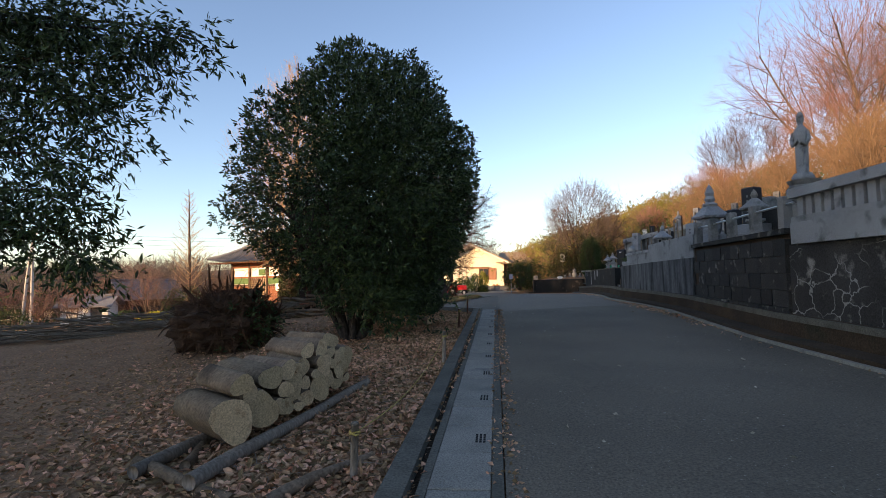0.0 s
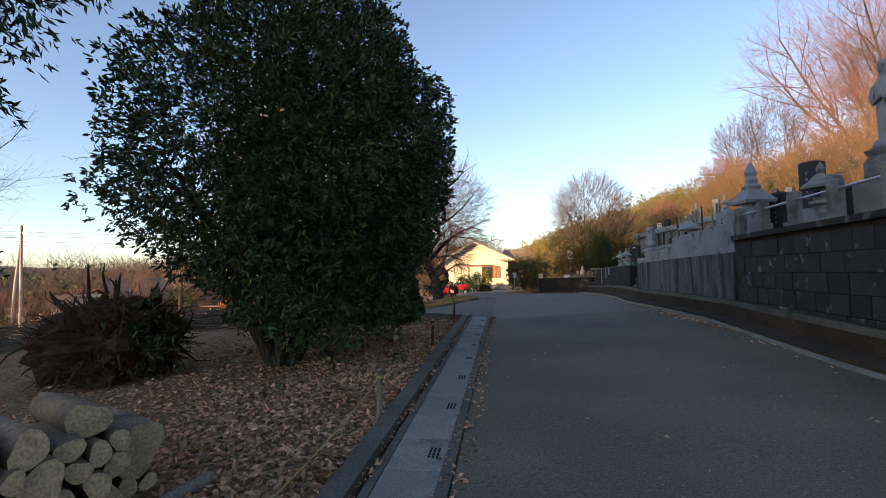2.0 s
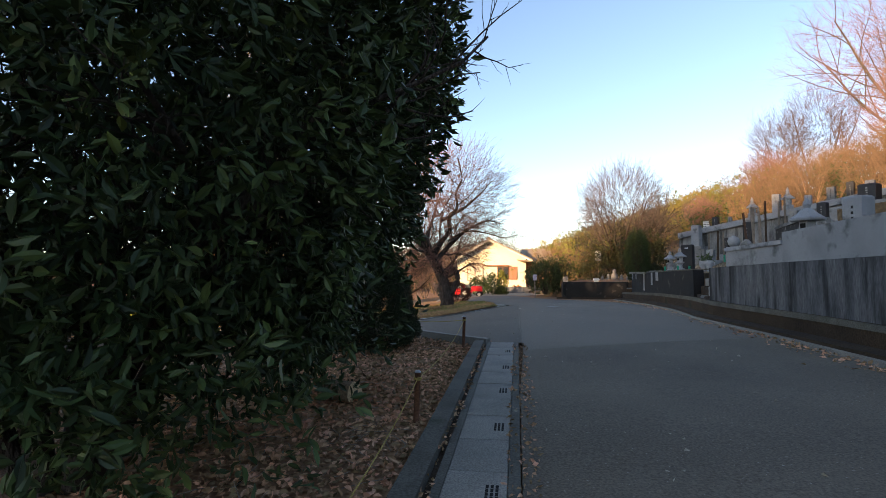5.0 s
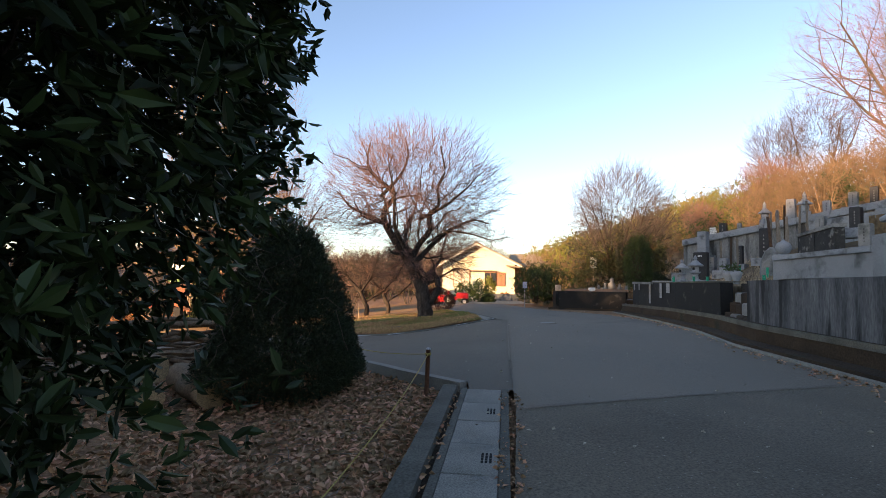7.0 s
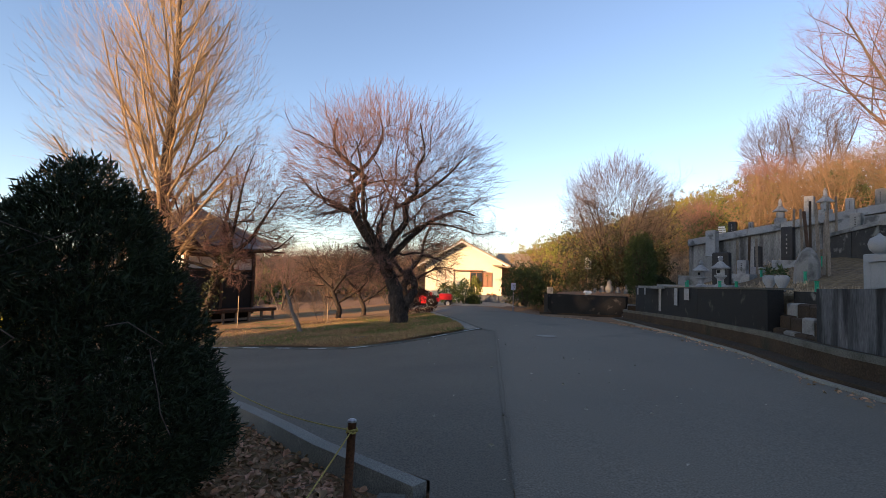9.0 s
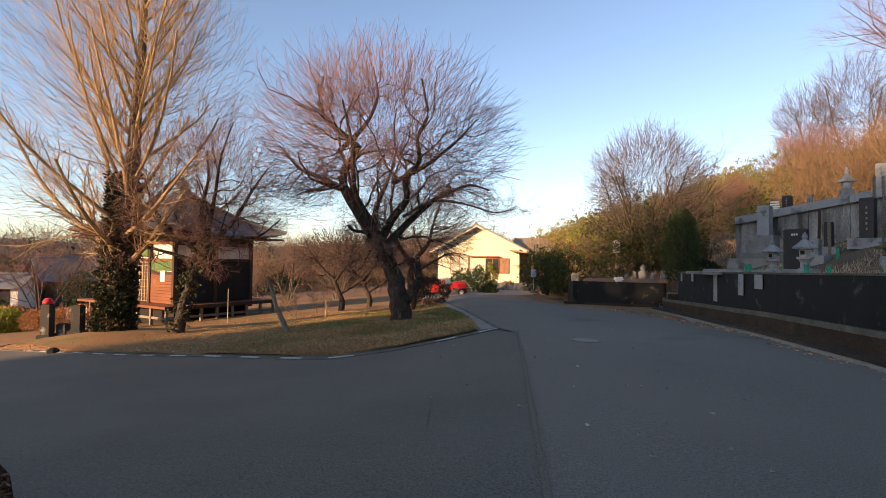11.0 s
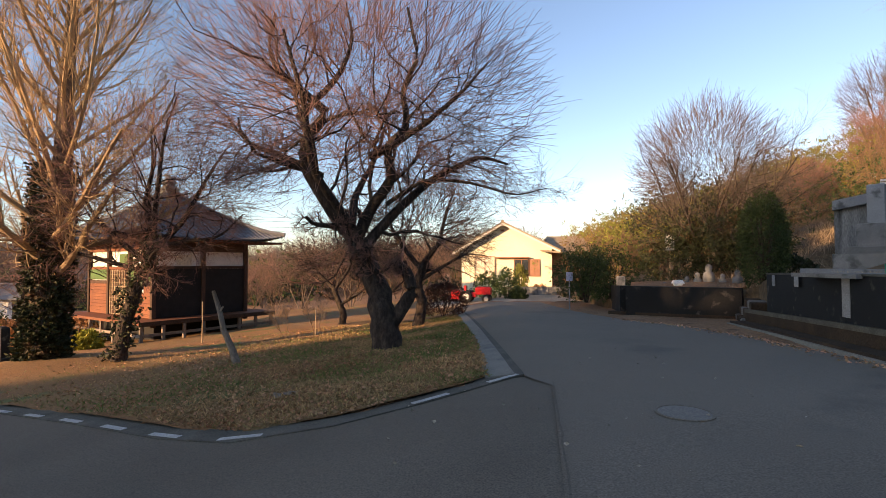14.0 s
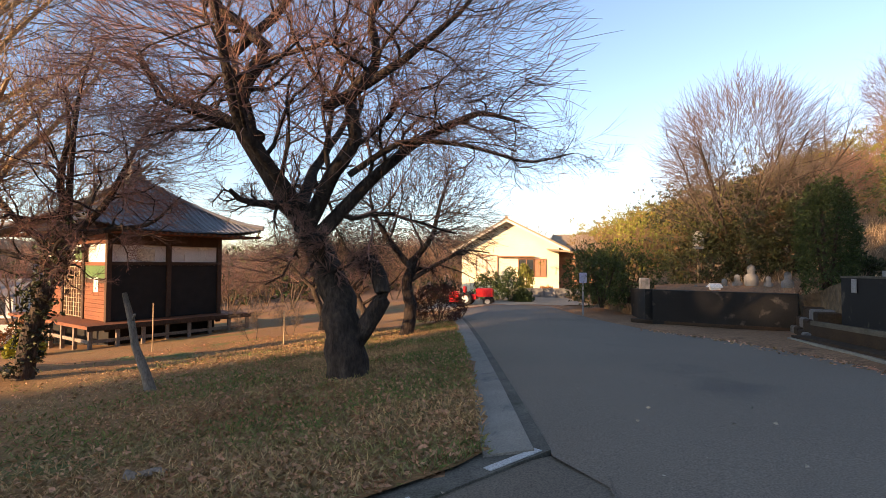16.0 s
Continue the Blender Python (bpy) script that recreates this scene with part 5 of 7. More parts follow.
    for i in range(26):
        x = -o + 0.15 + (w + 2 * o - 0.3) * i / 25
        raf.box((x - 0.04, -o + 0.06, eave - 0.12), (x + 0.04, 0.0, eave - 0.022))
    for i in range(26):
        y = -o + 0.15 + (d + 2 * o - 0.3) * i / 25
        raf.box((-o + 0.06, y - 0.04, eave - 0.118), (0.0, y + 0.04, eave - 0.024))
    part("rafters", raf, red_wood, t)


temple()


# ---- yard on the left ----
def cut_log(name, a, b, r, rng, parent=None, lumpy=0.15, label="", sides=14):
    """A sawn log from a to b: bark, and a pale face at either end."""
    a, b = np.array(a, float), np.array(b, float)
    t = np.linspace(0, 1, 5)
    d = unit(b - a)
    e1 = unit(np.cross(d, (0.1, 0.2, 1.0)))
    e2 = np.cross(d, e1)
    w = np.arange(sides) * 2 * np.pi / sides
    ph = rng.uniform(0, 6.28, 2)
    shape = 1 + lumpy * np.cos(2 * w + ph[0]) + lumpy * 0.6 * np.cos(3 * w + ph[1])
    ring = (e1[None] * np.cos(w)[:, None] + e2[None] * np.sin(w)[:, None]) * shape[:, None]
    mid = (a + b) / 2
    v = []
    for s in t:
        c = a + (b - a) * s - mid
        v.append(c + ring * r * (1 + rng.uniform(-0.03, 0.03)))
    k = sides
    body = Geo().add(np.concatenate(v), [(i * k + j, i * k + (j + 1) % k, (i + 1) * k + (j + 1) % k, (i + 1) * k + j) for i in range(4) for j in range(k)])
    if parent is None:
        log = thing(name, tuple(mid), label, "log", "stacked logs")
    else:
        log = parent
    bk = part("bark", body, log_bark, log, smooth=True)
    for c, q in ((a - mid - d * 0.002, v[0]), (b - mid + d * 0.002, v[-1])):
        core = np.concatenate([[c], (q - c) * 0.55 + c, (q - c) * 0.995 + c])
        f = [(0, 1 + j, 1 + (j + 1) % k) for j in range(k)] + [(1 + j, 1 + k + j, 1 + k + (j + 1) % k, 1 + (j + 1) % k) for j in range(k)]
        part("sawn_face", Geo().add(core, f), log_face, log)
    return log


def wood_stack():
    rng = np.random.default_rng(71)
    A, B = np.array([-1.6, 3.6]), np.array([-1.04, 5.78])
    al = unit(B - A)
    nr = np.array([al[1], -al[0]])
    ax = unit(nr - 0.42 * al)
    placed = []
    radii = [0.17, 0.155, 0.12, 0.08, 0.045, 0.065, 0.05, 0.09, 0.085, 0.06, 0.12, 0.05, 0.075, 0.06, 0.15, 0.07, 0.055, 0.10, 0.075, 0.05, 0.065, 0.09, 0.06, 0.11, 0.06, 0.05, 0.09, 0.07, 0.055, 0.05, 0.06, 0.085, 0.075, 0.10, 0.09]
    total = 2.2
    for i, r in enumerate(radii):
        best = None
        for s in np.linspace(r, total - r, 70):
            h = r
            for s2, h2, r2 in placed:
                if abs(s - s2) < r + r2:
                    h = max(h, h2 + math.sqrt(max((r + r2) ** 2 - (s - s2) ** 2, 0)))
            cost = h + 0.12 * abs(s - total * 0.62) + (0.4 * s if i < 2 else 0)
            if best is None or cost < best[0]:
                best = (cost, s, h)
        placed.append((best[1], best[2], r))
    g0 = 0.10
    for s, h, r in placed:
        c = A + al * s
        z = float(ground_z(*c)) + g0 + h * 0.985
        out = rng.uniform(-0.06, 0.08)
        length = rng.uniform(0.48, 0.68)
        f = c + nr * out
        e = f - ax * length + al * rng.uniform(-0.05, 0.05)
        cut_log("log", (e[0], e[1], z + rng.uniform(-0.02, 0.03)), (f[0], f[1], z), r * 0.98, rng, label="sawn hardwood log with pale face in the wood stack")
    for off, r, ext in ((0.04, 0.055, 0.35), (-0.5, 0.05, 0.25)):
        a = A - al * ext + nr * off
        b = B + al * ext * 0.8 + nr * off
        log = thing("bearer", (a[0], a[1], float(ground_z(*a))), "long dark pole under the wood stack", "pole", "stack bearers")
        n = 8
        path = [((b - a)[0] * s, (b - a)[1] * s, 0.045 + 0.03 * s + 0.008 * math.sin(s * 9)) for s in np.linspace(0, 1, n)]
        part("bark", Geo().tube(path, [r * (1 - 0.25 * s) for s in np.linspace(0, 1, n)], 9), grey_wood, log, smooth=True)
    for i, (p, q, r) in enumerate((((-1.05, 2.95), (-0.55, 3.75), 0.045), ((-2.25, 3.7), (-1.3, 3.1), 0.05), ((-2.0, 4.25), (-1.85, 3.6), 0.055), ((-1.75, 2.7), (-1.5, 2.62), 0.06))):
        t = thing("branch", (*p, soil_z(*p)), "cut dark branch lying in the leaves", "branch", "loose branches")
        path = [((q[0] - p[0]) * s, (q[1] - p[1]) * s, 0.04 + 0.02 * math.sin(5 * s + i)) for s in np.linspace(0, 1, 6)]
        part("bark", Geo().tube(path, np.linspace(r, r * 0.7, 6), 8), log_bark, t, smooth=True)


wood_stack()


def root_stump():
    rng = np.random.default_rng(73)
    x, y = -4.35, 10.15
    t = thing("uprooted_stump", (x, y, soil_z(x, y) - 0.05), "uprooted tree stump with a tangled dark root ball", "stump")
    n_u, n_v = 48, 28
    v = []
    for j in range(n_v + 1):
        th = math.pi * j / n_v
        for i in range(n_u):
            ph = 2 * math.pi * i / n_u
            d = Vector((math.sin(th) * math.cos(ph), math.sin(th) * math.sin(ph), math.cos(th)))
            r = 1 + 0.4 * noise.noise(d * 1.8) + 0.3 * noise.noise(d * 4.5) + 0.16 * noise.noise(d * 10)
            v.append((d.x * 0.92 * r, d.y * 0.75 * r, max(0.55 + d.z * 0.62 * r, 0)))
    part("root_ball", Geo().add(v, [(j * n_u + i, j * n_u + (i + 1) % n_u, (j + 1) * n_u + (i + 1) % n_u, (j + 1) * n_u + i) for j in range(n_v) for i in range(n_u)]), root_mat, t)
    roots, rr = [], []
    for i in range(1000):
        d = unit(rng.normal(size=3) * (1, 1, 0.8) + (0, -0.15, 0.1))
        p = np.array([0, 0, 0.55]) + d * (0.8, 0.66, 0.52)
        ln = rng.uniform(0.2, 0.55) * (1.6 if i % 16 == 0 else 1)
        path = [p]
        for k in range(5):
            d = unit(d + rng.normal(size=3) * 0.4 + (0, 0, -0.06))
            q = path[-1] + d * ln / 5
            q[2] = max(q[2], 0.02)
            path.append(q)
        roots.append(path)
        r0 = rng.uniform(0.008, 0.02) * (2.2 if i % 16 == 0 else 1)
        rr.append(np.linspace(r0, r0 * 0.25, 6))
    for x0, y0, h, lx in ((-0.25, 0.0, 1.75, -0.25), (0.1, -0.1, 1.6, 0.1), (-0.6, -0.1, 1.35, -0.5), (0.4, 0.1, 1.45, 0.35), (-0.05, 0.2, 1.5, -0.1)):
        part("root", Geo().tube([(x0 * 0.6, y0, 0.7), (x0, y0, 1.0), (x0 + lx * 0.4, y0 - 0.05, 1.25), (x0 + lx * 0.6, y0, h)], [0.06, 0.045, 0.03, 0.01], 6), root_mat, t, smooth=True)
    for i in range(0, 1000, 16):
        part("root", Geo().tubes([roots[i]], [rr[i]], 6), root_mat, t)
    fine = [i for i in range(1000) if i % 16]
    stuff("root_tangle", Geo().tubes([roots[i] for i in fine], [rr[i] for i in fine], 4), root_mat, "tangle of thin dark roots", "", t)
    g = Geo()
    q = np.array([0.75, -0.35, 0.62]) + rng.normal(size=(150, 3)) * (0.26, 0.2, 0.3)
    rosettes(g, q, rng.normal(size=q.shape), 4, 0.11, 0.04, rng)
    tagged(part("leaf_spray", g, leaf_dark, t, "drooping evergreen leaves against the roots"), kind="stuff")


root_stump()


def brush_heap(name, points, count, height, width, length, radius, seed, label, material=grey_wood, along_it=True):
    rng = np.random.default_rng(seed)
    p = np.array(points, float)
    t = thing(name, (p[0][0], p[0][1], soil_z(*p[0])), label, "brush pile")
    base = np.array([p[0][0], p[0][1], soil_z(*p[0])])
    paths, radii = [], []
    for i in range(count):
        s = rng.uniform(0, len(p) - 1)
        k = min(int(s), len(p) - 2)
        c = p[k] + (p[k + 1] - p[k]) * (s - k)
        ax = unit(p[k + 1] - p[k]) if along_it else unit(rng.normal(size=2))
        d = unit(np.array([ax[0], ax[1], 0]) + rng.normal(size=3) * (0.3, 0.3, 0.07))
        off = rng.uniform(-1, 1)
        z = soil_z(*c) + 0.04 + height * (1 - off * off) * rng.uniform(0, 1)
        q = np.array([c[0] - ax[1] * off * width, c[1] + ax[0] * off * width, z])
        ln = length * rng.uniform(0.6, 1.2)
        path = []
        for u in np.linspace(-0.5, 0.5, 6):
            w = q + d * ln * u + rng.normal(size=3) * length * 0.012
            w[2] = max(w[2], soil_z(w[0], w[1]) + 0.02)
            path.append(w - base)
        paths.append(path)
        r = radius * rng.uniform(0.5, 1.2)
        radii.append(np.linspace(r, r * 0.55, 6))
    big = min(40, count)
    for i in range(big):
        part("branch", Geo().tubes([paths[i]], [radii[i]], 6, True), material, t, smooth=True)
    if count > big:
        stuff("brushwood", Geo().tubes(paths[big:], radii[big:], 4), material, "thin bare branches", "", t)


brush_heap("brush_pile", ((-13.5, 12.8), (-10.2, 13.6), (-7.2, 15.6), (-5.0, 17.2)), 300, 0.5, 0.6, 2.0, 0.022, 74, "long pile of thin bare grey branches on the ground")
brush_heap("branch_heap", ((-4.9, 16.3), (-3.3, 17.3), (-2.2, 17.6)), 46, 0.75, 0.65, 1.7, 0.06, 75, "heap of thick cut pale branches", log_bark)
rng = np.random.default_rng(76)
for a, b, r in (((-1.85, 15.5), (-1.42, 15.12), 0.165), ((-2.3, 15.3), (-2.0, 14.95), 0.12), ((-2.8, 15.35), (-2.4, 14.95), 0.2), ((-2.2, 15.9), (-1.8, 15.6), 0.17), ((-0.7, 12.2), (-0.35, 12.05), 0.11), ((-2.9, 16.0), (-2.6, 15.65), 0.15)):
    z = soil_z(*a) + r
    cut_log("log", (*a, z), (*b, soil_z(*b) + r), r, rng, label="short thick log lying in the leaves by the yew")
cut_log("log", (-2.4, 15.2, soil_z(-2.4, 15.2) + 0.42), (-1.95, 15.0, soil_z(-2.4, 15.2) + 0.40), 0.12, rng, label="short log lying on top of the others")

# rope fence
posts = ((-0.62, 3.35), (-0.02, 7.4), (0.33, 11.4), (0.74, 15.85), (-1.2, 17.95))
tops = []
for i, (x, y) in enumerate(posts):
    z = soil_z(x, y)
    h = 0.36 if i == 0 else 0.45 if i < 3 else 0.56
    lean = (0.02, -0.02)
    t = thing("rope_post", (x, y, z - 0.05), "short rusty iron post holding a rope" if i > 1 else "short weathered wooden stake holding a rope", "post", "rope posts")
    part("post", Geo().tube([(0, 0, 0), (lean[0] * 0.5, lean[1] * 0.5, h * 0.5), (lean[0], lean[1], h + 0.05)], 0.026, 8), rust if i > 1 else grey_wood, t, smooth=True)
    part("cap", Geo().lathe([(0.027, 0), (0.027, 0.012), (0.015, 0.02)], (lean[0], lean[1], h + 0.05), 8), steel if i > 1 else grey_wood, t)
    part("knot", Geo().tube([(lean[0] + 0.032 * math.cos(a), lean[1] + 0.032 * math.sin(a), h + 0.01 * math.sin(a * 1.5)) for a in np.linspace(0, 12, 18)], 0.007, 5), yellow_rope, t)
    tops.append(np.array([x + lean[0], y + lean[1], z - 0.05 + h]))
for a, b in zip(tops, tops[1:]):
    n = 24
    sag = 0.16 if b[1] < 12 else 0.1
    path = [a + (b - a) * s - np.array([0, 0, sag * 4 * s * (1 - s)]) for s in np.linspace(0, 1, n)]
    path = [np.array([q[0], q[1], max(q[2], soil_z(q[0], q[1]) + 0.015)]) for q in path]
    t = thing("rope", tuple(path[0]), "thin yellow rope slung between short posts", "rope", "fence ropes")
    part("strand", Geo().tube([q - path[0] for q in path], 0.0045, 5), yellow_rope, t)

# gutter lids
lids = tagged(new("pavement_gutter"), "row of grey concrete gutter lids with drain slots", "gutter", "", "structure")
ang = math.atan(0.107)
lid_mesh = Geo().box((-0.195, -0.297, -0.07), (0.195, 0.297, 0.0), None, 0.006).mesh("lid", concrete)
# thin raised black boxes painted in for the shade inside the drain slots
slots = Geo()
for i in range(3):
    for j in range(4):
        slots.box((0.065 + i * 0.03, -0.09 + j * 0.05, 0.0), (0.083 + i * 0.03, -0.05 + j * 0.05, 0.002))
slot_mesh = slots.mesh("drain_slots", slot_black)
for i in range(30):
    y = 15.7 - 0.3 - 0.6 * i
    x = gutter_x(y) - 0.245
    lid = part("lid", lid_mesh, None, lids)
    lid.matrix_world = pose(x, y, float(ground_z(x + 0.3, y)) + 0.004 + 0.003 * math.sin(i * 2.3), math.degrees(0.0157), 0, -math.degrees(ang))
    if i % 2:
        sl = part("drain_grate", slot_mesh, None, lid)

# fallen leaves and twigs
rng = np.random.default_rng(77)
n = 42000
y = rng.uniform(-0.5, 19, n)
edge_x = np.where(y < 15.7, 1.66 + 0.107 * (y - 15.7) - 0.66, 1.0 - 0.55 * (y - 15.7))
x = edge_x - np.abs(rng.normal(size=n)) * 1.9 - 0.0
keep = (x > -9) & (rng.uniform(0, 1, n) < np.where((y > 9) & (y < 12), 0.6, 1.0))
x, y = x[keep], y[keep]
z = np.array([soil_z(a, b) for a, b in zip(x, y)]) + rng.uniform(0.006, 0.035, len(x))
d = rng.normal(size=(len(x), 3)) * (1, 1, 0.28)
lg = Geo()
leaves(lg, np.stack([x, y, z], 1), d, 0.066, 0.034, rng, 0.3, True)
stuff("leaf_litter", lg, litter, "brown fallen leaves covering the yard's edge", "leaves")
n = 14000
y = rng.uniform(0, 14, n)
x = rng.uniform(-9, -0.6, n)
z = np.array([soil_z(a, b) for a, b in zip(x, y)]) + 0.008
stuff("wood_chips", leaves(Geo(), np.stack([x, y, z], 1), rng.normal(size=(n, 3)) * (1, 1, 0.25), 0.05, 0.02, rng), lawn_leaf, "brown wood chips and scraps strewn over the yard", "wood chips")
n = 900
y = rng.uniform(0, 18, n)
x = 1.0 + 0.107 * (y - 15.7) - np.abs(rng.normal(size=n)) * 1.6
z = np.array([soil_z(a, b) for a, b in zip(x, y)]) + 0.02
a = rng.uniform(0, 6.28, n)
ln = rng.uniform(0.08, 0.35, n)
dv = np.stack([np.cos(a) * ln, np.sin(a) * ln, rng.uniform(-0.01, 0.04, n)], 1)
c = np.stack([x, y, z], 1)
stuff("twig_litter", Geo().tubes(np.stack([c, c + dv * 0.5 + rng.normal(size=(n, 3)) * 0.01, c + dv], 1), np.tile([0.004, 0.0035, 0.002], (n, 1)), 3), grey_wood, "thin dead twigs among the fallen leaves", "twigs")
n = 1500
y = rng.uniform(0, 15.5, n)
c = np.stack([gutter_x(y) - rng.choice([0.53, 0.03, -0.05, -0.12], n) + rng.normal(size=n) * 0.02, y, 0 * y], 1)
c[:, 2] = ground_z(c[:, 0], c[:, 1]) + 0.01
stuff("gutter_leaves", leaves(Geo(), c, rng.normal(size=(n, 3)) * (1, 1, 0.2), 0.045, 0.03, rng), litter, "small leaf scraps caught in the gutter joints", "leaves")
n = 2600
y = rng.uniform(0, 36, n)
x = along(ROAD_RIGHT, y) + 0.05 - np.abs(rng.normal(size=n)) * 0.22
c = np.stack([x, y, ground_z(x, y) + 0.006], 1)
stuff("road_edge_leaves", leaves(Geo(), c, rng.normal(size=(n, 3)) * (1, 1, 0.2), 0.07, 0.045, rng), litter, "drift of small leaves along the road's edge", "leaves")
n = 260
y = rng.uniform(1, 30, n)
x = rng.uniform(1, 5, n)
c = np.stack([x, y, ground_z(x, y) + 0.022], 1)
stuff("road_leaves", leaves(Geo(), c, rng.normal(size=(n, 3)) * (1, 1, 0.1), 0.045, 0.03, rng), mat("pale_leaf", (0.4, 0.36, 0.28), (0.3, 0.25, 0.18), 3, 30, 0.9, 0.0, island=0.3), "a few pale leaves scattered on the road", "leaves")


def overhanging_tree():
    rng = np.random.default_rng(78)
    bx, by = -11.0, 8.6
    t = thing("overhanging_tree", (bx, by, soil_z(bx, by) - 0.05), "tall broadleaf evergreen tree with long drooping leafy boughs", "tree")
    trunk = [(0, 0, 0), (0.2, 0.1, 2), (0.5, 0.2, 4), (0.7, 0.2, 6.5), (0.8, 0.2, 9)]
    part("trunk", Geo().tube(trunk, [0.24, 0.2, 0.17, 0.12, 0.05], 10), bark_dark, t, smooth=True)
    # bough ends (reach, height) from the trunk's foot, placed to fit the camera's view
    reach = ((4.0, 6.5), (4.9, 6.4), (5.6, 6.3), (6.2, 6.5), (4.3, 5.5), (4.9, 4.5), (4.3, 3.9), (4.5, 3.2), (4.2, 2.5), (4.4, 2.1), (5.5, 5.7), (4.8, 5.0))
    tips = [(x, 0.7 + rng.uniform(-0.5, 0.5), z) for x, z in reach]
    g = Geo()
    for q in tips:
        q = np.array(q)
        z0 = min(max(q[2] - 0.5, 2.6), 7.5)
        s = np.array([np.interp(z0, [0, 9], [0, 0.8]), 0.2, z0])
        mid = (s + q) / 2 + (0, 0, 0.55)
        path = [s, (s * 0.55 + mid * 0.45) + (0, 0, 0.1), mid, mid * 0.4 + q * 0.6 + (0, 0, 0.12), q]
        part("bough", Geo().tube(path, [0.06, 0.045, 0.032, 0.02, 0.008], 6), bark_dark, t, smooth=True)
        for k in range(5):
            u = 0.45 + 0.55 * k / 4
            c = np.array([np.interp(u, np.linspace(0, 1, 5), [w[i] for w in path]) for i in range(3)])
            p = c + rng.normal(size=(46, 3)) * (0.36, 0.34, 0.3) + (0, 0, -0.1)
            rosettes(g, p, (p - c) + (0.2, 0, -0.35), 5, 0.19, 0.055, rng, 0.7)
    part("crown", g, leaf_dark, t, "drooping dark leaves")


overhanging_tree()
t = bare_tree("bare_tree", (-14.5, 13.5, soil_z(-14.5, 13.5)), 8.5, 131, twig_grey, "thin bare tree with dense grey twigs behind the evergreen", bark_dark, 1.0, 3)

def seam(name, line, width, label):
    """A thin dark sealed joint laid along a line on the road."""
    p = np.array(line, float)
    q = np.linspace(0, len(p) - 1, 40)
    c = np.stack([np.interp(q, range(len(p)), p[:, i]) for i in range(2)], 1)
    c += np.array([[0.03 * noise.noise(Vector((k * 0.7, 3, i))) for i in (0, 5)] for k in range(40)])
    t = unit(np.gradient(c, axis=0))
    v = []
    for k, ((x, y), (a, b)) in enumerate(zip(c, t)):
        w = width * (0.6 + 0.8 * abs(noise.noise(Vector((k * 0.9, 1, 2)))))
        v += [(x - b * w * e, y + a * w * e, float(ground_z(x, y)) + SEAM_LIFT) for e in (-1, 1)]
    setting(name, Geo().add(v, [(2 * k, 2 * k + 1, 2 * k + 3, 2 * k + 2) for k in range(39)]), asphalt_new, label, "road joint")


SEAM_LIFT = 0.026
seam("trim_road_joint_1", ((1.75, 14.93), (3.2, 15.37), (5.9, 16.2)), 0.015, "cracked dark joint across the road")
seam("trim_road_joint_2", ((1.76, 15.9), (2.06, 18.7), (2.41, 22.0), (2.77, 25.6)), 0.012, "dark uneven joint between two asphalt beds")

# painted dashes and manhole
for i, s in enumerate(np.linspace(0.2, 1, 15)):
    p = np.array(ISLAND[1:10], float)
    seg = np.concatenate([[0], np.cumsum(np.linalg.norm(np.diff(p, axis=0), axis=1))])
    if i in (12,):
        continue
    q = seg[-1] * s - 0.3
    a, b = [np.array([np.interp(w, seg, p[:, 0]), np.interp(w, seg, p[:, 1])]) for w in (q - 0.24, q + 0.24)]
    u = unit(b - a)
    nrm = np.array([-u[1], u[0]])
    v = [(*(w + nrm * o), float(ground_z(*(w + nrm * o))) + 0.018) for w, o in ((a, 0.03), (b, 0.03), (b, 0.11), (a, 0.11))]
    v += [(x, y, z - 0.006) for x, y, z in v]
    setting("trim_dash_%d" % (i + 1), Geo().add(v, [(0, 1, 2, 3), (0, 4, 5, 1), (1, 5, 6, 2), (2, 6, 7, 3), (3, 7, 4, 0)]), white_line, "short white painted dash", "road marking")
mh = thing("manhole_cover", (3.8, 24.35, float(ground_z(3.8, 24.35)) + 0.02), "round worn iron manhole cover in the road", "manhole")
part("rim", Geo().lathe([(0.26, 0), (0.26, 0.008), (0.235, 0.008), (0.235, 0.002)], (0, 0, 0), 28), asphalt_pale, mh)
part("lid", Geo().lathe([(0.23, 0), (0.23, 0.005), (0.0, 0.005)], (0, 0, 0), 28), mat("iron_lid", (0.12, 0.105, 0.085), (0.2, 0.175, 0.145), 14, 60, 0.5, 0.6, 0.006, metal=0.3), mh)

# lawn: dry grass and fallen leaves
rng = np.random.default_rng(79)
n = 84000
x = 2.3 - np.abs(rng.normal(size=n)) * 3.6
y = 24 + rng.uniform(0, 1, n) ** 1.3 * 16
lo = np.interp(x, [p[0] for p in ISLAND[:10]], [p[1] for p in ISLAND[:10]]) + 0.34
hi_x = np.where(y > 26, np.interp(y, [p[1] for p in ISLAND[9:]], [p[0] for p in ISLAND[9:]]) - 0.45, 2.5)
keep = (y > lo) & (x < hi_x)
x, y = x[keep], y[keep]
z = np.array([soil_z(a, b) for a, b in zip(x, y)]) + 0.03
c = np.stack([x, y, z], 1)
m = int(len(c) * 0.64)
stuff("lawn_grass", leaves(Geo(), c[:m], rng.normal(size=(m, 3)) * (0.7, 0.7, 0.2) + (0, 0, 0.6), 0.085, 0.012, rng, 0.1), grass_dry, "short dry grass with green patches", "grass")
stuff("lawn_leaves", leaves(Geo(), c[m:] + (0, 0, 0.012), rng.normal(size=(len(c) - m, 3)) * (1, 1, 0.3), 0.062, 0.036, rng), lawn_leaf, "brown fallen leaves on the lawn", "leaves")
t = thing("dead_trunk", (-3.37, 29.96, soil_z(-3.37, 29.96)), "thin leaning dead trunk with peeling pale bark", "dead tree")
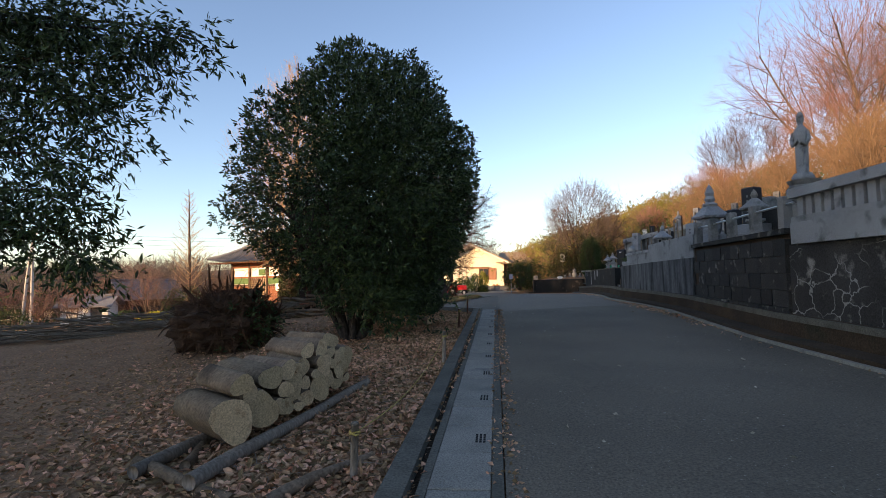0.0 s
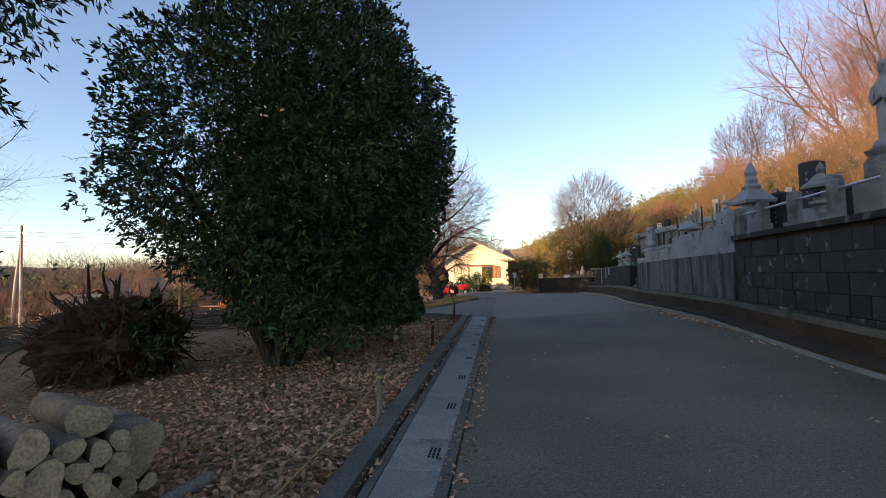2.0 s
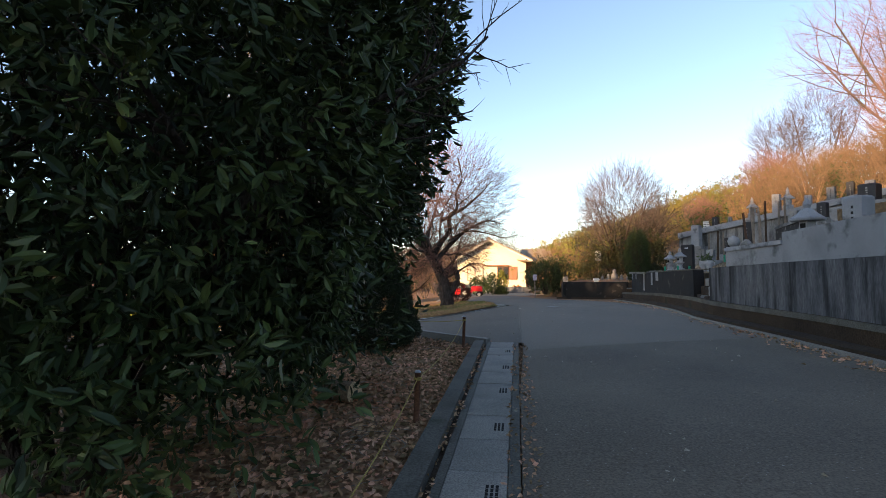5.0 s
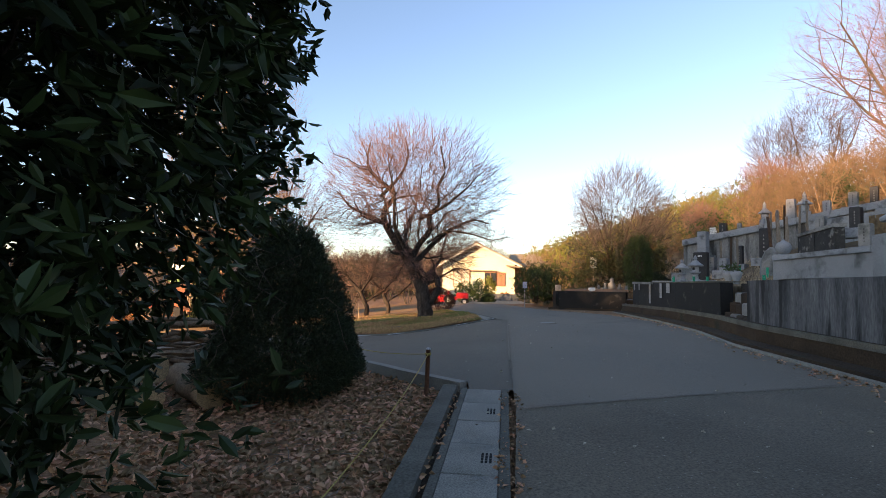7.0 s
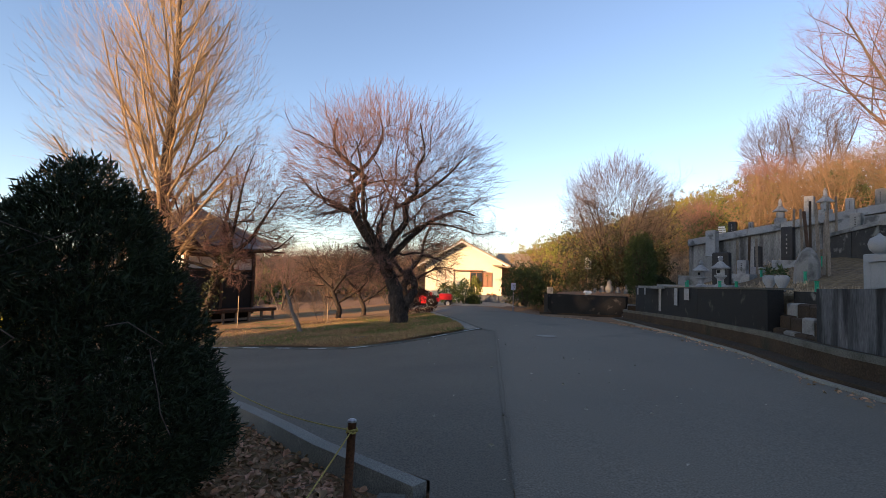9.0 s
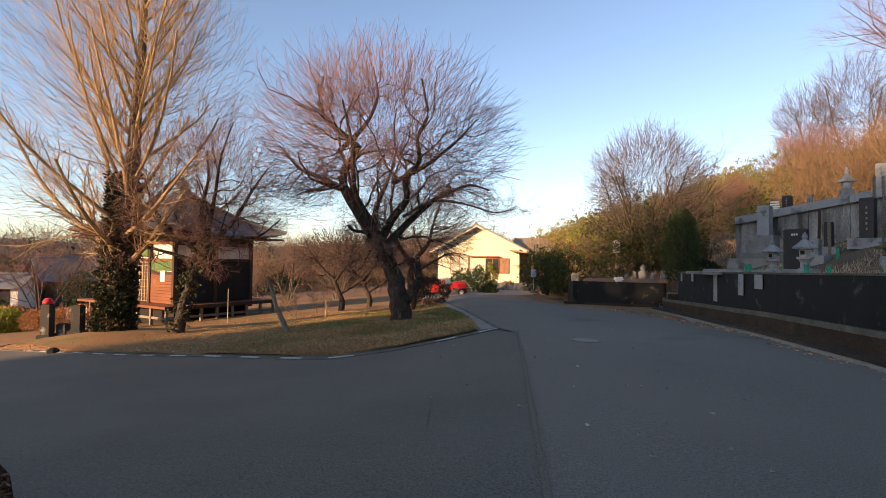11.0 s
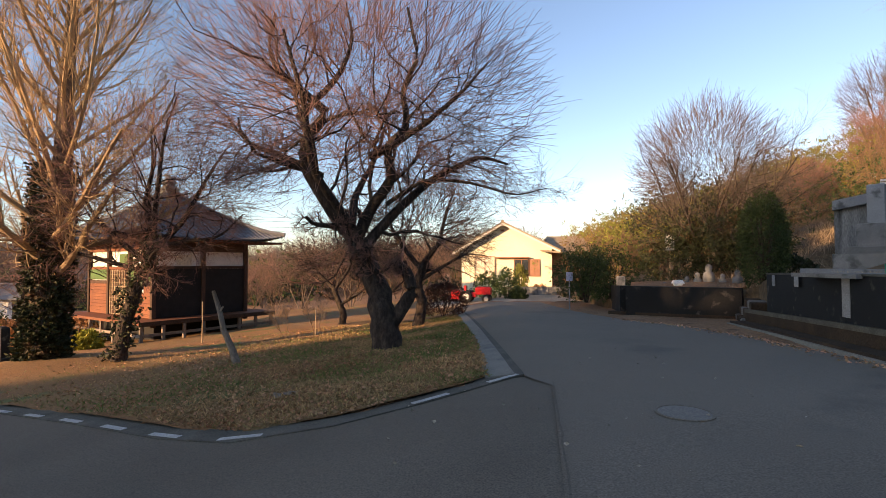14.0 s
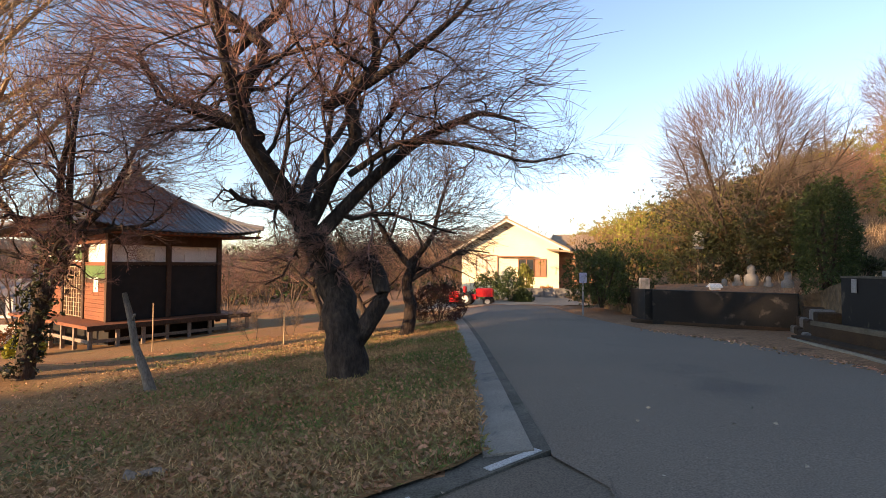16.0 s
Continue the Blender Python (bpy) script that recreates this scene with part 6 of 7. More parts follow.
part("trunk", Geo().tube([(0.03, 0, -0.1), (-0.1, 0.03, 0.25), (-0.36, 0.1, 0.72), (-0.52, 0.2, 1.15), (-0.71, 0.29, 1.55)], [0.1, 0.075, 0.06, 0.055, 0.04], 9), grey_wood, t, smooth=True)
part("stub", Geo().tube([(-0.5, 0.19, 1.1), (-0.38, 0.1, 1.22)], [0.03, 0.02], 6), grey_wood, t)
for x, y, h in ((-8.3, 37.0, 1.5), (-3.9, 36.5, 1.0)):
    t = thing("garden_stake", (x, y, soil_z(x, y)), "thin pale bamboo stake standing in the lawn", "stake", "lawn stakes")
    part("cane", Geo().tube([(0, 0, -0.05), (0.01, 0, h * 0.5), (0.0, 0.01, h)], 0.018, 6), weed_dry, t)
for i, (x, y) in enumerate(((-5.92, 38.87), (-4.9, 39.6))):
    t = bare_tree("sapling", (x, y, soil_z(x, y)), 1.7, 140 + i, twig_grey, "small pruned bare sapling on the lawn", bark, 1.0, 2)


# ---- cemetery on the right ----
def bevel_box(w, d, h, z=0.0, b=0.012):
    return Geo().box((-w / 2, -d / 2, z), (w / 2, d / 2, z + h), None, b)


def gravestone(at, w, h, turn, material, label, steps=2, group="graves", letters=True):
    """Stepped plinth and an upright shaft with cut marks."""
    t = thing("gravestone", at, label, "gravestone", group, turn)
    z = -0.1
    for i in range(steps):
        k = w * (2.3 - 0.55 * i)
        hh = 0.24 + (0.1 if i == 0 else 0)
        part("plinth", bevel_box(k, k * 0.9, hh, z), granite_old if material is granite_old else granite, t)
        z += hh
    part("shaft", bevel_box(w, w * 0.85, h, z, w * 0.08), material, t)
    if letters:
        g = Geo()
        for i in range(5):
            g.box((-w * 0.05 - 0.02 * (i % 2) * w, -w * 0.425 - 0.003, z + h * (0.2 + 0.13 * i)), (w * 0.06, -w * 0.425 + 0.002, z + h * (0.26 + 0.13 * i)))
        tagged(part("inscription", g, granite_old if material is granite_dark else dark_stone, t), kind="stuff")
    return t


def stone_lantern(at, s, turn=0.0, material=None, label="small grey stone lantern with a curved cap"):
    material = material or granite
    t = thing("stone_lantern", at, label, "stone lantern", "stone lanterns", turn)
    part("base", Geo().lathe([(0.24 * s, -0.03), (0.24 * s, 0.08 * s), (0.19 * s, 0.13 * s), (0.12 * s, 0.16 * s)], sides=6), material, t)
    part("column", Geo().lathe([(0.11 * s, 0.16 * s), (0.10 * s, 0.3 * s), (0.13 * s, 0.36 * s), (0.19 * s, 0.40 * s), (0.19 * s, 0.45 * s)], sides=10), material, t)
    part("firebox", Geo().lathe([(0.13 * s, 0.45 * s), (0.14 * s, 0.5 * s), (0.14 * s, 0.64 * s), (0.12 * s, 0.66 * s)], sides=6), material, t)
    # flat black plate stands in for the shaded hollow of the firebox
    part("opening", Geo().box((-0.05 * s, -0.125 * s, 0.51 * s), (0.05 * s, -0.12 * s, 0.61 * s)), slot_black, t)
    part("cap", Geo().lathe([(0.29 * s, 0.66 * s), (0.30 * s, 0.70 * s), (0.19 * s, 0.78 * s), (0.09 * s, 0.88 * s), (0.06 * s, 0.9 * s)], sides=8), material, t)
    part("jewel", Geo().lathe([(0.05 * s, 0.9 * s), (0.075 * s, 0.97 * s), (0.05 * s, 1.04 * s), (0.005, 1.1 * s)], sides=8), material, t)
    return t


def stupa(at, h, turn=0.0, material=None):
    """A stepped stone tower: block, drum, wide cap and finial."""
    material = material or granite
    t = thing("stone_tower", at, "grey stone memorial tower with a wide cap and finial", "stone tower", "stone towers", turn)
    s = h / 2.0
    part("plinth", bevel_box(0.62 * s, 0.62 * s, 0.32 * s, -0.1), material, t)
    part("block", bevel_box(0.5 * s, 0.5 * s, 0.45 * s, 0.22 * s), material, t)
    part("drum", Geo().lathe([(0.2 * s, 0.67 * s), (0.25 * s, 0.8 * s), (0.25 * s, 0.98 * s), (0.2 * s, 1.1 * s)], sides=12), material, t)
    part("cap", Geo().lathe([(0.31 * s, 1.1 * s), (0.33 * s, 1.16 * s), (0.22 * s, 1.28 * s), (0.14 * s, 1.4 * s)], square=True), material, t)
    part("finial", Geo().lathe([(0.15 * s, 1.4 * s), (0.19 * s, 1.46 * s), (0.1 * s, 1.52 * s), (0.13 * s, 1.6 * s), (0.09 * s, 1.68 * s), (0.12 * s, 1.76 * s), (0.08 * s, 1.86 * s), (0.01, 2.0 * s)], sides=10), material, t)
    return t


def flower_vase(at, s=1.0, green=True):
    t = thing("flower_vase", at, "pale stone flower vase holding green sprigs", "vase", "grave vases")
    part("body", Geo().lathe([(0.06 * s, 0), (0.08 * s, 0.03 * s), (0.06 * s, 0.08 * s), (0.13 * s, 0.22 * s), (0.145 * s, 0.32 * s), (0.10 * s, 0.36 * s)], sides=12), granite, t, smooth=True)
    if green:
        r = np.random.default_rng(int(at[1] * 100))
        p = np.array([0, 0, 0.42 * s]) + r.normal(size=(40, 3)) * (0.06, 0.06, 0.05)
        part("sprig", leaves(Geo(), p, r.normal(size=p.shape) + (0, 0, 0.8), 0.12, 0.05, r), leaf_hedge, t)
    return t


def grave_board(at, h, lean, shade):
    t = thing("grave_board", at, "tall thin weathered wooden grave board", "grave board", "grave boards", lean * 40)
    part("plank", Geo().box((-0.045, -0.008, -0.05), (0.045, 0.008, h), Matrix.Rotation(lean, 4, "Y")), shade, t)
    return t


# granite balustrade on the dark wall
rail = thing("stone_balustrade", (0, 0, 0), "grey granite balustrade of square balusters on the wall", "balustrade")
y0, y1 = -4.0, 8.5
ta = math.degrees(math.atan2(float(along(WALL_LINE, y1)) - float(along(WALL_LINE, y0)), y1 - y0))


def on_wall(name, ya, yb, z0, z1, out, thick, material, parent, label=""):
    return part(name, wall_run(wall_point(ya, out), wall_point(yb, out), z0, z1, thick), material, parent, label)


on_wall("base_course", -4, 6.0, 1.742, 2.1, -0.02, 0.3, granite, rail)
on_wall("base_course", 6.0, 8.5, 1.742, 2.1, -0.02, 0.3, granite, rail)
on_wall("ledge", -4, 6.0, 2.102, 2.2, 0.0, 0.24, granite, rail)
on_wall("ledge", 6.0, 8.5, 2.102, 2.2, 0.0, 0.24, granite, rail)
on_wall("top_rail", -4, 6.0, 2.52, 2.68, -0.03, 0.28, granite, rail)
on_wall("top_rail", 6.0, 8.52, 2.52, 2.68, -0.03, 0.28, granite, rail)
bal = Geo().box((-0.065, -0.075, 0), (0.065, 0.075, 0.318)).mesh("baluster", granite)
for i in range(56):
    y = -3.9 + i * 0.222
    if y > 8.4:
        break
    b = part("baluster", bal, None, rail)
    b.matrix_world = pose(float(along(WALL_LINE, y)) + 0.12, y, 2.201, 0, 0, -5)

# blocks of the masonry wall
blocks = bpy.data.objects["wall_masonry"]
rng = np.random.default_rng(201)
shapes = [Geo().box((-0.05, -w / 2, -h / 2), (0.06, w / 2, h / 2)).mesh("stone_block", dark_stone) for w, h in ((0.50, 0.29), (0.42, 0.29), (0.58, 0.29))]
d = math.degrees(math.atan2(6.9 - 5.97, 13.75 - 8.6))
for row in range(5):
    y = 8.62
    while y < 13.6:
        k = int(rng.integers(0, 3))
        w = (0.50, 0.42, 0.58)[k]
        if y + w > 13.76:
            break
        b = part("stone_block", shapes[k], None, blocks)
        b.matrix_world = pose(float(along(WALL_LINE, y + w / 2)) + 0.0 + rng.uniform(-0.012, 0.012), y + w / 2, 0.50 + row * 0.3, rng.uniform(-0.6, 0.6), 0, -d)
        y += w + 0.012
setting("trim_masonry_cap", wall_run(wall_point(8.61, -0.06), wall_point(13.74, -0.06), 1.935, 2.03, 0.5), dark_stone, "dark stone coping", "coping")
pr = thing("post_rail", (0, 0, 0), "short granite posts joined by a steel pipe on the wall", "railing")
for y in (8.9, 10.1, 11.3, 12.5, 13.6):
    x = float(along(WALL_LINE, y)) + 0.12
    part("post", Geo().box((x - 0.08, y - 0.08, 2.031), (x + 0.08, y + 0.08, 2.62), None, 0.02), granite_old, pr)
part("pipe", Geo().tube([(float(along(WALL_LINE, y)) + 0.12, y, 2.47) for y in (8.6, 13.7)], 0.022, 8), steel, pr)

# granite enclosure on the grey wall
en = thing("stone_enclosure", (0, 0, 0), "smooth grey granite enclosure wall with coping", "enclosure")
on_wall("panel", 13.77, 17.2, (1.685, 1.622), (2.34, 2.22), 0.02, 0.2, granite, en)
on_wall("panel", 17.2, 19.6, (1.622, 1.575), (1.98, 1.93), 0.03, 0.2, granite, en)
on_wall("coping", 17.2, 19.6, (1.983, 1.933), (2.07, 2.02), -0.01, 0.28, granite, en)
ball = thing("corner_pillar", (7.5, 19.75, 1.56), "granite corner pillar with a ball finial", "pillar")
part("shaft", bevel_box(0.26, 0.26, 0.5, 0), granite, ball)
part("finial", Geo().lathe([(0.06, 0.5), (0.12, 0.56), (0.14, 0.64), (0.11, 0.72), (0.04, 0.76), (0.01, 0.8)], sides=12), granite, ball, smooth=True)

# steps of rough stone in the two recesses
rng = np.random.default_rng(202)
for k, (cx, cy, turn, zs) in enumerate(((7.85, 21.6, -12, (0.5, 0.75, 1.0, 1.25)), (9.95, 35.3, -20, (0.05, 0.3, 0.55)))):
    t = thing("stone_steps", (cx, cy, 0), "rough brown stone steps in a gap of the wall", "steps", "", turn)
    for i, z in enumerate(zs):
        for j in range(4):
            w = 0.42
            part("stone", Geo().box((-0.35 + i * 0.12, -0.84 + j * w + 0.01, z - 0.3), (0.4, -0.84 + (j + 1) * w - 0.01, z + rng.uniform(-0.03, 0.03)), None, 0.03), rusty_base if (i + j) % 3 else granite_old, t)
for y, z0, z1, w in ((29.4, 0.62, 1.38, 0.28), (27.6, 0.9, 1.41, 0.3), (26.6, 1.1, 1.42, 0.36), (33.2, 1.05, 1.33, 0.22), (31.6, 1.1, 1.35, 0.25)):
    t = setting("trim_patch_%d" % int(y * 10), wall_run(wall_point(y, -0.022), wall_point(y + w, -0.022), z0, z1, 0.011), mortar_patch, "rough grey mortar patch", "mortar")
for x, z0, w in ((8.6, 0.55, 0.6), (9.3, 0.45, 0.5), (7.7, 0.25, 0.3), (9.9, 0.55, 0.35)):
    q = lambda xx: (xx - 0.012, 38.57 - (xx - 7.26) * 0.6875 - 0.016)
    setting("trim_patch_%d" % int(x * 100), wall_run(q(x), q(x + w), z0, z0 + 0.12, 0.012), mortar_patch, "mortar mark", "mortar")

# upper terrace by the near wall
setting("wall_upper_terrace", wall_run((7.9, 4.0), (8.4, 13.4), 1.5, (3.0, 2.85), 0.3), dark_stone, "dark stained upper terrace wall", "wall")
statue = Geo()
prof = [(0.30, 0.0), (0.34, 0.08), (0.26, 0.18), (0.17, 0.2), (0.185, 0.35), (0.19, 0.7), (0.2, 0.95), (0.22, 1.1), (0.2, 1.25), (0.09, 1.36), (0.075, 1.4), (0.10, 1.46), (0.115, 1.54), (0.10, 1.64), (0.05, 1.71), (0.005, 1.73)]
statue.lathe(prof, (0, 0, 0), 14)
statue.tube([(-0.19, -0.05, 1.2), (-0.26, -0.08, 1.0), (-0.2, -0.2, 0.88), (0, -0.24, 0.98)], [0.07, 0.065, 0.06, 0.05], 8)
statue.tube([(0.19, -0.05, 1.2), (0.26, -0.08, 1.0), (0.2, -0.2, 0.86), (0.05, -0.24, 0.92)], [0.07, 0.065, 0.06, 0.05], 8)
statue.tube([(0.1, -0.1, 0.25), (0.14, -0.16, 0.5), (0.12, -0.18, 0.8)], [0.06, 0.05, 0.04], 6)
st = tagged(part("statue", statue, granite, None, "tall weathered standing stone statue on a round pedestal", True), "", "statue")
st.matrix_world = pose(8.45, 11.55, 3.36, 0, 0, -55) @ Matrix.Diagonal((0.68, 0.68, 0.95, 1))
ped = thing("statue_pedestal", (8.45, 11.55, 2.2), "stacked granite pedestal under a statue", "pedestal")
part("block", bevel_box(0.75, 0.75, 0.6, 0), granite_old, ped)
part("drum", Geo().lathe([(0.3, 0.6), (0.36, 0.7), (0.36, 0.95), (0.28, 1.05), (0.34, 1.16)], sides=14), granite_old, ped)
gravestone((8.2, 9.3, 2.05), 0.5, 0.75, -80, granite, "squat light granite gravestone on the upper terrace", 1)
stone_lantern((7.5, 11.9, 2.03), 1.1, -70, granite_old, "stone lantern with a wide mossy cap on the wall")
gravestone((8.0, 12.8, 2.0), 0.34, 0.95, -75, granite_dark, "polished dark gravestone on a granite plinth")
gravestone((8.9, 13.6, 1.8), 0.4, 1.0, -75, granite_old, "weathered granite gravestone behind the wall")
stupa((8.05, 14.9, 1.6), 2.3)
stone_lantern((7.6, 17.2, 1.75), 1.05, -70, granite)
gravestone((8.6, 14.7, 1.7), 0.36, 0.9, -80, granite_dark, "polished dark gravestone behind the granite wall")
gravestone((8.9, 17.6, 1.6), 0.4, 0.9, -75, granite, "light granite gravestone behind the granite wall")
# graves on the black wall
stone_lantern((9.15, 27.7, 1.43), 0.78, -60)
stone_lantern((8.95, 26.3, 1.45), 0.82, -60)
t = thing("headstone", (10.15, 28.35, 1.3), "polished black headstone with a small pale crest", "gravestone", "", -60)
part("slab", bevel_box(0.52, 0.16, 1.02, 0.25, 0.03), granite_dark, t)
part("plinth", bevel_box(0.85, 0.5, 0.25, 0), granite, t)
g = Geo()
for i in range(3):
    g.box((-0.075 + i * 0.055, -0.086, 1.1), (-0.035 + i * 0.055, -0.08, 1.15))
part("crest", g, pale_writing, t)
flower_vase((8.72, 23.95, 1.44), 1.0)
flower_vase((8.66, 23.45, 1.44), 1.0)
for x, y in ((8.7, 25.9), (9.05, 25.75), (9.7, 29.6), (9.9, 30.1), (9.3, 23.3), (10.4, 29.2), (10.6, 30.6)):
    t = thing("grave_vase", (x, y, hill_z(x, y) - 0.03), "slim green plastic grave vase", "vase", "green vases")
    part("tube", Geo().lathe([(0.045, 0), (0.04, 0.3), (0.05, 0.34)], sides=8), green_plastic, t)
setting("ground_grave_slab", Geo().box((8.55, 29.0, 1.36), (10.2, 30.9, 1.44), Matrix.Translation((0, 0, 0.0))), granite_old, "flat stone slab of a grave", "slab")
# tall square pillar before the terrace, with a low stepped plot of pale stone
t = thing("memorial_pillar", (13.95, 35.8, 2.05), "tall square weathered granite memorial pillar on a stepped base", "pillar", "", -50)
part("base", bevel_box(1.3, 1.3, 0.5, -0.4), granite_old, t)
part("plinth", bevel_box(0.85, 0.85, 0.7, 0.1), granite_old, t)
part("shaft", bevel_box(0.42, 0.42, 1.2, 0.8, 0.03), granite, t)
en2 = thing("stone_enclosure", (0, 0, 0), "low granite enclosure of a family grave", "enclosure")
part("panel", wall_run((10.9, 34.2), (11.7, 31.2), 1.0, 1.5, 0.25), granite, en2)
part("panel", wall_run((11.75, 34.5), (13.4, 33.6), 1.2, 1.9, 0.25), granite_old, en2)

# second tier: long granite wall with panels, running back from the road
TIER_A, TIER_B = Vector((13.7, 37.3)), Vector((21.2, 30.45))


def tier_at(s, off=0.0):
    """Plan point at s along the terrace wall, off metres behind its face."""
    q = TIER_A.lerp(TIER_B, s)
    d = (TIER_B - TIER_A).normalized()
    return (q.x - d.y * off, q.y + d.x * off)


def tier_z(s):
    return 3.70 + 1.72 * s


tier = thing("terrace_wall", (0, 0, 0), "long weathered granite terrace wall with pale coping", "wall")
for i in range(8):
    sa, sb = i / 8, (i + 1) / 8
    za, zb = tier_z(sa), tier_z(sb)
    part("panel", wall_run(tier_at(sb - 0.001), tier_at(sa + 0.001), 1.0, (zb - 0.32, za - 0.32), -0.25), granite_streak, tier)
    part("coping", wall_run(tier_at(sb - 0.0005, -0.05), tier_at(sa + 0.0005, -0.05), (zb - 0.315, za - 0.315), (zb, za), -0.4), granite, tier)
    part("pilaster", wall_run(tier_at(sa + 0.022, -0.035), tier_at(sa + 0.002, -0.035), 1.0, za - 0.317, -0.034), granite, tier)
g = Geo()
v = [(*tier_at(q, 0.3), tier_z(q) - 0.15) for q in np.linspace(0, 1, 9)] + [(*tier_at(q, 5.0), tier_z(q) + 0.1) for q in np.linspace(0, 1, 9)]
v += [(x, y, z - 3.0) for x, y, z in v]
g.add(v, [(i, i + 1, i + 10, i + 9) for i in range(8)] + [(i + 18, i + 27, i + 28, i + 19) for i in range(8)] + [(i, i + 18, i + 19, i + 1) for i in range(8)] + [(i + 9, i + 10, i + 28, i + 27) for i in range(8)] + [(0, 9, 27, 18), (8, 26, 35, 17)])
setting("ground_upper_terrace", g, wood_far, "earth of the upper terrace", "ground")


def on_tier(s, off):
    return (*tier_at(s, off), tier_z(s) - 0.12)


stupa(on_tier(0.36, 0.5), 1.35)
stupa(on_tier(0.52, 0.7), 1.45)
gravestone(on_tier(0.46, 1.2), 0.36, 1.05, -50, granite, "tall plain granite stele on the upper terrace", 1, letters=False)
for q, off, w, h, m, lab in ((0.16, 1.1, 0.32, 0.55, granite_dark, "small polished dark gravestone on the upper terrace"), (0.24, 0.9, 0.18, 0.35, granite_old, "small weathered gravestone behind the coping"), (0.6, 1.2, 0.3, 0.6, granite, "light granite gravestone with cut lettering on a plinth"), (0.7, 0.9, 0.34, 0.7, granite_old, "weathered gravestone with dark lichen on stepped plinth"),
                             (0.77, 1.6, 0.3, 0.85, granite_dark, "polished dark gravestone on a light plinth"), (0.85, 1.0, 0.36, 0.6, granite, "light granite gravestone with cut lettering on a plinth"), (0.93, 1.3, 0.34, 0.8, granite_old, "weathered gravestone with dark lichen on stepped plinth")):
    gravestone(on_tier(q, off), w, h, -50, m, lab, 1)
t = thing("notice_board", on_tier(0.13, 0.5), "small white slatted plate on a post by the coping", "sign", "", -40)
part("post", Geo().box((-0.02, -0.02, -0.1), (0.02, 0.02, 0.45)), steel, t)
for i in range(4):
    part("slat", Geo().box((-0.2, -0.035, 0.2 + i * 0.1), (0.16 - 0.02 * i, -0.021, 0.27 + i * 0.1)), plaster, t)
# family plots between the two walls
t = thing("plot_wall", (0, 0, 0), "dark stained stone kerb wall of a family plot", "wall")
for a, b, za, zb in (((14.75, 29.95), (14.3, 28.4), 3.3, 3.35), ((14.29, 28.36), (13.9, 26.9), 3.35, 3.4)):
    part("panel", wall_run(b, a, 1.4, (zb, za), 0.3), dark_stone, t)
    part("coping", wall_run((b[0] - 0.05, b[1]), (a[0] - 0.05, a[1]), (zb + 0.003, za + 0.003), (zb + 0.12, za + 0.12), 0.4), granite_old, t)
t = thing("plot_wall", (0, 0, 0), "pale rendered wall of the highest plot", "wall")
part("panel", wall_run((17.3, 26.6), (16.1, 31.2), 1.8, (4.25, 4.1), 0.3), granite, t)
setting("ground_plot", Geo().box((16.7, 24.0, 1.5), (23.0, 30.2, 4.05)), wood_far, "earth of the highest plot", "ground")
for x, y, z, w, h, turn, m, lab in ((17.6, 28.3, 4.05, 0.62, 0.75, -60, granite_dark, "pair of polished dark stelae on a pale altar"), (18.3, 27.3, 4.05, 0.5, 0.7, -60, granite, "squat light granite gravestone on the highest plot"), (18.4, 29.5, 4.05, 0.36, 0.5, -60, granite_old, "small weathered gravestone on the highest plot"), (19.6, 26.5, 4.05, 0.4, 0.8, -60, granite_old, "weathered gravestone on the highest plot"),
                                    (13.6, 31.9, 2.2, 0.22, 0.8, -55, granite_dark, "slim polished dark gravestone before the terrace"), (14.2, 31.1, 2.35, 0.36, 1.25, -55, granite_dark, "tall polished dark gravestone before the terrace"), (12.9, 32.9, 1.95, 0.3, 0.6, -55, granite_old, "weathered gravestone with dark lichen on stepped plinth"),
                                    (12.2, 30.6, 1.8, 0.3, 0.5, -55, granite, "light granite gravestone with cut lettering on a plinth"), (15.0, 29.0, 3.2, 0.3, 0.6, -60, granite_old, "weathered gravestone in the walled plot"), (15.2, 27.6, 3.2, 0.32, 0.75, -60, granite_dark, "polished dark gravestone in the walled plot"), (13.4, 25.0, 2.1, 0.3, 0.7, -65, granite_old, "weathered gravestone with dark lichen on stepped plinth"),
                                    (12.4, 22.4, 1.8, 0.32, 0.8, -65, granite, "light granite gravestone with cut lettering on a plinth"), (11.0, 16.0, 1.6, 0.3, 0.6, -75, granite_old, "weathered gravestone with dark lichen on stepped plinth"), (10.6, 18.0, 1.6, 0.34, 0.7, -75, granite, "light granite gravestone with cut lettering on a plinth"), (12.0, 14.6, 1.7, 0.34, 0.8, -75, granite_dark, "polished dark gravestone on a light plinth"), (10.4, 12.4, 1.75, 0.3, 0.6, -75, granite_old, "weathered gravestone with dark lichen on stepped plinth")):
    gravestone((x, y, z if x > 14.8 else hill_z(x, y)), w, h, turn, m, lab, 1)
t = tagged(part("standing_stone", Geo().lathe([(0.3, -0.3), (0.32, 0.2), (0.3, 0.5), (0.2, 0.8), (0.06, 0.95)], sides=7), granite_old, None, "rough standing stone overgrown with bare vine"), "", "stone")
t.matrix_world = pose(11.6, 26.7, hill_z(11.6, 26.7), 3, 2, 30)
rng = np.random.default_rng(203)
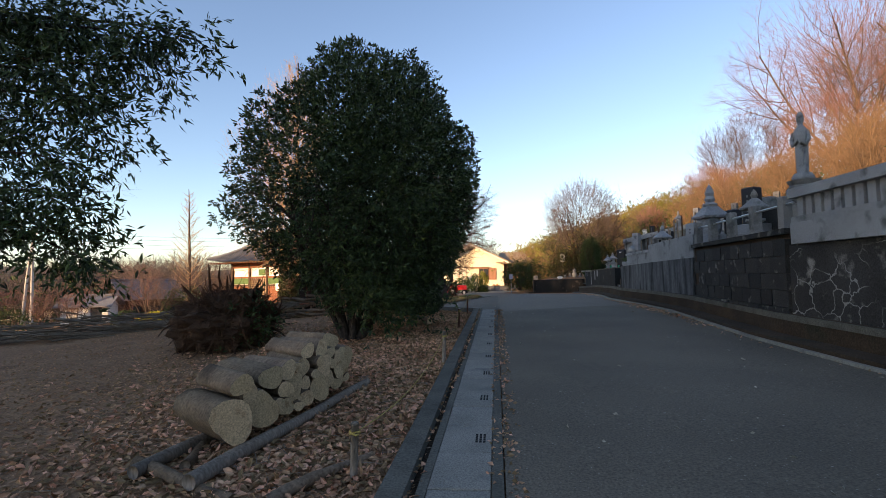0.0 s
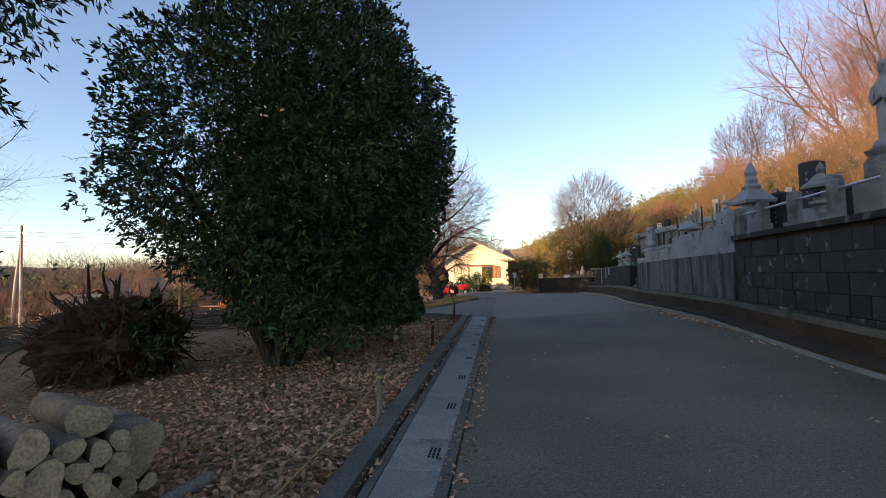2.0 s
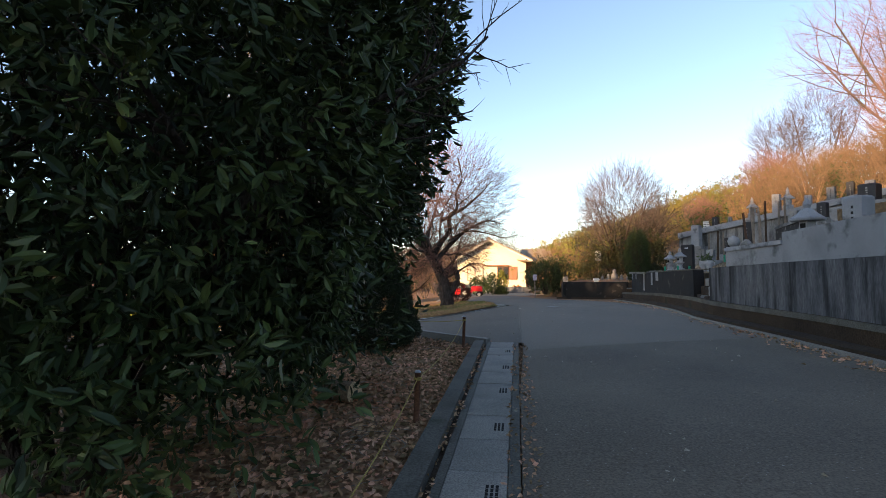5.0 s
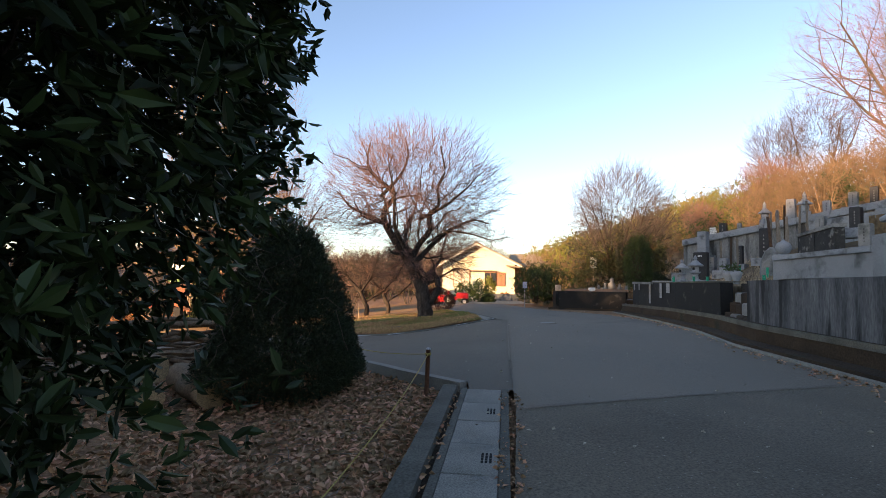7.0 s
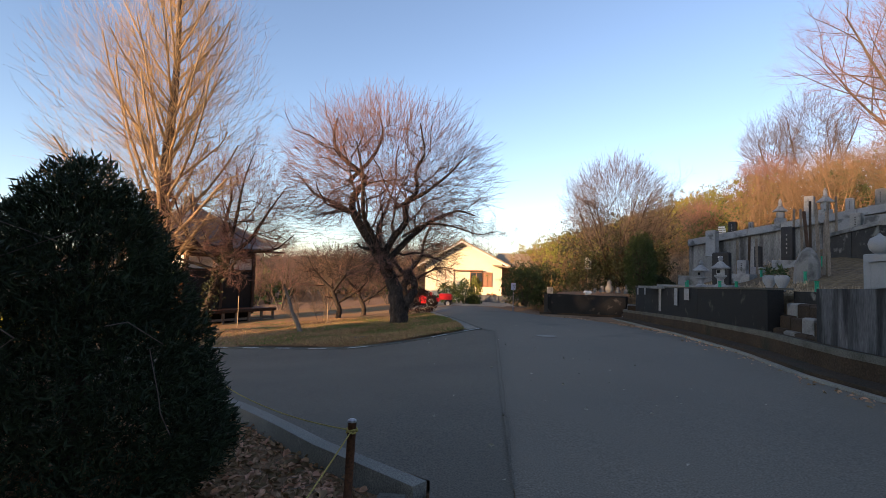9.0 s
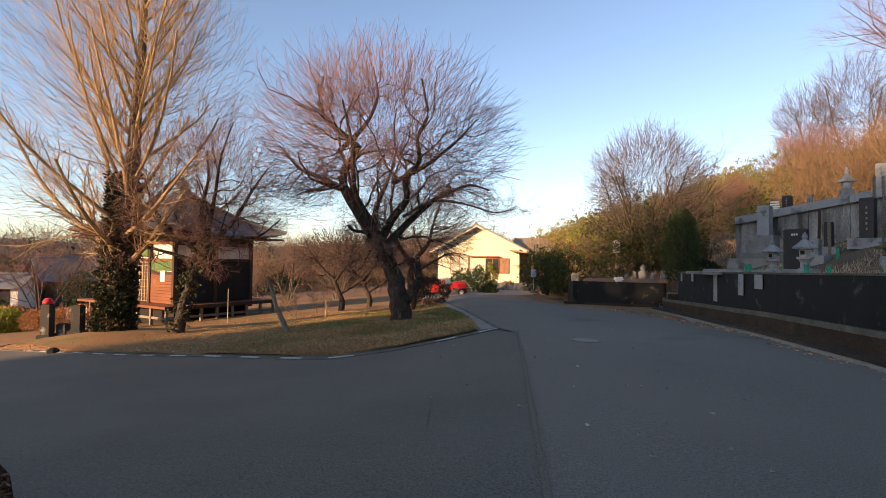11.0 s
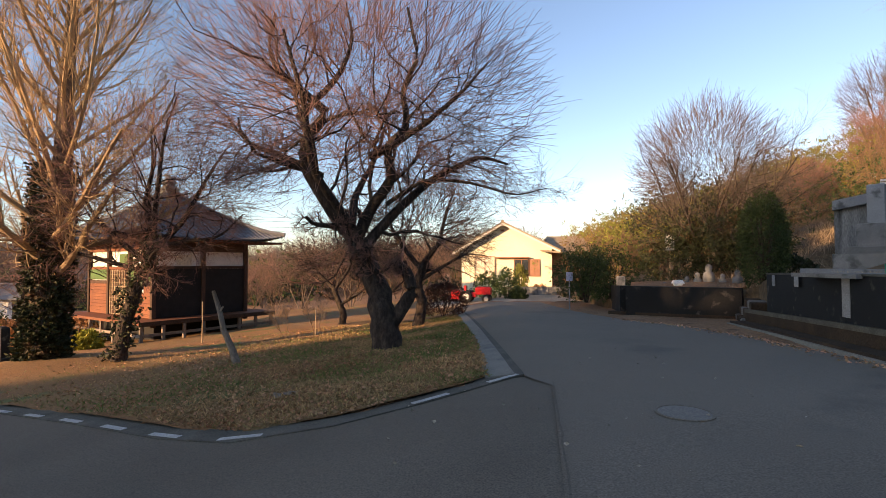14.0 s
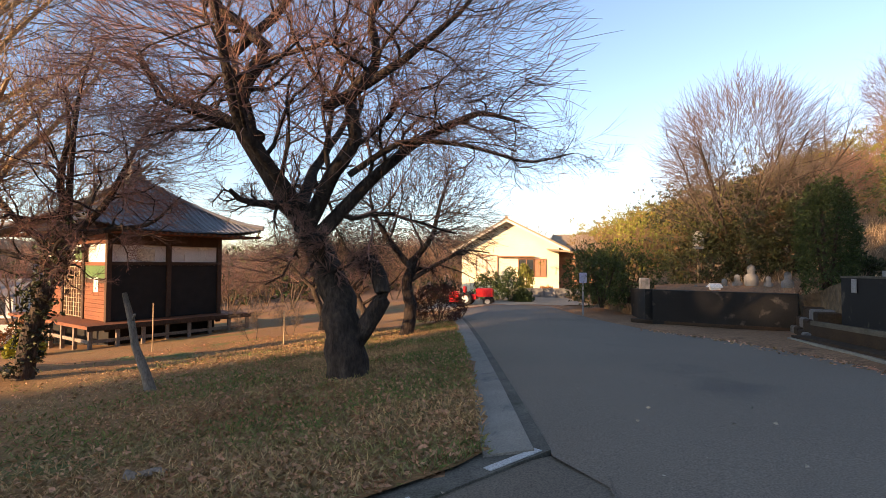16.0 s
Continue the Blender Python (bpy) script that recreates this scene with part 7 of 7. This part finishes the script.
for x, y, h, lean in ((11.8, 26.8, 1.95, -0.09), (11.95, 26.65, 2.1, -0.05), (12.1, 26.5, 1.8, -0.03), (12.25, 26.9, 1.6, 0.04), (12.6, 31.6, 1.5, 0.0), (12.9, 31.4, 1.55, 0.03), (13.1, 31.2, 1.4, -0.02), (14.6, 31.4, 2.1, 0.02), (14.8, 31.2, 2.0, -0.03), (14.95, 31.0, 2.2, 0.0), (15.4, 30.8, 2.0, 0.03), (15.6, 30.6, 2.1, 0.0), (18.9, 28.8, 1.1, 0.02), (19.1, 28.6, 1.2, -0.02)):
    grave_board((x, y, 4.0 if x > 18 else hill_z(x, y)), h, lean, grey_wood if rng.uniform() < 0.75 else dark_wood)
for x, y in ((13.2, 28.2), (13.4, 28.6), (12.6, 30.2), (11.2, 26.2)):
    t = thing("grave_vase", (x, y, hill_z(x, y) - 0.03), "slim green plastic grave vase", "vase", "green vases")
    part("tube", Geo().lathe([(0.045, 0), (0.04, 0.3), (0.05, 0.34)], sides=8), green_plastic, t)
t = thing("bark_scrap", (-0.75, 26.2, soil_z(-0.75, 26.2) + 0.03), "curled pale scrap of bark lying on the lawn", "bark")
part("curl", Geo().grid(np.linspace(-0.16, 0.16, 7), np.linspace(-1, 1, 6), lambda a, b: (a, 0.05 * b + 0.02 * math.sin(a * 14), 0.05 * (1 - b * b) + 0.015 * math.sin(a * 20))), grey_wood, t)
# row of small jizo stones on the low terrace, and a sign
rng = np.random.default_rng(204)
for i in range(9):
    s = i / 8
    x, y = 8.2 + 2.6 * s + rng.uniform(-0.1, 0.1), 40.2 - 2.3 * s + rng.uniform(-0.15, 0.15)
    k = rng.uniform(0.75, 1.15) * (1.5 if i == 6 else 1)
    g = Geo().lathe([(0.17 * k, -0.06), (0.18 * k, 0.08), (0.12 * k, 0.12 * k), (0.15 * k, 0.2 * k), (0.14 * k, 0.36 * k), (0.07 * k, 0.42 * k), (0.09 * k, 0.5 * k), (0.07 * k, 0.58 * k), (0.005, 0.62 * k)], sides=10)
    ob = tagged(part("stone_statue", g, granite_old, None, "small rounded weathered stone guardian figure in dry grass", True), "", "statue", "small stone figures")
    ob.matrix_world = pose(x, y, max(hill_z(x, y), float(ground_z(x, y))) - 0.0, 0, 0, rng.uniform(0, 90))
setting("ground_low_terrace", Geo().add([(7.4, 38.8, 0.78), (10.35, 36.75, 0.8), (11.8, 38.6, 1.15), (8.4, 42.2, 0.85), (7.4, 38.8, -1.5), (10.35, 36.75, -1.5), (11.8, 38.6, -1.5), (8.4, 42.2, -1.5)], [(0, 1, 2, 3), (0, 4, 5, 1), (1, 5, 6, 2), (2, 6, 7, 3), (3, 7, 4, 0)]), soil, "earth of the low terrace", "ground")
t = thing("small_shrine", (8.95, 38.35, 0.79), "tiny white stone house-shaped shrine", "shrine")
part("body", bevel_box(0.26, 0.2, 0.14, 0), plaster, t)
part("roof", Geo().add([(-0.19, -0.15, 0.14), (0.19, -0.15, 0.14), (0.19, 0.15, 0.14), (-0.19, 0.15, 0.14), (-0.17, 0, 0.26), (0.17, 0, 0.26)], [(0, 1, 5, 4), (2, 3, 4, 5), (1, 2, 5), (3, 0, 4), (3, 2, 1, 0)]), plaster, t)
t = thing("notice_board", (10.3, 42.9, hill_z(10.3, 42.9) - 0.1), "small weathered white board on a thin post", "sign")
part("post", Geo().box((-0.03, -0.03, 0), (0.03, 0.03, 2.2)), grey_wood, t)
part("board", Geo().box((-0.2, -0.05, 1.75), (0.2, -0.031, 2.45), None, 0.01), granite, t)
t = thing("stone_marker", (7.45, 40.3, 0.5), "square mossy stone marker post", "marker")
part("shaft", bevel_box(0.28, 0.28, 0.95, -0.3, 0.03), granite_old, t)
t = thing("road_sign", (5.75, 42.4, soil_z(5.75, 42.4)), "thin white post with a small blue plate", "sign")
part("post", Geo().tube([(0, 0, -0.1), (0, 0, 1.5)], 0.03, 8), granite, t)
part("plate", Geo().box((-0.14, -0.05, 1.2), (0.14, -0.032, 1.6), None, 0.01), mat("blue_plate", (0.25, 0.30, 0.42), (0.3, 0.35, 0.47), 4, 40, 0.5, 0.1), t)
# dry weeds over the terraces
n = 26000
y = rng.uniform(14, 47, n)
fx = np.interp(y, [p[1] for p in FOOT], [p[0] for p in FOOT])
x = fx + 0.3 + rng.uniform(0, 1, n) ** 1.2 * np.where(y > 34, 15, 5)
c = np.stack([x, y, [hill_z(a, b) - 0.02 for a, b in zip(x, y)]], 1)
keep = np.array([noise.noise(Vector((a * 0.55, b * 0.55, 4))) for a, b in zip(x, y)]) > np.where(y > 34, -0.25, 0.08)
c = c[keep]
ln = np.where(c[:, 1] > 35, 0.42, 0.22)
wg = Geo()
for sel, L in ((c[:, 1] > 35, 0.42), (c[:, 1] <= 35, 0.22)):
    q = c[sel]
    leaves(wg, q, rng.normal(size=q.shape) * (0.45, 0.45, 0.1) + (0, 0, 0.9), L, 0.012, rng, 0.1)
stuff("dry_weeds", wg, weed_dry, "pale dry weeds between the graves", "weeds")
leafy_mass("dome_shrub", (10.9, 20.2, hill_z(10.9, 20.2)), (0.8, 0.7, 0.6), 211, leaf_hedge, "low clipped green mound shrub on the terrace", tufts=700, leaf=(0.07, 0.035), lumps=0.08)
leafy_mass("dark_shrub", (11.6, 36.2, hill_z(11.6, 36.2)), (0.7, 0.6, 1.0), 212, leaf_ivy, "dark reddish shrub beside the clipped one", tufts=500, leaf=(0.1, 0.06), lumps=0.25)
# dark leaf masses added for evergreens and the shade under the tree together
leafy_mass("dark_shrub", (12.6, 40.6, hill_z(12.6, 40.6) - 0.1), (1.5, 1.3, 2.6), 213, leaf_ivy, "large dark evergreen shrub under the bare tree", tufts=1600, leaf=(0.14, 0.07), lumps=0.28, lo=0.5)
leafy_mass("dark_shrub", (10.6, 43.2, hill_z(10.6, 43.2) - 0.1), (1.5, 1.4, 2.6), 214, leaf_ivy, "dark evergreen shrub under the bare tree", tufts=1000, leaf=(0.14, 0.07), lumps=0.28, lo=0.5)


# ---- far left, gardens and distance ----
for i, (x, y, h, m) in enumerate(((-12.2, 32.1, 1.15, dark_stone), (-11.2, 32.16, 0.95, dark_stone), (-11.85, 32.35, 0.42, dark_stone))):
    t = thing("stone_marker", (x, y, soil_z(x, y)), ("weathered stone pillar with a red cloth cap", "mossy dark stone slab", "short square stone post")[i], "marker", "stone markers")
    part("base", bevel_box(0.45, 0.4, 0.22, -0.1, 0.03), m, t)
    part("shaft", bevel_box(0.3, 0.26, h - 0.1, 0.12, 0.05), m, t)
    if i == 0:
        part("cap", Geo().lathe([(0.17, 0), (0.16, 0.08), (0.1, 0.17), (0.01, 0.2)], (0, 0, h + 0.01), 10), red_paint, t, "red cloth cap", True)
t = thing("round_stone", (-9.4, 28.9, soil_z(-9.4, 28.9)), "small dark boulder at the lawn's edge", "stone")
part("rock", Geo().lathe([(0.12, -0.05), (0.17, 0.06), (0.15, 0.18), (0.06, 0.24)], sides=7), dark_stone, t)
for i, x in enumerate((-18.2, -19.3, -20.3, -17.2)):
    leafy_mass("azalea_shrub", (x, 40.6 + 0.4 * i, soil_z(x, 40.6)), (0.85, 0.8, 1.15), 220 + i, leaf_rust, "clipped orange-brown azalea mound", tufts=900, leaf=(0.06, 0.035), lumps=0.07)
for i, (x, y, r, h, m, lab) in enumerate(((-24.5, 43, 1.6, 1.5, leaf_yellow, "round yellow-green shrub in the garden"), (-22.5, 41.5, 0.9, 1.1, leaf_yellow, "round yellow-green shrub in the garden"), (-28, 48, 1.8, 1.5, leaf_rust, "loose orange shrub in the garden"), (-22, 47, 1.6, 1.2, leaf_rust, "loose orange shrub in the garden"), (-35, 40, 2.2, 3.0, leaf_hedge, "green garden shrub beside the lane"), (-33, 52, 1.2, 2.2, leaf_hedge, "dark green garden shrub"), (-13.82, 38.26, 0.45, 0.75, leaf_yellow, "low dry shrub beside the veranda"), (-31, 60, 2.4, 4.5, leaf_hedge, "dark green conifer by the farmhouse"))):
    leafy_mass("garden_shrub", (x, y, soil_z(x, y) - 0.1), (r, r, h), 230 + i, m, lab, tufts=700, leaf=(0.16, 0.08), lumps=0.15)


def farm_building(name, at, w, d, h, rise, turn, wall_m, roof_m, label, open_front=False):
    t = thing(name, at, label, "house", "", turn)
    part("wall", Geo().box((-w / 2, -d / 2, -0.6), (w / 2, d / 2, h)), wall_m, t)
    o = 0.7
    for s in (-1, 1):
        v = [(-w / 2 - o, s * (d / 2 + o), h - 0.25), (w / 2 + o, s * (d / 2 + o), h - 0.25), (w / 2 + o, 0, h + rise), (-w / 2 - o, 0, h + rise)]
        v += [(x, y, z + 0.14) for x, y, z in v]
        part("roof", Geo().add(v, [(0, 1, 2, 3), (7, 6, 5, 4), (0, 4, 5, 1), (1, 5, 6, 2), (2, 6, 7, 3), (3, 7, 4, 0)]), roof_m, t)
    for s in (-1, 1):
        part("gable", Geo().add([(s * w / 2, -d / 2, h), (s * w / 2, d / 2, h), (s * w / 2, 0, h + rise - 0.05), (s * (w / 2 - 0.1), -d / 2, h), (s * (w / 2 - 0.1), d / 2, h), (s * (w / 2 - 0.1), 0, h + rise - 0.05)], [(0, 1, 2), (5, 4, 3), (0, 3, 4, 1), (1, 4, 5, 2), (2, 5, 3, 0)]), wall_m, t)
    part("ridge", Geo().tube([(-w / 2 - o, 0, h + rise + 0.16), (w / 2 + o, 0, h + rise + 0.16)], 0.2, 6), roof_m, t)
    n = max(int(w / 2.4), 2)
    for i in range(n):
        x = -w / 2 + w * (i + 0.5) / n
        win = part("window", Geo().box((x - 0.7, -d / 2 - 0.05, 0.3), (x + 0.7, -d / 2 + 0.02, 2.0)), glass_dark if i % 2 or open_front else curtain_pane, t)
        fr = Geo()
        for a, b in (((x - 0.76, -d / 2 - 0.08, 2.0), (x + 0.76, -d / 2 - 0.05, 2.08)), ((x - 0.76, -d / 2 - 0.08, 0.22), (x + 0.76, -d / 2 - 0.05, 0.3)), ((x - 0.03, -d / 2 - 0.08, 0.3), (x + 0.03, -d / 2 - 0.051, 2.0))):
            fr.box(a, b)
        part("frame", fr, dark_wood, win)
    return t


farm_building("farmhouse", (-47, 79, soil_z(-47, 79) + 0.1), 8.5, 7, 3.2, 2.6, 55, dark_wood, roof_tile, "old timber farmhouse with grey gabled roof", True)
farm_building("gatehouse", (-50, 71, soil_z(-50, 71) + 0.1), 6, 3, 2.4, 1.2, 10, plaster, roof_tile, "low white-walled gatehouse with grey roof")
farm_building("long_house", (-68, 84, soil_z(-68, 84) + 0.1), 22, 7, 2.8, 1.6, 8, cream, mat("red_roof", (0.25, 0.10, 0.07), (0.3, 0.13, 0.09), 1, 20, 0.8, 0.2), "long low cream house with a reddish roof")
t = thing("white_screen", (-19.5, 42.9, soil_z(-19.5, 42.9)), "white plastered screen wall between two wooden posts", "screen", "", 20)
part("panel", Geo().box((-0.55, -0.05, 0.15), (0.55, 0.05, 1.1)), plaster, t)
for x in (-0.65, 0.65):
    part("post", Geo().box((x - 0.09, -0.09, -0.1), (x + 0.09, 0.09, 1.35)), dark_wood, t)
for i, (x, y, lean) in enumerate(((-52.5, 64, 0.0), (-54.6, 65, 0.09))):
    t = thing("utility_pole", (x, y, soil_z(x, y) - 0.1), "tall pale concrete utility pole" if not i else "leaning pale stay pole beside the utility pole", "utility pole")
    part("pole", Geo().tube([(0, 0, 0), (lean * 6, 0, 6), (lean * 13, 0, 13 - 2 * i)], [0.2, 0.17, 0.13], 10), pole_mat, t, smooth=True)
    if not i:
        part("crossarm", Geo().box((-0.9, -0.06, 12.0), (0.9, 0.06, 12.12)), steel, t)
wires = thing("power_line", (-52.5, 64, soil_z(-52.5, 64) + 12), "thin black power cables", "cable")
for k, z in enumerate((0.1, -0.6, -1.5, -2.2)):
    part("cable", Geo().tube([(s * 60, s * 28, z - 2.2 * s * (1 - s) + 0.2 * k) for s in np.linspace(-0.8, 1, 20)], 0.012, 4), slot_black, wires)

# garden before the house
t = thing("garden_wall", (0, 0, 0), "low grey block wall round the house's garden", "wall")
for i in range(8):
    x = 3.3 + i * 0.8
    part("block", Geo().box((x, 55.6 + 0.05 * i, -0.9), (x + 0.78, 55.8 + 0.05 * i, 0.05), None, 0.02), granite_old, t)
for i, (x, y, r, h, m) in enumerate(((2.1, 52.2, 0.9, 1.7, leaf_hedge), (3.4, 51.6, 0.75, 1.9, leaf_hedge), (4.6, 56.6, 0.55, 2.3, leaf_bamboo), (4.0, 50.5, 0.5, 0.7, leaf_dark), (-0.6, 54, 1.2, 1.6, leaf_ivy), (6.0, 57.0, 0.6, 0.7, leaf_rust))):
    leafy_mass("garden_bush", (x, y, soil_z(x, y)), (r, r, h), 260 + i, m, "leafy garden bush before the cream house", tufts=380, leaf=(0.14, 0.07), lumps=0.3, lo=0.4)


def small_tractor():
    t = thing("tractor", (1.35, 49.6, soil_z(1.35, 49.6) + 0.03), "small red garden tractor parked by the bushes", "tractor", "", -10)
    part("hood", Geo().box((0.1, -0.28, 0.5), (1.0, 0.28, 0.95), None, 0.08), red_paint, t)
    part("body", Geo().box((-0.8, -0.32, 0.35), (0.12, 0.32, 0.62), None, 0.05), red_paint, t)
    part("seat", Geo().box((-0.5, -0.22, 0.62), (-0.1, 0.22, 0.72), None, 0.04), black_rubber, t)
    part("seat_back", Geo().box((-0.6, -0.22, 0.68), (-0.5, 0.22, 1.05), None, 0.04), red_paint, t)
    part("tiller", Geo().box((-1.35, -0.4, 0.2), (-0.82, 0.4, 0.75), None, 0.12), red_paint, t)
    part("steering_column", Geo().tube([(0.12, 0, 0.9), (-0.02, 0, 1.08)], 0.03, 6), black_rubber, t)
    part("steering_wheel", Geo().tube([(-0.03 + 0.02 * math.cos(a), 0.17 * math.sin(a), 1.1 + 0.16 * math.cos(a)) for a in np.linspace(0, 6.283, 14)], 0.018, 5), black_rubber, t)
    for x, y, r in ((0.75, -0.36, 0.26), (0.75, 0.36, 0.26), (-0.45, -0.42, 0.38), (-0.45, 0.42, 0.38)):
        w = part("wheel", Geo().tube([(x, y - 0.09, r), (x, y + 0.09, r)], r * 0.5, 14), steel, t)
        part("tyre", Geo().tubes([[(x + (r * 0.78) * math.cos(a), y, r + (r * 0.78) * math.sin(a)) for a in np.linspace(0, 6.2832, 22)]], [[r * 0.24] * 22], 8), black_rubber, w)


small_tractor()

# bare trees behind the lawn and over the fields
proto_a = bare_tree("field_tree", (-8.5, 58, soil_z(-8.5, 58)), 6.0, 301, twig_brush, "bare brown tree in the sunlit field", bark, 1.0, 3)
proto_b = bare_tree("field_tree", (-14, 62, soil_z(-14, 62)), 7.5, 302, twig_red, "bare brown tree in the sunlit field", bark, 1.0, 4)
rng = np.random.default_rng(303)
for i, (x, y) in enumerate(((-3.5, 62), (-6.5, 68), (-11, 70), (-18, 66), (-22, 72), (-27, 64), (-34, 58), (-38, 66), (-44, 60), (-31, 76), (-40, 50), (-60, 78), (-64, 70), (-74, 92), (-16, 56), (-58, 92), (-36, 84), (-3, 74), (-82, 88), (-90, 100))):
    s = rng.uniform(0.75, 1.2)
    c = copy_thing(proto_a if i % 2 else proto_b, pose(x, y, soil_z(x, y) - 0.1, 0, 0, rng.uniform(0, 360)))
    c.scale = (s, s, s)
cone = thing("dawn_redwood", (-31.5, 62, soil_z(-31.5, 62)), "tall slender conical bare tree, pale in the sun", "tree")
out = [[], [], []]
spec = [(12, 0.01, 0.0, 0, 0, 0, 0, 0), (5, 0.08, 0.06, 9, 0.15, 40, 0.4, 0.4), (4, 0.1, 0.04, 0, 0, 0, 0, 0)]
limb(rng, ((0, 0, -0.2), (0.1, 0, 8), (0, 0, 16.5)), 0.3, 0.03, 0, spec, out, 12)
for i in range(70):
    z = 2.0 + 14 * i / 70
    a = i * 2.4
    grow(rng, (0.05, 0, z), (math.cos(a), math.sin(a), 0.75), np.interp(z, [2, 5, 16], [3.0, 3.6, 0.7]), 0.035, 1, spec, out)
tree_parts(out, cone, bark, twig_gold, 1)

# belt of brushwood along the horizon
belt_a, belt_b = Geo(), Geo()
n = 420
th = np.radians(rng.uniform(-58, 6, n))
dist = rng.uniform(85, 170, n)
sp = np.stack([np.sin(th) * dist, np.cos(th) * dist], 1)
hs = rng.uniform(3.5, 8.5, n) * dist / 120
a, b = plant(sp, hs, hs * 1.3, ground_z(sp[:, 0], sp[:, 1]) - 0.2, rng)
belt_a.add_many(a, pf)
belt_b.add_many(b, tf)
stuff("far_woods", belt_a, twig_brush, "distant brown leafless woods along the horizon", "woods")
stuff("far_twigs", belt_b, twig_grey, "fine twigs of the distant woods", "woods")
ev = Geo()
for i in range(60):
    k = int(rng.integers(0, n))
    c = np.array([sp[k, 0] + 3, sp[k, 1] + 3, ground_z(sp[k, 0], sp[k, 1]) + 3])
    q = c + rng.normal(size=(60, 3)) * (2.2, 2.2, 1.7)
    rosettes(ev, q, q - c, 4, 0.8, 0.45, rng)
stuff("far_evergreens", ev, leaf_hedge, "distant evergreen trees among the bare woods", "woods")
far_hill = Geo()
v = []
ths = np.radians(np.linspace(-75, 60, 70))
for a in ths:
    h = 14 + 9 * noise.noise(Vector((a * 3, 0, 5))) + 3 * noise.noise(Vector((a * 11, 0, 6)))
    for d, z in ((420, -6), (450, h * 0.6), (500, h), (600, -6)):
        v.append((math.sin(a) * d, math.cos(a) * d, z))
far_hill.add(v, [(i * 4 + j, (i + 1) * 4 + j, (i + 1) * 4 + j + 1, i * 4 + j + 1) for i in range(69) for j in range(3)])
setting("backdrop_hills", far_hill, mat("far_hill", (0.16, 0.12, 0.09), (0.12, 0.12, 0.08), 0.02, 0.3, 0.95, 0.3, 1.0), "low wooded hills on the horizon", "hills", True)
